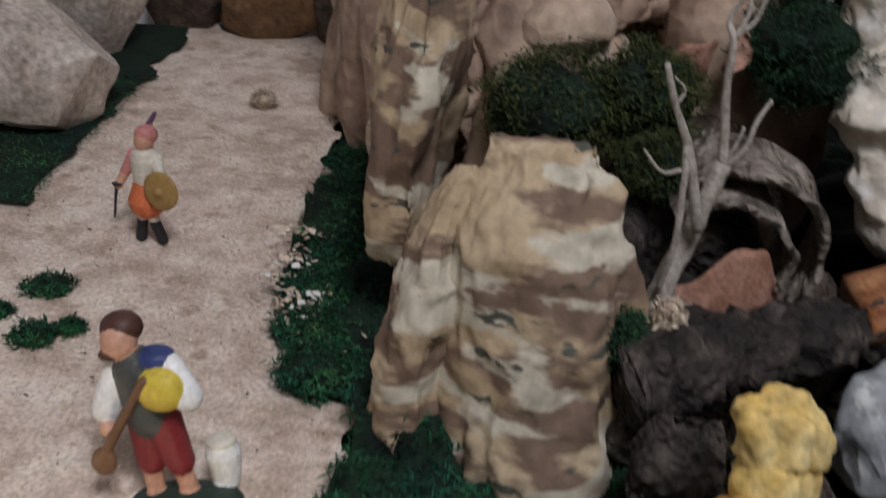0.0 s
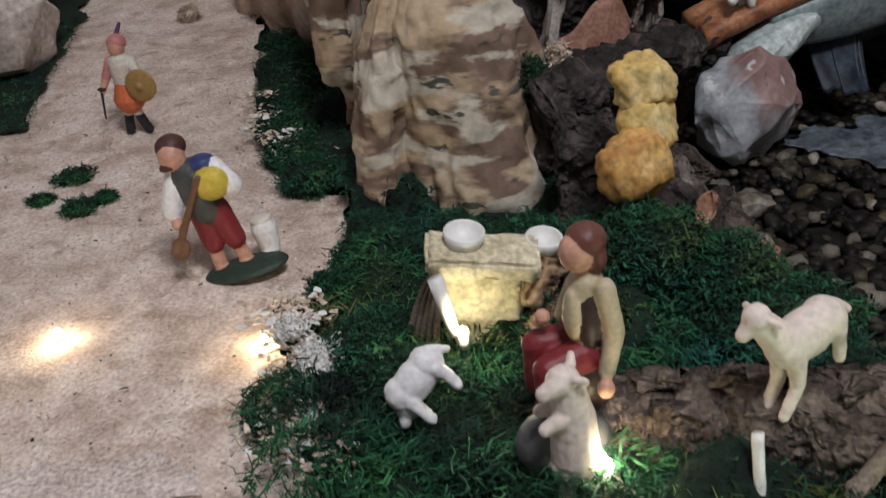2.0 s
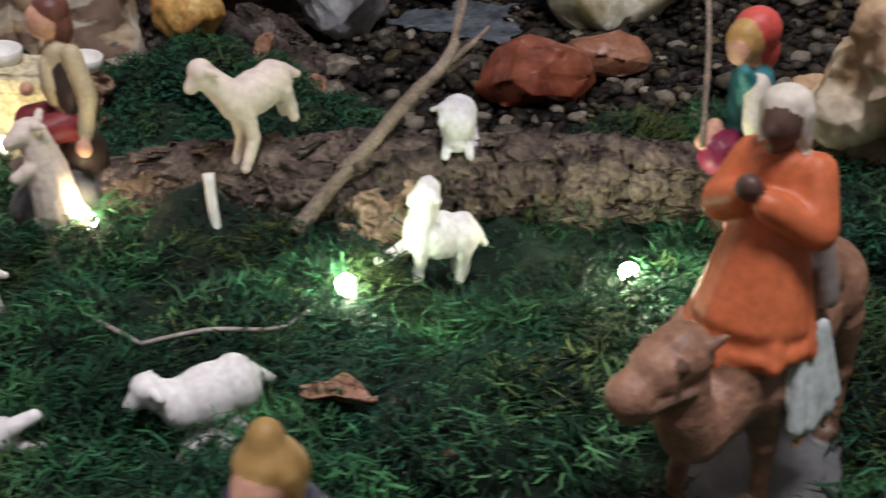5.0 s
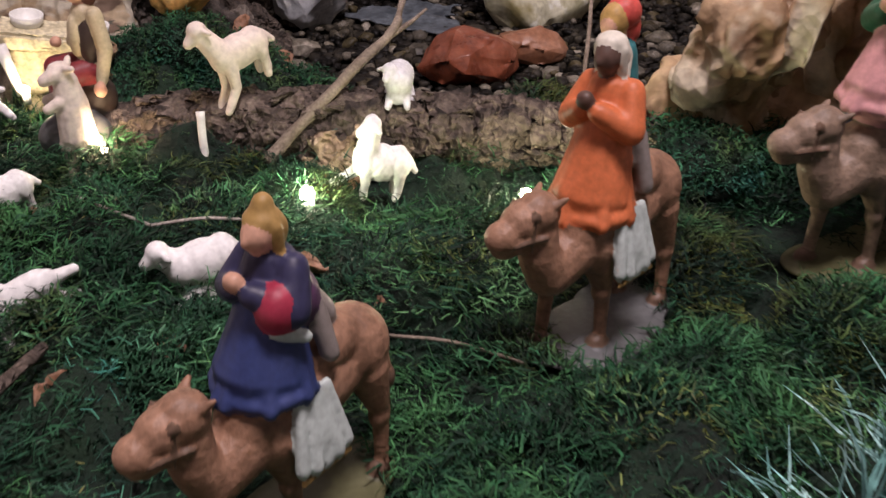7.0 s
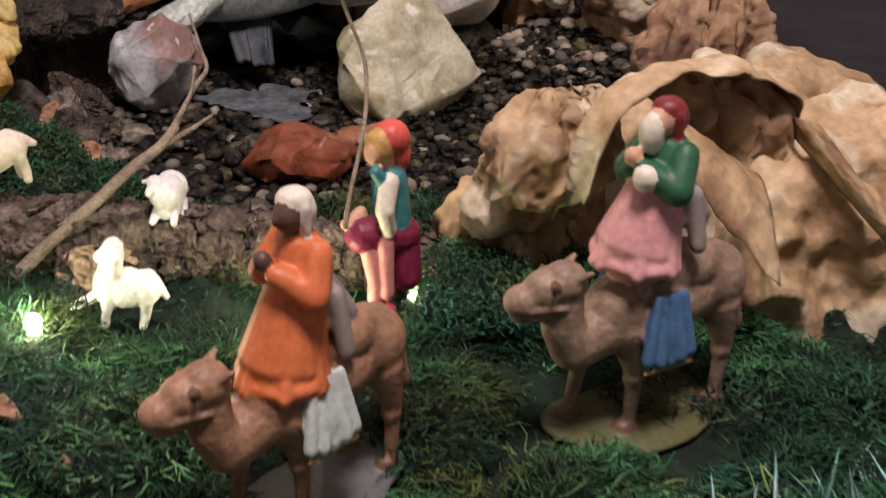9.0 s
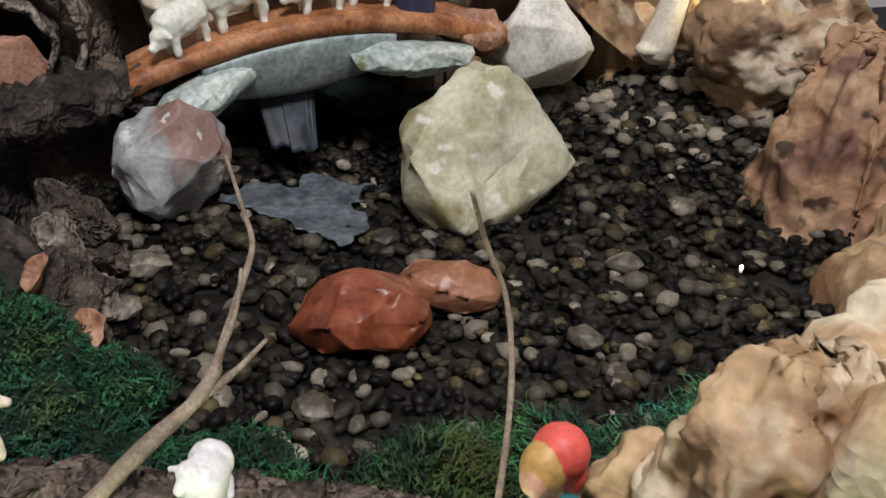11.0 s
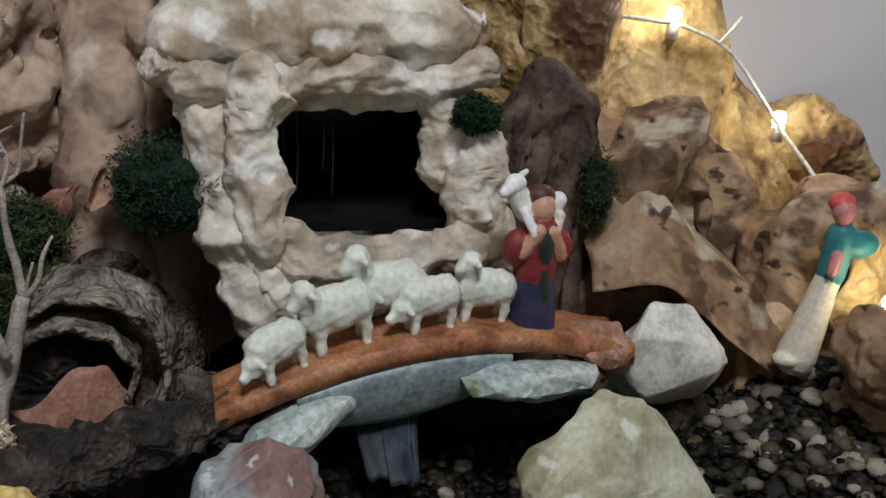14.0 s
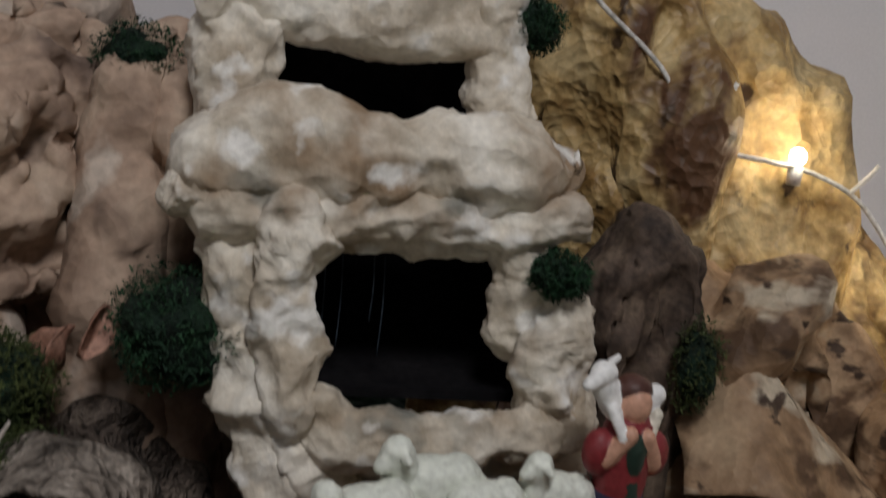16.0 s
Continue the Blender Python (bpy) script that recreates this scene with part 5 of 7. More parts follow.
for x, y, z, s_, turn, mt in ((0.208, 0.157, 0.038, 1.0, (52, -8, 12), BARKCHIP), (0.202, 0.150, 0.016, 0.9, (76, -8, 4), LEAF), (0.190, 0.152, 0.026, 0.6, (50, 14, -20), BARKCHIP), (0.230, 0.158, 0.046, 0.6, (36, 14, 30), BARKCHIP)):
    stone("bark_chip", x, y, z, (0.030 * s_, 0.021 * s_, 0.0055 * s_), int(x * 1000), mt, "split pale bark chip lying in the moss", turn, group="bark chips", points=11, rough=0.13)

# ---- crumpled paper at the meadow's end ----
paper("paper_rock", 0.457, 0.140, 0.030, 0.028, 0.026, 0.050, 31, KRAFT, "small crumpled kraft paper rock at the edge of the moss", amp=0.25)
paper("paper_rock", 0.533, 0.138, 0.006, 0.048, 0.048, 0.108, 32, KRAFT, "crumpled brown kraft paper rock behind the camels", amp=0.31, power=0.8, sub=5)
paper("paper_rock", 0.605, 0.115, 0.0, 0.075, 0.06, 0.160, 34, KRAFT, "crumpled brown kraft paper rock behind the camels", amp=0.31, power=0.8, sub=5)
paper("paper_rock", 0.660, 0.055, 0.0, 0.085, 0.060, 0.115, 35, KRAFT, "large crumpled kraft paper boulder with pale patches", amp=0.28, power=0.8, sub=5)
paper("paper_rock", 0.770, 0.100, 0.0, 0.10, 0.09, 0.145, 36, KRAFT, "large crumpled kraft paper boulder with pale patches", amp=0.28, power=0.8, sub=5)
paper("paper_rock", 0.805, 0.275, 0.0, 0.09, 0.10, 0.118, 37, KRAFT, "crumpled kraft paper bank beside the stream", amp=0.28, power=0.8, sub=5)


def arch_fn(u, v):
    p = curve_pts([(0.486, 0.048, 0.110), (0.488, 0.036, 0.150), (0.532, 0.036, 0.189), (0.585, 0.048, 0.186), (0.636, 0.062, 0.166), (0.650, 0.07, 0.135)], 6)
    k = u * (len(p) - 1)
    a = p[min(int(k), len(p) - 2)].lerp(p[min(int(k) + 1, len(p) - 1)], k - int(k))
    w = 0.026 + 0.016 * math.sin(u * 3.1)
    off = Vector((0.004 * math.sin(v * 6 + u * 9), w * (v - 0.15) * 1.4, -w * (v - 0.3) ** 2 * 1.6 - 0.012 * v))
    crush = a + Vector((0, v * 0.05, 0))
    soft = [facets(np.array([crush[:]]) @ TILT * f, int(f))[0] for f in (32, 75, 38)]
    return a + off + Vector((0, 0.007 * soft[2], 0.009 * soft[0] + 0.004 * soft[1]))


paper_bag("paper_rock", 0.0, 0.088, 0.0, [(-0.01, 0.492, 0.02, 0.020, 0.02), (0.05, 0.490, 0.02, 0.020, 0.02), (0.078, 0.480, 0.008, 0.036, 0.030), (0.100, 0.482, 0, 0.042, 0.038), (0.132, 0.490, 0, 0.040, 0.036), (0.154, 0.502, 0.004, 0.030, 0.024), (0.166, 0.508, 0.006, 0.012, 0.010)],
          38, KRAFT, "overhanging crumpled kraft paper at the edge of the moss", amp=0.013, f=11, tall=0.8, gathers=3, gather=0.12, crisp=0.9)
paper_bag("paper_rock", 0.0, 0.085, 0.0, [(-0.01, 0.600, 0, 0.052, 0.036), (0.06, 0.600, 0, 0.052, 0.036), (0.11, 0.598, 0, 0.050, 0.034), (0.145, 0.595, 0, 0.042, 0.030), (0.168, 0.590, 0, 0.026, 0.018), (0.174, 0.588, 0, 0.010, 0.008)],
          39, KRAFT, "crumpled kraft paper under the arching fold", amp=0.011, f=11, crisp=1.0)
thing("paper_fold", sheet(arch_fn, 60, 18, 0.0012), KRAFT, Matrix(), "curling edge of brown kraft paper arching over the rock", "paper fold")


def wedge_fn(u, v):
    a = Vector((0.530, 0.000, 0.130)).lerp(Vector((0.585, -0.028, 0.070)), u)
    b = Vector((0.545, 0.045, 0.150)).lerp(Vector((0.600, 0.03, 0.115)), u)
    return a.lerp(b, v) + Vector((0, 0, 0.010 * math.sin(v * 3.1) + 0.005 * ridged(Vector((u, v, 0)), 2.5, 8)))


thing("paper_fold", sheet(wedge_fn, 16, 12, 0.0012), KRAFT, Matrix(), "creased kraft paper edge sloping to the moss", "paper fold")

# ---- bank and mountain right of the bridge ----
paper_bag("paper_rock", 0.0, 0.615, 0.0, [(-0.02, 0.890, 0, 0.075, 0.05), (0.035, 0.888, 0, 0.078, 0.052), (0.058, 0.876, 0, 0.084, 0.058), (0.080, 0.858, -0.004, 0.090, 0.062), (0.105, 0.851, -0.005, 0.096, 0.064), (0.130, 0.851, -0.003, 0.095, 0.060), (0.147, 0.860, 0, 0.082, 0.048), (0.154, 0.868, 0, 0.04, 0.02)],
          41, KRAFTBROWN, "pale brown crumpled paper overhanging the stream bank", amp=0.011, f=11, gathers=5, gather=0.12, crisp=1.0)
paper_bag("paper_rock", 0.0, 0.455, 0.0, [(-0.02, 0.822, 0, 0.076, 0.085), (0.04, 0.824, 0, 0.074, 0.085), (0.09, 0.832, 0.005, 0.066, 0.078), (0.130, 0.840, 0.010, 0.056, 0.068), (0.155, 0.846, 0.015, 0.036, 0.045), (0.162, 0.846, 0.015, 0.015, 0.02)],
          42, KRAFTRED, "reddish brown crumpled paper with upright folds on the stream bank", amp=0.014, f=9, gathers=9, gather=0.30, tall=0.25, crisp=0.8)
paper("paper_rock", 0.690, 0.870, 0.0, 0.135, 0.115, 0.280, 43, KRAFTBROWN, "broad crumpled kraft paper slope beside the grotto", amp=0.28, power=0.7, pleats=9, pleat=0.10, sub=5)
paper("paper_rock", 0.870, 0.800, 0.0, 0.11, 0.10, 0.210, 44, KRAFTBROWN, "crumpled kraft paper slope at the end of the bank", amp=0.25, power=0.75, sub=5)
paper("paper_rock", 0.665, 0.990, 0.0, 0.140, 0.085, 0.500, 45, GOLDPAPER, "golden crumpled kraft paper ridge lit by fairy lights", amp=0.24, power=0.62, sub=5)
paper("paper_rock", 0.800, 0.985, 0.0, 0.115, 0.08, 0.390, 46, GOLDPAPER, "golden crumpled kraft paper ridge lit by fairy lights", amp=0.25, power=0.65, sub=5)
paper("paper_rock", 0.565, 1.02, 0.0, 0.115, 0.09, 0.62, 47, GOLDPAPER, "golden crumpled kraft paper ridge above the grotto", amp=0.25, power=0.65, sub=5)

paper("paper_rock", 0.930, 0.960, 0.0, 0.09, 0.08, 0.285, 49, GOLDPAPER, "golden crumpled kraft paper ridge at the table's end", amp=0.25, power=0.65, sub=5)

paper("paper_rock", 0.895, 0.730, 0.0, 0.075, 0.085, 0.165, 50, KRAFTBROWN, "crumpled kraft paper slope beside the stream's bank", amp=0.31, power=0.75, sub=5)


def lip_fn(u, v):
    p = curve_pts([(0.585, 0.745, 0.138), (0.630, 0.705, 0.155), (0.667, 0.700, 0.131), (0.713, 0.700, 0.094), (0.772, 0.700, 0.056), (0.83, 0.695, 0.034)], 6)
    k = u * (len(p) - 1)
    a = p[min(int(k), len(p) - 2)].lerp(p[min(int(k) + 1, len(p) - 1)], k - int(k))
    return a + Vector((0.01 * v, 0.11 * v - 0.02 * math.sin(v * 3), 0.075 * v ** 1.3 + min(1, 0.15 + 2 * v) * (0.008 * math.sin(v * 7 + u * 5) + 0.010 * ridged(Vector((u * 2, v, 0)), 2.2, 4))))


thing("paper_fold", sheet(lip_fn, 50, 18, 0.0012), KRAFTBROWN, Matrix(), "wide creased kraft paper fold running down to the stream", "paper fold")


def gold_fn(u, v):
    """A folded golden paper, standing, with a torn outline."""
    x = 0.800 + 0.055 * u + 0.020 * v - 0.006 * math.sin(v * 9)
    return Vector((x, 0.690 + 0.018 * abs(u - 0.45) + 0.010 * v + 0.006 * noise.noise(Vector((u * 5, v * 5, 2))), 0.105 + 0.105 * v * (1 - 0.18 * u) + 0.008 * noise.noise(Vector((u * 9, 3, v * 2)))))


thing("gold_leaf", sheet(gold_fn, 22, 26, 0.0010), GOLDPAPER, Matrix(), "shiny folded golden paper lit by a fairy light", "paper fold")

# ---- grotto house with two windows ----
grotto = holder("grotto_house", pose(0, 0, 0), "two-storey grotto of whitewashed crumpled paper with dark windows", "grotto")


def roll(name, pts, radii, seed, flat=0.85, amp=0.42, label=""):
    """A crushed roll of plastered paper along a line."""
    n = 60
    rows = spline([(*p, r) for p, r in zip(pts, radii)], n)
    cap = 5
    line = [Vector(r[:3]) for r in rows]
    rad = [r[3] for r in rows]
    a, b = (line[0] - line[1]).normalized(), (line[-1] - line[-2]).normalized()
    for k in range(1, cap + 1):
        w = math.sin(math.pi / 2 * k / cap)
        line.insert(0, Vector(rows[0][:3]) + a * rows[0][3] * 0.8 * w)
        rad.insert(0, max(rows[0][3] * math.cos(math.pi / 2 * k / cap), 0.001))
        line.append(Vector(rows[-1][:3]) + b * rows[-1][3] * 0.8 * w)
        rad.append(max(rows[-1][3] * math.cos(math.pi / 2 * k / cap), 0.001))
    bm = tube(bmesh.new(), line, rad, 56)
    mid = sum(radii) / len(radii)
    for v in bm.verts:
        c = min(line, key=lambda q: (q - v.co).length_squared)
        v.co.y = c.y + (v.co.y - c.y) * flat
    relief(bm, 0.30 / mid, amp * mid, seed, octaves=2, fade=0.35)
    relief(bm, 0.75 / mid, amp * mid * 0.34, seed + 9, octaves=3, fade=0.4)
    relief(bm, 1.9 / mid, amp * mid * 0.13, seed + 4, octaves=3)
    return part(name, bm, PLASTER, grotto, label)


roll("pillar", [(0.294, 0.756, 0.322), (0.291, 0.744, 0.285), (0.289, 0.741, 0.245), (0.293, 0.738, 0.205)], [0.023, 0.024, 0.026, 0.026], 201)
roll("pillar", [(0.478, 0.750, 0.272), (0.470, 0.742, 0.245), (0.470, 0.738, 0.215), (0.478, 0.738, 0.190)], [0.020, 0.025, 0.025, 0.023], 203)
roll("pillar", [(0.440, 0.778, 0.320), (0.446, 0.775, 0.285), (0.452, 0.770, 0.240)], [0.022, 0.022, 0.022], 204)
roll("sill", [(0.296, 0.738, 0.196), (0.330, 0.730, 0.183), (0.375, 0.727, 0.182), (0.425, 0.728, 0.186), (0.462, 0.733, 0.192), (0.482, 0.738, 0.205)], [0.023, 0.021, 0.019, 0.020, 0.022, 0.020], 205)
roll("drape", [(0.258, 0.782, 0.320), (0.262, 0.772, 0.275), (0.264, 0.764, 0.235), (0.268, 0.752, 0.205), (0.284, 0.746, 0.168), (0.300, 0.744, 0.120)], [0.024, 0.026, 0.027, 0.027, 0.026, 0.022], 209, amp=0.5)
roll("drape", [(0.300, 0.752, 0.180), (0.318, 0.750, 0.150), (0.335, 0.752, 0.105)], [0.026, 0.030, 0.028], 208, amp=0.5)
roll("apron", [(0.330, 0.766, 0.140), (0.390, 0.772, 0.146), (0.450, 0.768, 0.152), (0.486, 0.762, 0.160)], [0.030, 0.030, 0.030, 0.026], 210)
roll("apron", [(0.492, 0.756, 0.200), (0.492, 0.758, 0.165), (0.490, 0.762, 0.120)], [0.018, 0.022, 0.024], 211)
roll("ledge", [(0.232, 0.786, 0.352), (0.285, 0.782, 0.362), (0.345, 0.780, 0.354), (0.405, 0.780, 0.360), (0.452, 0.784, 0.360), (0.472, 0.788, 0.350)], [0.034, 0.035, 0.033, 0.034, 0.033, 0.028], 212, flat=1.1)
roll("ledge", [(0.240, 0.768, 0.322), (0.290, 0.762, 0.326), (0.350, 0.764, 0.326), (0.420, 0.762, 0.326), (0.478, 0.762, 0.328)], [0.022, 0.021, 0.018, 0.017, 0.019], 214)
roll("knob", [(0.214, 0.772, 0.335), (0.226, 0.766, 0.330), (0.238, 0.764, 0.322)], [0.017, 0.018, 0.017], 213)
roll("lintel", [(0.300, 0.790, 0.312), (0.370, 0.785, 0.308), (0.440, 0.788, 0.310)], [0.017, 0.016, 0.017], 215, amp=0.3)
roll("upper_wall", [(0.247, 0.835, 0.340), (0.243, 0.835, 0.400), (0.246, 0.838, 0.470)], [0.032, 0.031, 0.034], 216)
roll("upper_wall", [(0.436, 0.835, 0.365), (0.432, 0.835, 0.405), (0.424, 0.838, 0.465)], [0.024, 0.023, 0.026], 217)
roll("upper_sill", [(0.262, 0.822, 0.368), (0.310, 0.815, 0.364), (0.380, 0.815, 0.366), (0.445, 0.820, 0.368)], [0.020, 0.019, 0.019, 0.020], 218, amp=0.3)
roll("upper_lintel", [(0.238, 0.842, 0.456), (0.300, 0.836, 0.450), (0.360, 0.836, 0.456), (0.428, 0.842, 0.462)], [0.033, 0.033, 0.033, 0.030], 219, amp=0.3)
roll("roof", [(0.240, 0.880, 0.495), (0.340, 0.885, 0.505), (0.440, 0.880, 0.500)], [0.040, 0.042, 0.038], 220)
# Added panels whose near-black colour paints the shade inside both windows.
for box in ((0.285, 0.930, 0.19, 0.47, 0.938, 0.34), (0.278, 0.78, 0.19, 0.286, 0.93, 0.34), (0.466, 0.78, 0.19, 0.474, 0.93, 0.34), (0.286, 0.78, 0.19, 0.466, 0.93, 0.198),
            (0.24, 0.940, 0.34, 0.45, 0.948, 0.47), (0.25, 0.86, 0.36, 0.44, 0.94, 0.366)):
    part("lining", box_bm(*box), HOLLOWSHADE, grotto, smooth=False)
trickle = holder("water_trickle", pose(0.345, 0.80, 0.0), "thin glinting threads of water behind the window", "water")
for k, (x, z0, z1) in enumerate(((-0.030, 0.215, 0.292), (-0.018, 0.22, 0.288), (0.004, 0.24, 0.290), (0.012, 0.215, 0.286))):
    part("thread", tube(bmesh.new(), curve_pts([(x, 0.0, z1), (x + 0.001, -0.003, (z0 + z1) / 2), (x, -0.004, z0)], 5), 0.0006, 6), WATER, trickle)

# ---- bridge ----
bridge = holder("bridge", pose(0, 0, 0), "small arched terracotta bridge on painted stones", "bridge")


def deck_z(u):
    return 0.108 + 0.018 * u + 0.030 * math.sin(math.pi * min(1, u * 1.02)) ** 0.9


def deck_xy(u, v):
    return 0.250 + 0.335 * u, 0.618 + 0.035 * u + v * 0.070


bm = bmesh.new()
N, M = 40, 8
top = [[bm.verts.new((*deck_xy(i / N, j / M), deck_z(i / N) + 0.0015 * noise.noise(Vector((i * 0.5, j * 0.7, 3))) - (0.003 if j in (0, M) else 0))) for j in range(M + 1)] for i in range(N + 1)]
low = [[bm.verts.new((*deck_xy(i / N, j / M), deck_z(i / N) - 0.016 - 0.002 * noise.noise(Vector((i * 0.7, 2, 3))))) for j in range(M + 1)] for i in range(N + 1)]
for i in range(N):
    for j in range(M):
        bm.faces.new((top[i][j], top[i + 1][j], top[i + 1][j + 1], top[i][j + 1]))
        bm.faces.new((low[i][j + 1], low[i + 1][j + 1], low[i + 1][j], low[i][j]))
    bm.faces.new((low[i][0], low[i + 1][0], top[i + 1][0], top[i][0]))
    bm.faces.new((top[i][M], top[i + 1][M], low[i + 1][M], low[i][M]))
for i in (0, N):
    for j in range(M):
        bm.faces.new((top[i][j], top[i][j + 1], low[i][j + 1], low[i][j]))
bmesh.ops.recalc_face_normals(bm, faces=bm.faces[:])
part("deck", bm, TERRA, bridge)


def vault_fn(u, v):
    uu = 0.17 + 0.50 * u
    x, y = deck_xy(uu, 0.02)
    return Vector((x, y + 0.010 + 0.014 * v * v, deck_z(uu) - 0.017 - (0.018 + 0.026 * math.sin(math.pi * u) ** 0.7) * v))


part("vault", sheet(vault_fn, 30, 10, 0.012), GREYGLAZE, bridge, "smooth grey painted underside")
ob = part("end_stone", rock_bm(0.052, 0.026, 0.020, 301, 40, 0.04), WHITEGLAZE, bridge, "white and green painted end stone")
ob.matrix_basis = pose(0.305, 0.624, 0.088, 0, -22, 12)
ob = part("end_stone", rock_bm(0.062, 0.028, 0.019, 305, 40, 0.05), WHITEGLAZE, bridge, "white and green painted end stone")
ob.matrix_basis = pose(0.492, 0.640, 0.108, 0, 0, 6)
ob = part("end_block", rock_bm(0.040, 0.028, 0.024, 309, 44, 0.04), mat("worn_terracotta", ((0.22, 0.10, 0.06), (0.36, 0.19, 0.125), (0.46, 0.28, 0.2)), 40, 0.5, 0.4, 300, dist=0.0006), bridge, "worn pinkish terracotta end block")
ob.matrix_basis = pose(0.560, 0.672, 0.118, 0, 12, 6)


# ---- sheep ----
def sheep_solids(c="white", head=(0.021, 0, 0.030), up=0.0, front=((0.011, 0.0), (0.011, 0.0)), back=(-0.012, -0.012), fat=1.0, tail=True, lying=False):
    """A sheep that looks along +x, about 45 mm long, feet on z = 0."""
    hx, hy, hz = head
    s = [("e", (0, 0, 0.0215), (0.0170, 0.0098 * fat, 0.0108 * fat), c), ("e", (0.010, 0, 0.0225), (0.0095, 0.0090 * fat, 0.0105), c), ("e", (-0.011, 0, 0.022), (0.0095, 0.0098 * fat, 0.0102 * fat), c),
         ("c", (0.011, 0, 0.024), (hx - 0.004, hy, hz), 0.0084, 0.0060, c), ("e", (hx - 0.003, hy, hz + 0.003), (0.0062, 0.0060, 0.0060), c), ("c", (hx - 0.001, hy, hz + 0.001), (hx + 0.0042, hy * 1.4, hz - 0.0022), 0.0046, 0.0034, c),
         ("c", (hx - 0.004, hy - 0.0045, hz + 0.004), (hx - 0.006, hy - 0.0095, hz + 0.0020), 0.0019, 0.0017, c), ("c", (hx - 0.004, hy + 0.0045, hz + 0.004), (hx - 0.006, hy + 0.0095, hz + 0.0020), 0.0019, 0.0017, c)]
    if tail:
        s.append(("c", (-0.018, 0, 0.025), (-0.024, 0, 0.018), 0.0030, 0.0022, c))
    if lying:
        s += [("c", (0.008, 0.006, 0.010), (0.018, 0.008, 0.004), 0.004, 0.0028, c), ("c", (-0.010, 0.007, 0.010), (0.001, 0.011, 0.004), 0.005, 0.003, c),
              ("c", (0.008, -0.006, 0.010), (0.018, -0.008, 0.004), 0.004, 0.0028, c), ("c", (-0.010, -0.007, 0.010), (0.001, -0.011, 0.004), 0.005, 0.003, c),
              ("e", (0, 0, 0.011), (0.018, 0.010, 0.010), c)]
    else:
        for (fx, fz), sy in zip(front, (-1, 1)):
            s += [("c", (0.010, sy * 0.0045, 0.017), (fx, sy * 0.0048, 0.009 + fz * 0.6), 0.0048, 0.0032, c), ("c", (fx, sy * 0.0048, 0.009 + fz * 0.6), (fx + (0.010 if fz else 0), sy * 0.0048, 0.0015 + fz), 0.0031, 0.0027, c)]
        for bx, sy in zip(back, (-1, 1)):
            s += [("c", (-0.012, sy * 0.0048, 0.018), (bx - 0.001, sy * 0.005, 0.009), 0.0050, 0.0027, c), ("c", (bx - 0.001, sy * 0.005, 0.009), (bx, sy * 0.005, 0.0015), 0.0031, 0.0027, c)]
    return s


SHEEP = "sheep in the meadow"
figure("lamb", sheep_solids("white", (0.018, -0.002, 0.014)), at(-0.016, 0.272, 0.036, 38, 40, 204, 1.02), "white plaster lamb tipped over on the moss", "lamb figurine", SHEEP, 0.0009, 0.0003)
figure("lamb", sheep_solids("white", (0.016, 0.004, 0.018), fat=1.1), at(-0.004, 0.140, 0.024, 0, 10, 205, 0.95), "white plaster lamb grazing in the moss", "lamb figurine", SHEEP, 0.0009, 0.0004)
c = "white"
figure("lamb", [("e", (-0.012, 0, 0.031), (0.0070, 0.0064, 0.0064), c), ("c", (-0.014, 0, 0.029), (-0.0185, 0, 0.025), 0.0046, 0.0038, c), ("c", (-0.008, -0.004, 0.034), (-0.004, -0.008, 0.031), 0.0022, 0.0018, c), ("c", (-0.009, 0, 0.028), (0, 0, 0.021), 0.0055, 0.0066, c),
                ("c", (0, 0, 0.0215), (0.014, 0, 0.028), 0.0080, 0.0078, c), ("e", (0.017, 0, 0.0285), (0.0075, 0.0070, 0.0070), c), ("c", (0.018, -0.003, 0.029), (0.031, -0.003, 0.0335), 0.0042, 0.0027, c), ("c", (0.018, 0.003, 0.026), (0.025, 0.003, 0.0225), 0.0040, 0.0028, c),
                ("c", (0.025, 0.003, 0.0225), (0.031, 0.003, 0.0225), 0.0028, 0.0024, c), ("c", (0, -0.003, 0.018), (-0.001, -0.003, 0.0), 0.0042, 0.0029, c), ("c", (0.008, 0.003, 0.020), (0.014, 0.003, 0.0125), 0.0038, 0.0028, c)],
       at(-0.002, 0.014, 0.010, -32, 0, -6, 1.12), "white plaster lamb tipped forward with hind legs off the moss", "lamb figurine", SHEEP, 0.0009, 0.0003)
figure("sheep", sheep_solids("white", (0.023, -0.002, 0.031), fat=1.2, lying=True), at(0.104, 0.030, 0.011, 0, 6, 190, 1.10), "large white plaster sheep lying in the moss", "sheep figurine", SHEEP, 0.0010, 0.00015)
figure("lamb", sheep_solids("white", (0.013, 0.002, 0.042), front=((0.019, 0.004), (0.010, 0)), fat=1.05), at(0.220, 0.104, 0.024, 0, -10, 176, 1.12) @ Matrix.Diagonal((0.88, 1, 1.0, 1)), "white plaster lamb lifting one foreleg beside the log", "lamb figurine", SHEEP, 0.0009, 0.0005)
figure("sheep", sheep_solids("cream", (0.022, -0.003, 0.040), front=((0.013, -0.012), (0.011, -0.010)), fat=1.0), at(0.157, 0.206, 0.076, 0, 15, 202, 1.14), "cream coloured plaster sheep standing on the log", "sheep figurine", SHEEP, 0.0010, 0.0002)
figure("sheep", sheep_solids("grey", (0.014, -0.006, 0.030), fat=1.25, lying=True), at(0.256, 0.172, 0.060, 0, 0, 250, 0.86), "grey plaster sheep lying on the log", "sheep figurine", SHEEP, 0.0009, 0.0003)
c = "cream"
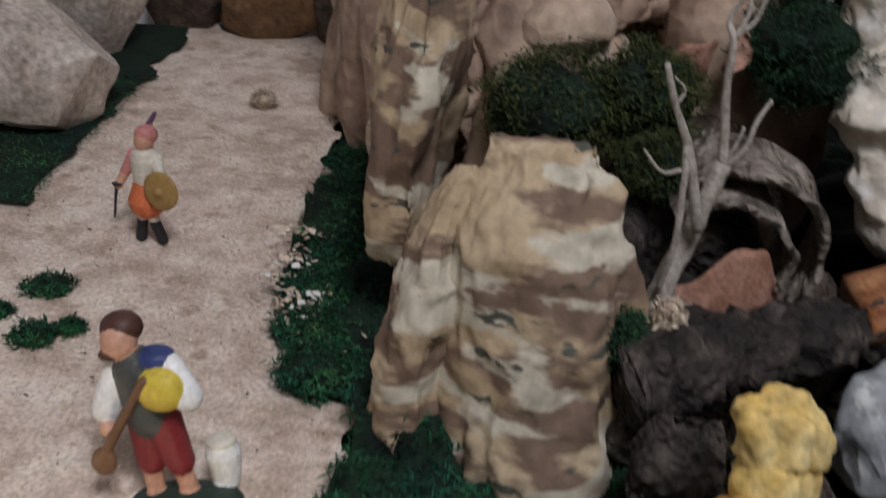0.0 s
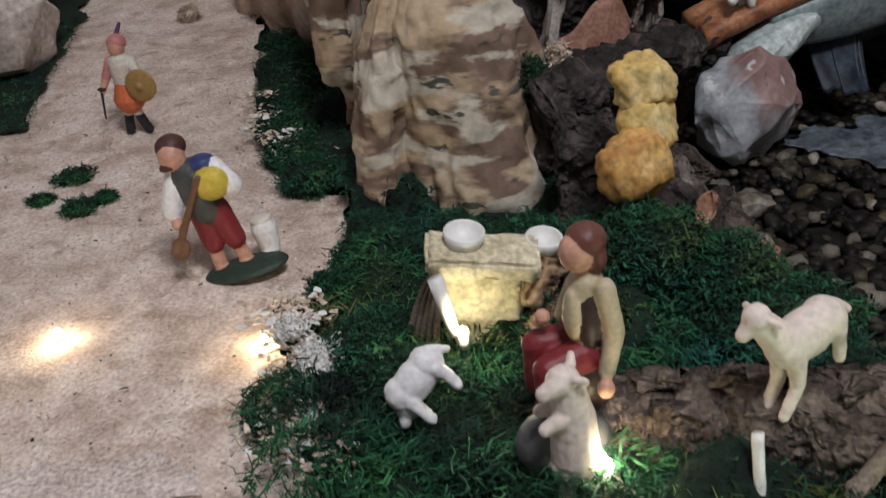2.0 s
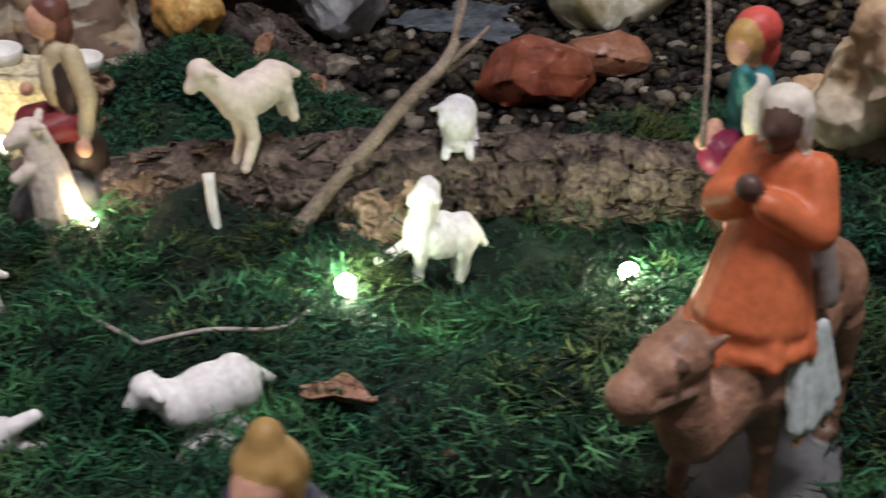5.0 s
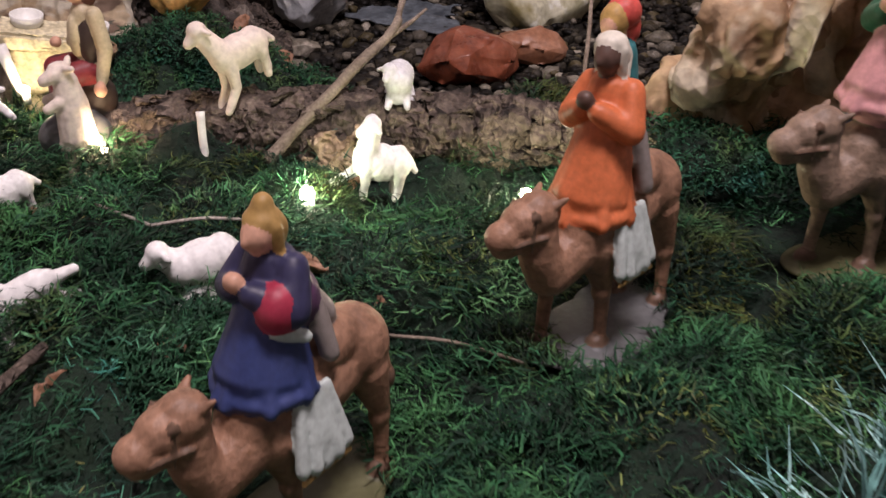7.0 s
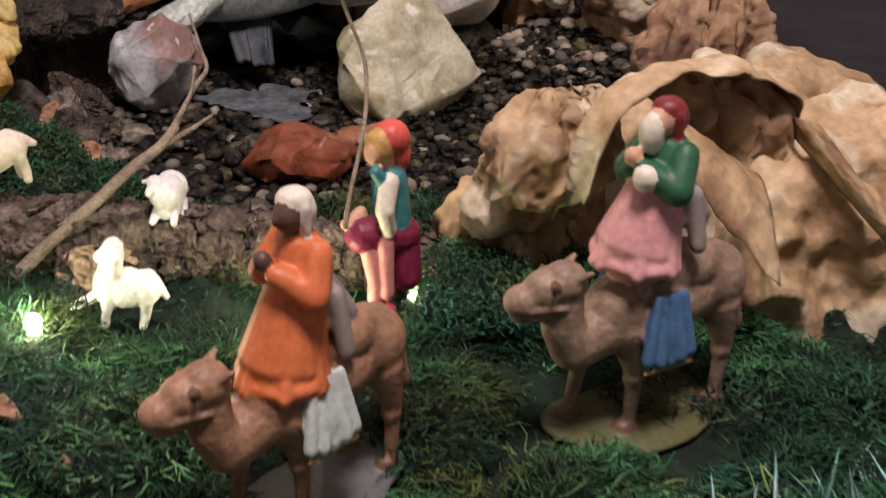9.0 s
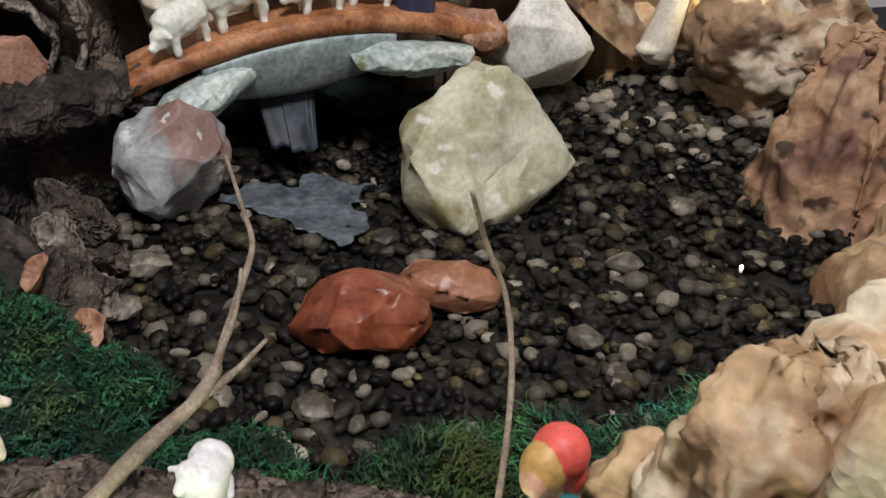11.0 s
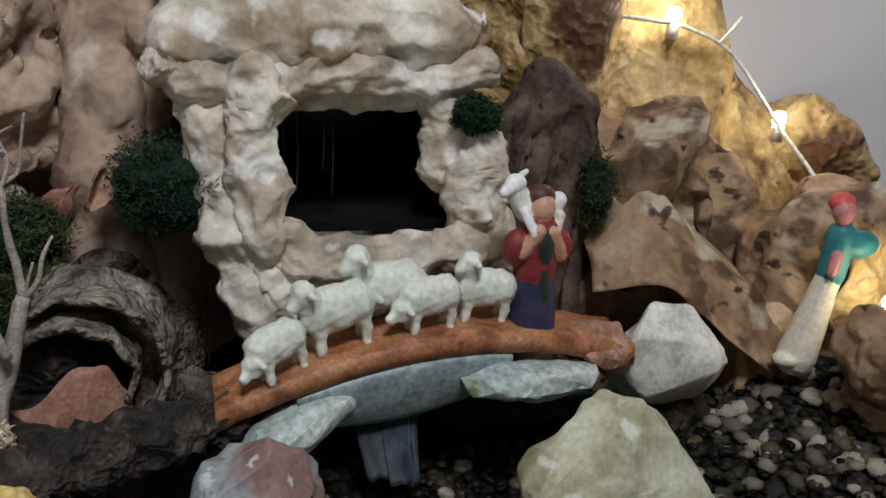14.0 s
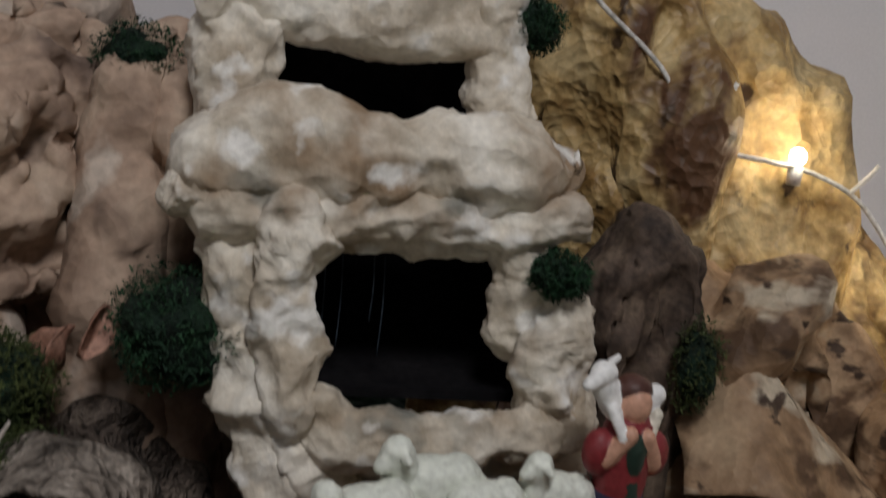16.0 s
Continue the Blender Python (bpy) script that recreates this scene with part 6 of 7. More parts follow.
figure("sheep", [("e", (-0.003, 0, 0.078), (0.0085, 0.0080, 0.0085), c), ("c", (-0.006, -0.003, 0.078), (-0.013, -0.004, 0.074), 0.0056, 0.0042, c), ("c", (0.002, 0.006, 0.083), (0.003, 0.010, 0.086), 0.0026, 0.0022, c), ("c", (0.000, -0.006, 0.083), (0.004, -0.010, 0.084), 0.0026, 0.0022, c),
                 ("c", (0.000, 0, 0.074), (0.004, 0, 0.058), 0.0082, 0.0105, c), ("c", (0.004, 0, 0.058), (0.008, 0, 0.034), 0.0110, 0.0128, c), ("e", (0.010, 0, 0.028), (0.0150, 0.0115, 0.0115), c),
                 ("c", (0.004, -0.004, 0.024), (0.004, -0.005, 0.010), 0.0058, 0.0036, c), ("c", (0.004, -0.005, 0.010), (0.004, -0.005, 0.000), 0.0034, 0.0030, c), ("c", (0.014, 0.004, 0.024), (0.016, 0.006, 0.010), 0.0060, 0.0036, c), ("c", (0.016, 0.006, 0.010), (0.015, 0.006, -0.002), 0.0034, 0.0030, c),
                 ("c", (-0.002, -0.005, 0.060), (-0.011, -0.006, 0.055), 0.0050, 0.0036, c), ("c", (-0.002, 0.005, 0.060), (-0.011, 0.005, 0.058), 0.0050, 0.0036, c), ("c", (0.022, 0, 0.026), (0.027, 0, 0.018), 0.003, 0.002, c)],
       at(0.027, 0.196, 0.022, 0, 8, 4, 0.98), "cream plaster sheep rearing up against the shepherd", "sheep figurine", SHEEP, 0.0010, 0.00035, 260, 3)
FLOCK = "sheep on the bridge"
for k, (u, v, dz, rz, s, kind) in enumerate(((0.150, 0.22, 0, 206, 1.22, 0), (0.285, 0.42, 0, 186, 1.50, 1), (0.400, 0.66, 0, 178, 1.58, 2), (0.485, 0.36, 0, 192, 1.28, 0), (0.620, 0.48, 0, 180, 1.30, 2))):
    x, y = deck_xy(u, v)
    slope = math.degrees(math.atan2(deck_z(u + 0.05) - deck_z(u - 0.05), 0.0335))
    hd = ((0.022, 0.003, 0.015), (0.017, 0.006, 0.033), (0.015, 0.006, 0.037))[kind]
    figure("sheep", sheep_solids("jade", hd, fat=1.15), pose(x, y, deck_z(u) - 0.002) @ pose(0, 0, 0, 0, -slope, 0) @ at(0, 0, 0, 0, 0, rz, s), "greenish white plaster sheep walking over the bridge", "sheep figurine", FLOCK, 0.0010, 0.0009, 150)


# ---- kings on camels ----
def camel_solids(coat, robe, cape, hat, face, bag, base, tall=0.85, hem=0.0, more=()):
    """A stocky camel that looks along +x with its rider, feet on z = 0. tall: the rider's height against its width; hem: lift of the rider; more: further solids of the rider."""
    c = coat
    s = [("e", (-0.004, 0, 0.068), (0.038, 0.0180, 0.0170), c), ("e", (-0.033, 0, 0.072), (0.020, 0.0178, 0.0200), c), ("e", (-0.014, 0, 0.083), (0.024, 0.0150, 0.0130), c), ("e", (0.022, 0, 0.066), (0.0205, 0.0172, 0.0205), c),
         ("c", (0.030, 0, 0.062), (0.049, 0, 0.054), 0.0150, 0.0120, c), ("c", (0.049, 0, 0.054), (0.056, -0.001, 0.066), 0.0118, 0.0104, c), ("c", (0.056, -0.001, 0.066), (0.056, -0.002, 0.084), 0.0102, 0.0090, c),
         ("c", (-0.052, 0, 0.072), (-0.057, 0.002, 0.046), 0.0036, 0.0024, c), ("e", (-0.0575, 0.002, 0.042), (0.0035, 0.0035, 0.0070), "hoof")]
    # the head, turned a little to its right
    ca, sa = 0.78 * math.cos(radians(-14)), 0.78 * math.sin(radians(-14))

    def hd(x, y, z):
        return 0.057 + x * ca - y * sa * 1.25, -0.002 + x * sa + y * ca * 1.25, z - 0.006

    s += [("e", hd(0, 0, 0.0945), (0.0112, 0.0104, 0.0104), c, (0, 8, -14)), ("e", hd(0.012, 0, 0.0920), (0.0104, 0.0094, 0.0094), c, (0, 14, -14)), ("e", hd(0.0250, 0, 0.0870), (0.0090, 0.0084, 0.0078), c, (0, 12, -14)), ("e", hd(0.022, 0, 0.0802), (0.0080, 0.0064, 0.0042), c, (0, 4, -14)),
          ("c", hd(0.002, 0, 0.083), hd(0.018, 0, 0.0800), 0.0070, 0.0044, c)]
    for sy in (-1, 1):
        s += [("c", hd(-0.006, sy * 0.0080, 0.1000), hd(-0.011, sy * 0.0100, 0.1025), 0.0024, 0.0016, c), ("e", hd(0.0095, sy * 0.0088, 0.0968), (0.0026, 0.0020, 0.0020), "hoof"),
              ("c", hd(0.024, sy * 0.0082, 0.0845), hd(0.002, sy * 0.0098, 0.0855), 0.0011, 0.0011, "hoof"), ("c", hd(0.012, sy * 0.0090, 0.0800), hd(0.010, sy * 0.0088, 0.1000), 0.0010, 0.0010, "hoof")]
    for x0, x1, x2, sy in ((0.026, 0.034, 0.037, -1), (0.024, 0.018, 0.018, 1), (-0.034, -0.029, -0.033, -1), (-0.035, -0.040, -0.039, 1)):
        s += [("c", (x0, sy * 0.0078, 0.062), (x1, sy * 0.0112, 0.037), 0.0108, 0.0050, c), ("e", (x1 + 0.001, sy * 0.0112, 0.035), (0.0054, 0.0052, 0.0066), c), ("c", (x1, sy * 0.0112, 0.035), (x2, sy * 0.0118, 0.009), 0.0043, 0.0034, c), ("e", (x2 + 0.002, sy * 0.0118, 0.0064), (0.0064, 0.0052, 0.0040), "hoof")]
    s += [("e", (0.004, 0.002, 0.0012), (0.046, 0.030, 0.0048), base), ("e", (-0.026, -0.004, 0.0008), (0.030, 0.026, 0.0048), base), ("e", (0.028, -0.008, 0.0008), (0.026, 0.020, 0.0044), base)]
    # bundle hanging in folds over both flanks, under the robe's hem
    for sy in (-1, 1):
        s.append(("e", (0.010, sy * 0.0195, 0.062), (0.0120, 0.0052, 0.0140), bag, (sy * 14, 0, 0)))
        for k in range(5):
            x = 0.010 + 0.0054 * (k - 2)
            s.append(("c", (0.009 + 0.0040 * (k - 2), sy * 0.0185, 0.080), (x - 0.0012 * (2 - k), sy * (0.0236 + 0.0012 * (k % 2)), 0.0480 + 0.0014 * abs(k - 2)), 0.0022, 0.0034, bag))
        s.append(("c", (-0.0045, sy * 0.0245, 0.0450), (0.0245, sy * 0.0245, 0.0450), 0.0013, 0.0013, "gold"))
    # robe, sleeves and head
    r = [("c", (0.010, 0, 0.083), (0.004, 0, 0.118), 0.0205, 0.0125, robe), ("e", (0.012, 0, 0.0755), (0.0200, 0.0225, 0.0085), robe), ("c", (0.003, 0, 0.118), (0.001, 0, 0.136), 0.0130, 0.0112, cape), ("e", (0.000, 0, 0.128), (0.0125, 0.0160, 0.0160), cape),
         ("c", (-0.008, 0, 0.118), (-0.022, 0, 0.094), 0.0080, 0.0085, "cloak"), ("c", (-0.010, 0.010, 0.112), (-0.012, 0.016, 0.084), 0.0050, 0.0042, "cloak")]
    for k in range(9):
        th = 2 * math.pi * (k + 0.3 * (k % 3)) / 9
        r.append(("c", (0.012 + 0.0188 * math.cos(th), 0.0208 * math.sin(th), 0.0735), (0.004 + 0.0092 * math.cos(th), 0.0092 * math.sin(th), 0.112), 0.0034, 0.0022, robe))
    for sy in (-1, 1):
        r += [("c", (0.000, sy * 0.0110, 0.138), (0.007, sy * 0.0165, 0.121), 0.0066, 0.0072, cape), ("c", (0.007, sy * 0.0165, 0.121), (0.0165, sy * 0.0050, 0.130), 0.0070, 0.0054, cape)]
    r += [("e", (0.0195, -0.0010, 0.1365), (0.0040, 0.0046, 0.0046), face), ("c", (0.003, 0, 0.142), (0.005, 0, 0.149), 0.0046, 0.0046, face), ("e", (0.0075, 0.001, 0.1550), (0.0064, 0.0060, 0.0080), face),
          ("e", (0.0140, 0.001, 0.1540), (0.0016, 0.0016, 0.0026), face), ("e", (0.0030, 0, 0.1615), (0.0080, 0.0076, 0.0056), hat), ("e", (-0.0010, 0, 0.1555), (0.0056, 0.0078, 0.0090), hat), ("c", (0.003, -0.0068, 0.159), (0.002, -0.0068, 0.147), 0.0026, 0.0022, hat), ("c", (0.003, 0.0068, 0.159), (0.002, 0.0068, 0.147), 0.0026, 0.0022, hat)]
    r += list(more)

    def up(z):
        return 0.0735 + hem + (z - 0.0735) * tall

    for q in r:
        if q[0] == "c":
            s.append(("c", (q[1][0] + 0.007, q[1][1], up(q[1][2])), (q[2][0] + 0.007, q[2][1], up(q[2][2])), *q[3:]))
        else:
            s.append(("e", (q[1][0] + 0.007, q[1][1], up(q[1][2])), (q[2][0], q[2][1], q[2][2] * (tall + 1) / 2), *q[3:]))
    return s


KINGS = "three kings on camels"
figure("camel_rider", camel_solids("camel", "orange", "orange", "ivory", "darkskin", "bag", "rockbase", 0.93, 0.003), at(0.303, -0.062, 0.008, 0, 0, 209, 1.02), "painted king in an orange robe riding a brown camel", "camel figurine", KINGS, 0.0011, 0.00010, 300, 5)
s2 = camel_solids("camelgrey", "pinkrobe", "green", "red", "skin", "bagblue", "mossbase", 0.82, 0.020,
                  [("e", (0.0125, 0.001, 0.1490), (0.0056, 0.0060, 0.0105), "ivory"), ("e", (0.019, 0.008, 0.127), (0.0058, 0.0058, 0.0070), "ivory")])
figure("camel_rider", s2, at(0.490, -0.047, 0.012, 0, 0, 192, 1.09), "painted king in pink and green riding a grey-brown camel", "camel figurine", KINGS, 0.0011, 0.00010, 300, 5)
s3 = camel_solids("camel", "blue", "darkblue", "gold", "skin", "bag", "mossbase", 0.80, 0.008,
                  [("e", (0.010, 0.012, 0.122), (0.010, 0.009, 0.012), "crimson"), ("e", (-0.004, 0.0, 0.116), (0.014, 0.016, 0.016), "purple"), ("c", (0.014, 0.014, 0.112), (0.004, 0.019, 0.106), 0.003, 0.003, "bag"), ("c", (0.003, 0, 0.163), (0.002, 0, 0.169), 0.0062, 0.0045, "gold")])
figure("camel_rider", s3, at(0.124, -0.145, 0.000, 0, 0, 216, 0.96), "painted king in a dark blue cloak riding a brown camel", "camel figurine", KINGS, 0.0011, 0.00010, 300, 5)

# ---- people of plaster: each one mesh ----
FOLK = "painted plaster figurines"
figure("farmer_figurine", [("e", (0.012, 0, 0.004), (0.034, 0.020, 0.0065), "darkgreen"), ("c", (-0.006, 0, 0.010), (-0.005, 0, 0.034), 0.0052, 0.0058, "skin"), ("c", (0.014, 0.002, 0.010), (0.011, 0, 0.034), 0.0052, 0.0058, "skin"),
                           ("c", (-0.005, 0, 0.030), (-0.004, 0, 0.056), 0.0085, 0.0105, "red"), ("c", (0.012, 0, 0.030), (0.006, 0, 0.056), 0.0085, 0.0105, "red"), ("c", (0.001, 0, 0.058), (-0.003, 0, 0.086), 0.0135, 0.0130, "vest"),
                           ("e", (0.008, 0.001, 0.092), (0.0115, 0.010, 0.0068), "blue"), ("e", (0.014, -0.009, 0.078), (0.0135, 0.0085, 0.0125), "yellow"), ("c", (-0.014, 0, 0.088), (-0.023, -0.005, 0.064), 0.0075, 0.0085, "white"),
                           ("c", (0.017, 0, 0.088), (0.026, -0.004, 0.072), 0.0070, 0.0085, "white"), ("e", (-0.021, -0.011, 0.055), (0.0048, 0.0048, 0.0048), "skin"), ("c", (0.008, -0.015, 0.086), (-0.021, -0.016, 0.044), 0.0026, 0.0030, "wood"),
                           ("e", (-0.024, -0.016, 0.037), (0.0075, 0.0035, 0.0095), "wood", (0, 25, 0)), ("c", (-0.005, 0, 0.092), (-0.008, 0, 0.098), 0.005, 0.005, "skin"), ("e", (-0.009, -0.003, 0.103), (0.0098, 0.0098, 0.0112), "skin"),
                           ("e", (-0.009, 0.002, 0.109), (0.0115, 0.0112, 0.0095), "hair"), ("e", (-0.013, -0.009, 0.0975), (0.006, 0.0035, 0.0035), "hair"), ("c", (0.030, 0.016, 0.010), (0.030, 0.016, 0.026), 0.008, 0.0105, "white"),
                           ("e", (0.030, 0.016, 0.034), (0.009, 0.009, 0.003), "ivory")],
       at(-0.156, 0.506, 0.004, -4, -10, -8), "painted farmer figurine with red trousers, shovel and white bucket", "figurine", FOLK, 0.0010, 0.00022, 240)
figure("soldier_figurine", [("c", (-0.008, 0, 0.006), (-0.006, 0, 0.024), 0.0052, 0.0048, "black"), ("c", (0.011, 0.004, 0.006), (0.006, 0, 0.024), 0.0052, 0.0048, "black"),
                            ("c", (-0.006, 0, 0.024), (-0.004, 0, 0.044), 0.0048, 0.006, "ivory"), ("c", (0.006, 0, 0.024), (0.003, 0, 0.044), 0.0048, 0.006, "ivory"), ("c", (0, 0, 0.042), (0, 0, 0.058), 0.0165, 0.0115, "orange"),
                            ("c", (0, 0, 0.062), (0, 0, 0.080), 0.0115, 0.0125, "ivory"), ("c", (-0.012, 0, 0.082), (-0.018, -0.004, 0.066), 0.0052, 0.0048, "rose"), ("c", (-0.018, -0.004, 0.066), (-0.022, -0.010, 0.054), 0.0044, 0.0036, "skin"),
                            ("c", (0.012, 0, 0.082), (0.018, -0.006, 0.070), 0.0052, 0.0048, "ivory"), ("e", (0.024, -0.013, 0.060), (0.0175, 0.004, 0.0175), "gold"), ("e", (0.024, -0.017, 0.060), (0.004, 0.003, 0.004), "gold"),
                            ("c", (-0.022, -0.012, 0.056), (-0.026, -0.012, 0.024), 0.0016, 0.0012, "black"), ("e", (-0.022, -0.012, 0.056), (0.005, 0.003, 0.002), "black"),
                            ("e", (0, -0.001, 0.096), (0.0085, 0.0085, 0.0098), "skin"), ("e", (0, 0.002, 0.101), (0.0100, 0.0100, 0.0085), "rose"), ("c", (0, 0.006, 0.108), (0.004, 0.010, 0.118), 0.0028, 0.002, "purple")],
       at(-0.277, 0.830, 0.004, 0, 0, -18, 0.98), "painted Roman soldier figurine with round golden shield", "figurine", FOLK, 0.0010, 0.00022, 240)
figure("shepherd_figurine", [("c", (-0.022, -0.020, 0.006), (-0.016, -0.032, -0.034), 0.020, 0.026, "rockbase"), ("c", (0.002, 0.004, 0.020), (0.002, 0.004, -0.03), 0.016, 0.020, "darkvest"), ("e", (-0.022, -0.020, 0.012), (0.030, 0.022, 0.022), "rockbase"), ("e", (0.002, 0.004, 0.034), (0.017, 0.016, 0.020), "darkvest"), ("c", (0.0, -0.004, 0.060), (-0.026, -0.010, 0.058), 0.0115, 0.0098, "red"),
                             ("c", (-0.002, 0.010, 0.062), (-0.026, 0.012, 0.062), 0.0120, 0.0100, "red"), ("c", (-0.026, -0.010, 0.057), (-0.029, -0.016, 0.036), 0.0094, 0.0074, "red"), ("c", (-0.026, 0.012, 0.060), (-0.028, 0.010, 0.036), 0.0095, 0.0080, "red"),
                             ("c", (-0.029, -0.016, 0.034), (-0.032, -0.022, 0.020), 0.0054, 0.0044, "skin"), ("e", (-0.034, -0.026, 0.016), (0.008, 0.007, 0.005), "black"), ("c", (0.004, 0, 0.066), (0.002, 0, 0.106), 0.0120, 0.0115, "beige"), ("e", (0.003, -0.007, 0.086), (0.0098, 0.0085, 0.022), "darkvest"),
                             ("e", (-0.008, -0.004, 0.090), (0.006, 0.008, 0.018), "beige"), ("c", (0.009, -0.012, 0.108), (0.013, -0.017, 0.080), 0.0068, 0.0062, "beige"), ("c", (0.013, -0.017, 0.080), (0.006, -0.021, 0.056), 0.0060, 0.0052, "beige"),
                             ("e", (0.003, -0.028, 0.050), (0.0055, 0.005, 0.0065), "skin"), ("c", (-0.002, 0.010, 0.102), (-0.010, 0.010, 0.082), 0.0056, 0.0050, "beige"), ("e", (-0.023, 0.008, 0.084), (0.005, 0.005, 0.005), "skin"),
                             ("c", (0.001, 0, 0.114), (0, 0, 0.120), 0.006, 0.006, "skin"), ("e", (-0.003, -0.001, 0.129), (0.0108, 0.0105, 0.0122), "skin"), ("e", (0.003, 0.001, 0.135), (0.0122, 0.0125, 0.0105), "redhair"), ("e", (0.007, 0.001, 0.124), (0.0080, 0.011, 0.012), "redhair")],
       at(0.053, 0.232, 0.039, 0, 0, 6, 0.82), "painted shepherd figurine in red trousers seated on bark", "figurine", FOLK, 0.0011, 0.00022, 240)
figure("angler_figurine", [("e", (0.006, 0.006, 0.020), (0.016, 0.015, 0.024), "darkvest"), ("c", (0.010, 0.0, 0.056), (-0.016, -0.004, 0.060), 0.0145, 0.0115, "magenta"), ("c", (0.012, 0.0, 0.050), (0.014, -0.006, 0.028), 0.0125, 0.010, "magenta"),
                           ("c", (-0.014, -0.006, 0.060), (-0.010, -0.014, 0.030), 0.0068, 0.0052, "rose"), ("c", (-0.004, -0.012, 0.058), (-0.004, -0.018, 0.024), 0.0060, 0.0046, "rose"), ("e", (-0.005, -0.021, 0.014), (0.006, 0.006, 0.0045), "crimson"),
                           ("c", (-0.010, -0.012, 0.030), (-0.012, -0.016, 0.016), 0.005, 0.0045, "rose"), ("c", (0.006, 0, 0.064), (0.003, 0, 0.094), 0.0125, 0.0115, "teal"), ("c", (-0.001, -0.010, 0.096), (-0.006, -0.016, 0.080), 0.0062, 0.0062, "ivory"),
                           ("c", (-0.006, -0.016, 0.080), (-0.002, -0.014, 0.066), 0.0058, 0.005, "ivory"), ("c", (-0.004, -0.008, 0.096), (-0.010, -0.010, 0.104), 0.005, 0.004, "teal"), ("c", (-0.014, 0.004, 0.072), (-0.026, -0.002, 0.068), 0.0045, 0.0038, "skin"),
                           ("c", (0.001, 0, 0.100), (0, 0, 0.108), 0.0055, 0.0055, "skin"), ("e", (-0.004, -0.001, 0.117), (0.0098, 0.0098, 0.0115), "blond"), ("e", (-0.009, -0.003, 0.114), (0.006, 0.007, 0.008), "skin"),
                           ("e", (0.004, 0.001, 0.121), (0.0118, 0.0118, 0.0115), "redcap"), ("e", (0.010, 0.002, 0.110), (0.007, 0.009, 0.012), "redcap")],
       at(0.376, 0.082, 0.022, 0, 0, 6, 0.96), "painted angler figurine with red cap seated on bark", "figurine", FOLK, 0.0010, 0.00022, 240)
twig("fishing_rod", [([(0.350, 0.074, 0.086), (0.355, 0.083, 0.104), (0.372, 0.115, 0.138), (0.378, 0.140, 0.168), (0.368, 0.146, 0.197), (0.355, 0.130, 0.226)], 0.0015, 0.0010)], "thin brown fishing rod held by the angler", TWIG)
figure("bridge_shepherd_figurine", [("c", (0, 0, 0.010), (0, 0, 0.050), 0.019, 0.0155, "darkblue"), ("c", (0.002, -0.008, 0.012), (0, -0.010, 0.055), 0.009, 0.007, "darkgreen"), ("c", (0, 0, 0.052), (0, 0, 0.084), 0.0165, 0.0150, "red"),
                                    ("e", (-0.018, -0.002, 0.072), (0.0105, 0.010, 0.015), "red"), ("e", (0.018, -0.002, 0.070), (0.0105, 0.010, 0.015), "red"), ("c", (-0.016, -0.008, 0.070), (-0.006, -0.014, 0.088), 0.0055, 0.0048, "skin"),
                                    ("c", (0.016, -0.008, 0.066), (0.006, -0.014, 0.086), 0.0055, 0.0048, "skin"), ("e", (0, -0.014, 0.074), (0.006, 0.004, 0.014), "darkgreen"), ("e", (0, -0.005, 0.103), (0.0098, 0.0095, 0.0115), "skin"), ("e", (0, 0.001, 0.111), (0.0118, 0.0115, 0.0088), "hair"),
                                    ("c", (-0.019, 0.003, 0.114), (-0.010, 0.003, 0.099), 0.0086, 0.0084, "white"), ("e", (-0.021, 0.001, 0.121), (0.0085, 0.0075, 0.0075), "white"), ("c", (-0.024, -0.001, 0.120), (-0.033, -0.005, 0.116), 0.0060, 0.0042, "white"), ("c", (-0.014, 0.006, 0.126), (-0.009, 0.008, 0.128), 0.0028, 0.0022, "white"), ("c", (0.010, 0.004, 0.098), (0.016, 0.002, 0.106), 0.0078, 0.0072, "white"), ("c", (-0.015, -0.006, 0.100), (-0.010, -0.014, 0.086), 0.0042, 0.0034, "white"), ("c", (0.016, -0.004, 0.096), (0.012, -0.008, 0.084), 0.004, 0.003, "ivory")],
       at(0.500, 0.672, 0.131, 0, 0, 8, 1.04), "painted shepherd figurine in a red cloak carrying a lamb", "figurine", FOLK, 0.0011, 0.00022, 240)
figure("woman_figurine", [("c", (-0.004, 0, 0.006), (0.016, 0, 0.080), 0.0185, 0.0115, "ivory"), ("e", (-0.014, -0.004, 0.006), (0.016, 0.012, 0.008), "ivory"), ("c", (0.018, 0, 0.084), (0.022, 0, 0.120), 0.0130, 0.0130, "teal"), ("e", (0.038, -0.004, 0.112), (0.020, 0.012, 0.013), "teal"),
                          ("c", (0.014, -0.010, 0.104), (0.008, -0.014, 0.090), 0.0050, 0.0045, "rose"), ("e", (0.018, -0.004, 0.142), (0.0100, 0.0098, 0.0112), "rose"), ("e", (0.019, 0.002, 0.149), (0.0118, 0.0115, 0.0095), "redcap")],
       at(0.772, 0.695, 0.080, 0, 0, 0, 1.0), "small painted woman figurine in teal with a red headscarf", "figurine", FOLK, 0.0011, 0.00022, 240)
paper("paper_rock", 0.785, 0.755, 0.0, 0.060, 0.042, 0.110, 48, KRAFT, "crumpled kraft paper ledge under the woman figurine", amp=0.20, power=0.6)

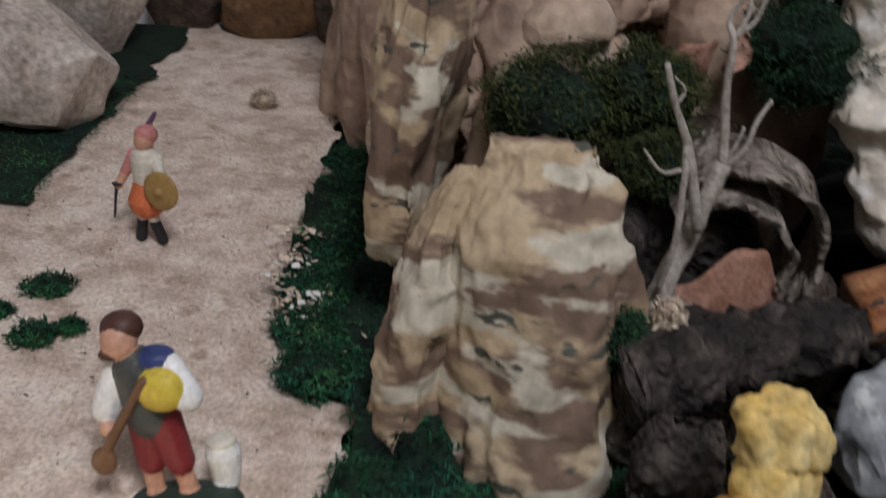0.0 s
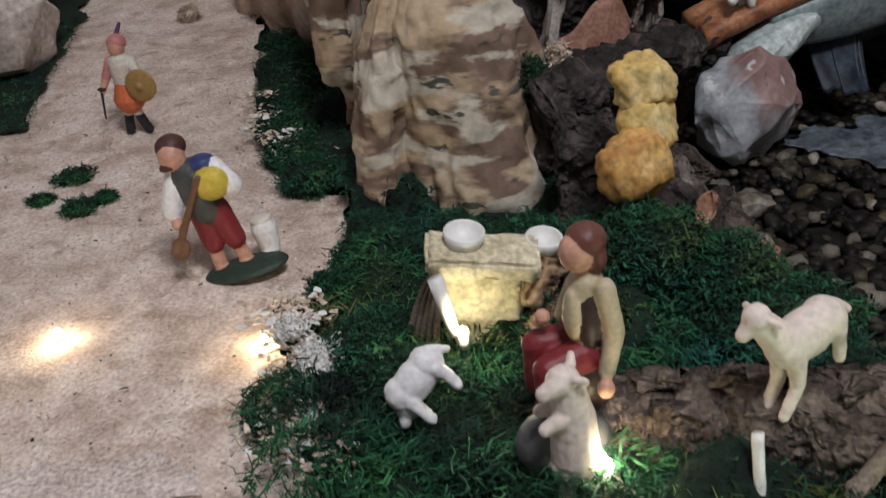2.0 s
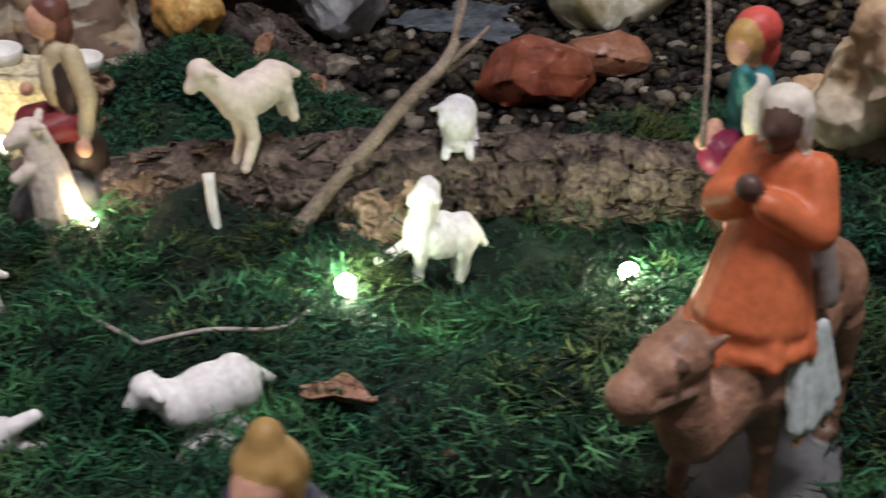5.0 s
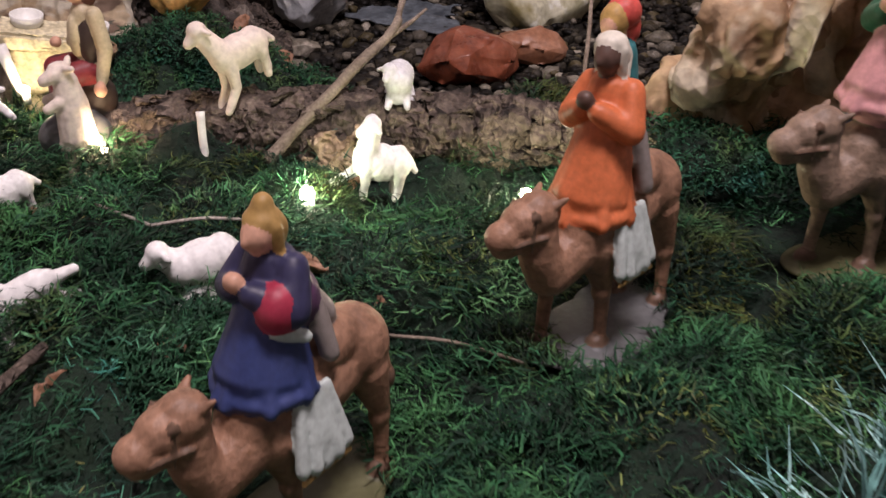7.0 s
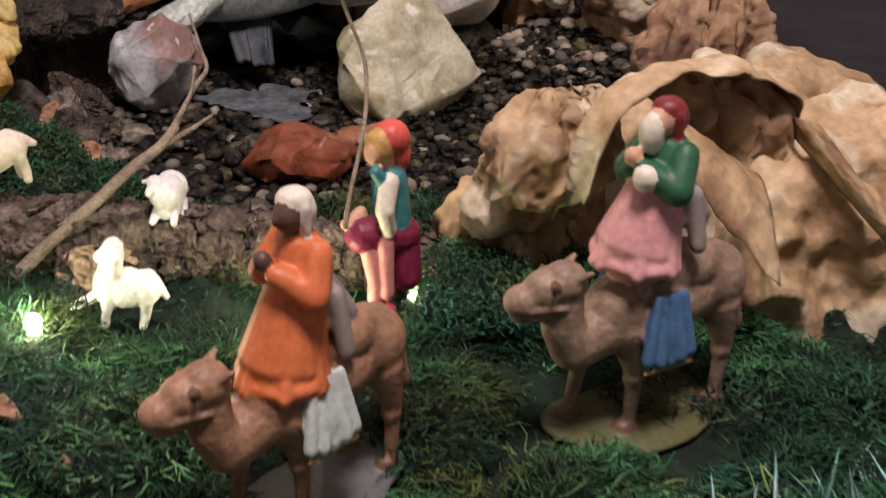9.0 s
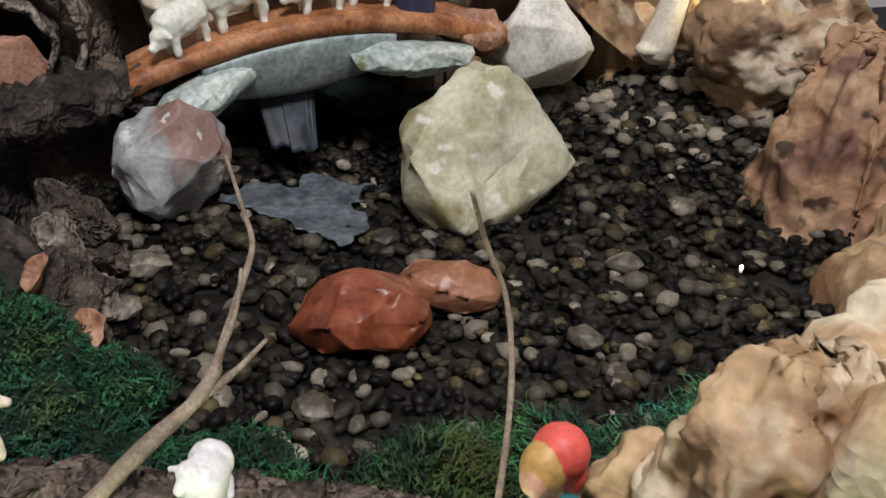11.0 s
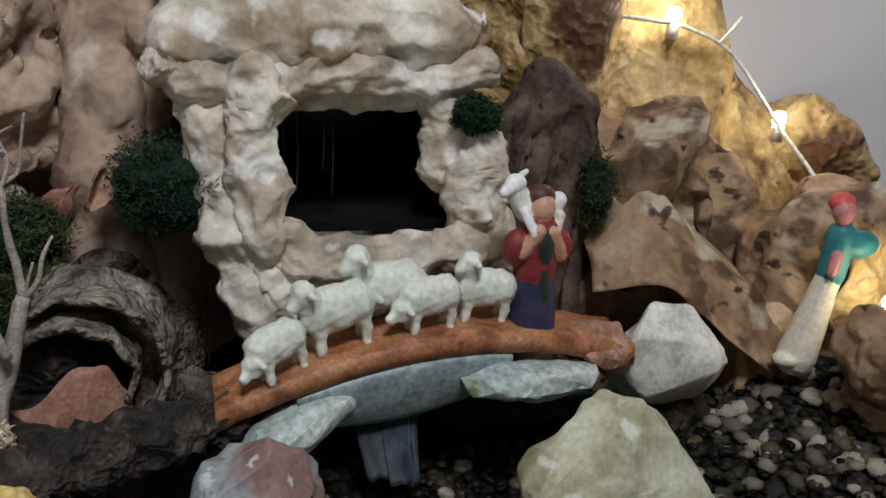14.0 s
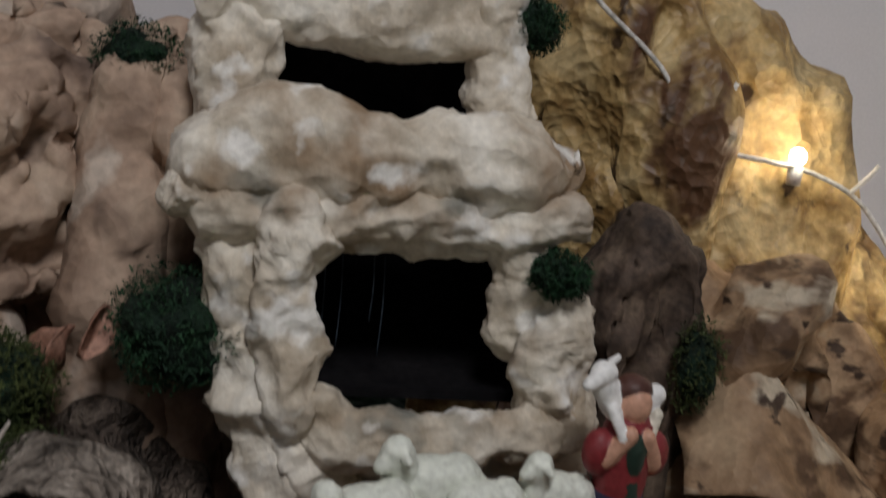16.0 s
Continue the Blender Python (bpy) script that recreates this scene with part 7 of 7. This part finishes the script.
# ---- yellow tissue ----
tissue = holder("yellow_tissue", pose(0.134, 0.420, 0.086) @ Matrix.Diagonal((0.70, 0.70, 0.76, 1)), "crumpled yellow and orange tissue paper on the bark", "tissue paper")
bm = bmesh.new()
blob(bm, (0, 0, 0), (0.036, 0.031, 0.031), 4, seed=3, amp=0.25, freq=1.3)
relief(bm, 34, 0.0065, 81, tall=0.5)
ob = part("crumple", bm, ORANGETISSUE, tissue, "rounded orange lower bundle")
ob.matrix_basis = pose(-0.008, -0.010, 0.012)
bm = bmesh.new()
blob(bm, (0, 0, 0), (0.027, 0.026, 0.034), 4, seed=8, amp=0.3, freq=1.6)
relief(bm, 34, 0.0065, 81, tall=0.5)
ob = part("crumple", bm, YELLOWPAPER, tissue, "pale yellow crumpled middle")
ob.matrix_basis = pose(0.010, 0.012, 0.040)
bm = bmesh.new()
blob(bm, (0, 0, 0), (0.030, 0.024, 0.024), 4, seed=11, amp=0.35, freq=1.8)
relief(bm, 34, 0.0065, 81, tall=0.5)
ob = part("crumple", bm, YELLOWPAPER, tissue, "pale yellow flaring top")
ob.matrix_basis = pose(0.010, 0.020, 0.074, 0, 12, 0)

# ---- stone hearth with cups ----
hearth = holder("stone_hearth", pose(0.012, 0.352, 0.0), "little cream stone hearth lit from inside", "hearth")
def worn_block(sx, sy, sz, seed):
    """A roughly hewn block with rounded, chipped edges."""
    bm = box_bm(-sx, -sy, -sz, sx, sy, sz)
    bmesh.ops.bevel(bm, geom=bm.edges[:], offset=min(sx, sy, sz) * 0.35, segments=2, affect="EDGES")
    bmesh.ops.triangulate(bm, faces=bm.faces[:])
    for _ in range(4):
        bmesh.ops.subdivide_edges(bm, edges=[e for e in bm.edges if e.calc_length() > 0.004], cuts=1)
        bmesh.ops.triangulate(bm, faces=[f for f in bm.faces if len(f.verts) > 3])
    relief(bm, 60, 0.0016, seed, octaves=3)
    return bm


for name, size, where, material in (("slab", (0.034, 0.016, 0.0070), (0.006, -0.006, 0.083, 10, 9, -6), CREAM), ("wall_plate", (0.025, 0.006, 0.019), (0.004, -0.004, 0.056, 4, 4, -4), CREAM), ("hearth_stone", (0.020, 0.016, 0.026), (0.0, 0.012, 0.040, 0, 0, 0), CREAM),
                                    ("hearth_stone", (0.010, 0.010, 0.013), (0.038, -0.006, 0.058, 10, 30, 20), KRAFTBROWN), ("hearth_stone", (0.012, 0.010, 0.010), (0.044, -0.010, 0.038, 20, -15, 40), KRAFTBROWN), ("hearth_stone", (0.009, 0.010, 0.008), (0.034, -0.014, 0.028, 0, 15, 10), KRAFTBROWN),
                                    ("hearth_stone", (0.013, 0.011, 0.010), (0.044, 0.000, 0.066, 14, 24, 30), KRAFTBROWN)):
    ob = part(name, worn_block(*size, int(where[0] * 9000) + 640), material, hearth, "flat cream stone slab" if name == "slab" else "")
    ob.matrix_basis = pose(*where)
for k in range(5):
    c = [(-0.030 - 0.004 * k, -0.016 + 0.006 * k, 0.018), (-0.024 - 0.002 * k, -0.010 + 0.006 * k, 0.05), (-0.016, -0.004 + 0.005 * k, 0.074)]
    part("stick", tube(bmesh.new(), curve_pts(c, 4), 0.0022, 7, 0.3, k), TWIG, hearth)
part("post", tube(bmesh.new(), [(-0.016, -0.026, 0.044), (-0.020, -0.027, 0.064), (-0.024, -0.026, 0.084)], [0.0034, 0.0042, 0.005], 10), PLASTICWHITE, hearth, "white upright post")


def cup(x, y, z, r, label):
    bm = bmesh.new()
    prof = [(0.55, 0), (0.8, 0.12), (0.95, 0.5), (1.0, 0.95), (0.92, 1.0), (0.85, 0.92), (0.75, 0.4), (0.1, 0.25)]
    rings = [[bm.verts.new((r * a * math.cos(2 * math.pi * k / 20), r * a * math.sin(2 * math.pi * k / 20), r * 0.9 * h)) for k in range(20)] for a, h in prof]
    for q, w in zip(rings, rings[1:]):
        for k in range(20):
            bm.faces.new((q[k], q[(k + 1) % 20], w[(k + 1) % 20], w[k]))
    bm.faces.new(rings[0][::-1])
    bm.faces.new(rings[-1])
    return thing("cup", bm, PLASTICWHITE, pose(x, y, z, 8, 6, 0), label, "cup", "white cups")


cup(0.008, 0.350, 0.0895, 0.0125, "small white cup standing on the hearth slab")
cup(0.056, 0.354, 0.0770, 0.0115, "small white cup beside the hearth")
stone("cup_stone", 0.060, 0.366, 0.040, (0.022, 0.016, 0.022), 611, BARK, "brown stone beside the hearth")


# ---- fairy lights ----
def led(x, y, z, material, watts, colour, r=0.0032, label="small glowing fairy light in the moss"):
    ob = holder("fairy_light", pose(x, y, z), label, "fairy light", "fairy lights")
    bm = bmesh.new()
    blob(bm, (0, 0, 0), (r, r, r * 1.1), 2)
    part("bulb", bm, material, ob)
    part("socket", tube(bmesh.new(), [(0, 0, -r * 1.1), (0, 0, -r * 3.2)], [r * 0.9, r * 0.8], 10), CABLE, ob)
    data = bpy.data.lights.new("fairy_glow", "POINT")
    data.energy, data.color, data.shadow_soft_size = watts, colour, 0.004
    lo = new("fairy_glow", data)
    lo.location = (x, y - r * 1.6, z + r * 2.6)


WARM, GREENISH = (1.0, 0.83, 0.5), (0.92, 1.0, 0.66)
led(0.053, 0.196, 0.044, BULB, 0.09, WARM, 0.0046)
led(0.172, 0.086, 0.041, WARMGREEN, 0.19, (0.80, 1.0, 0.66), 0.0050)
led(0.312, 0.070, 0.026, WARMGREEN, 0.26, GREENISH, 0.0050)
led(0.400, 0.095, 0.024, WARMGREEN, 0.05, GREENISH, 0.0034)
led(-0.275, 0.448, 0.010, BULB, 0.05, WARM, 0.0035, "small glowing fairy light half buried in sawdust")
led(-0.128, 0.404, 0.009, BULB, 0.07, WARM, 0.0030, "small glowing fairy light half buried in sawdust")
led(0.000, 0.318, 0.050, BULB, 0.05, (1.0, 0.93, 0.58), 0.0035, "glowing fairy light under the hearth slab")
# Tiny bulb added to glow as a white glint among the pebbles.
led(0.680, 0.380, 0.014, BULB, 0.004, WARM, 0.0016, "tiny glowing bulb added as the white glint beside the stream")
led(0.716, 0.902, 0.372, BULB, 0.15, (1.0, 0.89, 0.66), 0.0075, "glowing fairy light on the golden paper ridge")
led(0.842, 0.885, 0.270, BULB, 0.17, (1.0, 0.89, 0.66), 0.0075, "glowing fairy light on the golden paper ridge")
led(0.822, 0.655, 0.150, BULB, 0.12, WARM, 0.0050, "glowing fairy light behind a golden leaf")

string = holder("fairy_light_string", pose(0, 0, 0), "white fairy light cable hung along the ridge", "cable")
part("cable", tube(bmesh.new(), curve_pts([(0.50, 0.935, 0.52), (0.528, 0.930, 0.482), (0.587, 0.920, 0.434), (0.629, 0.910, 0.378), (0.690, 0.900, 0.366), (0.722, 0.900, 0.362), (0.770, 0.900, 0.345), (0.800, 0.895, 0.318), (0.838, 0.875, 0.262), (0.838, 0.79, 0.216), (0.81, 0.70, 0.170)], 8), 0.0022, 8), CABLE, string)
part("cable", tube(bmesh.new(), curve_pts([(0.629, 0.910, 0.378), (0.640, 0.905, 0.405), (0.648, 0.900, 0.428)], 5), 0.0022, 8), CABLE, string)
part("cable", tube(bmesh.new(), curve_pts([(0.770, 0.900, 0.345), (0.782, 0.895, 0.362), (0.788, 0.893, 0.372)], 5), 0.0022, 8), CABLE, string)

# ---- added block of no known kind, fills the dark area beyond the table ----
far_block = holder("dark_block", pose(0, 0, 0), "added dark block filling the dark area beyond the end of the table", "sofa")
bm = box_bm(1.02, 0.20, -0.80, 1.75, 1.06, 0.02)
bmesh.ops.bevel(bm, geom=bm.edges[:], offset=0.04, segments=3, affect="EDGES")
part("seat_block", bm, DARKCLOTH, far_block)

finish_figures()
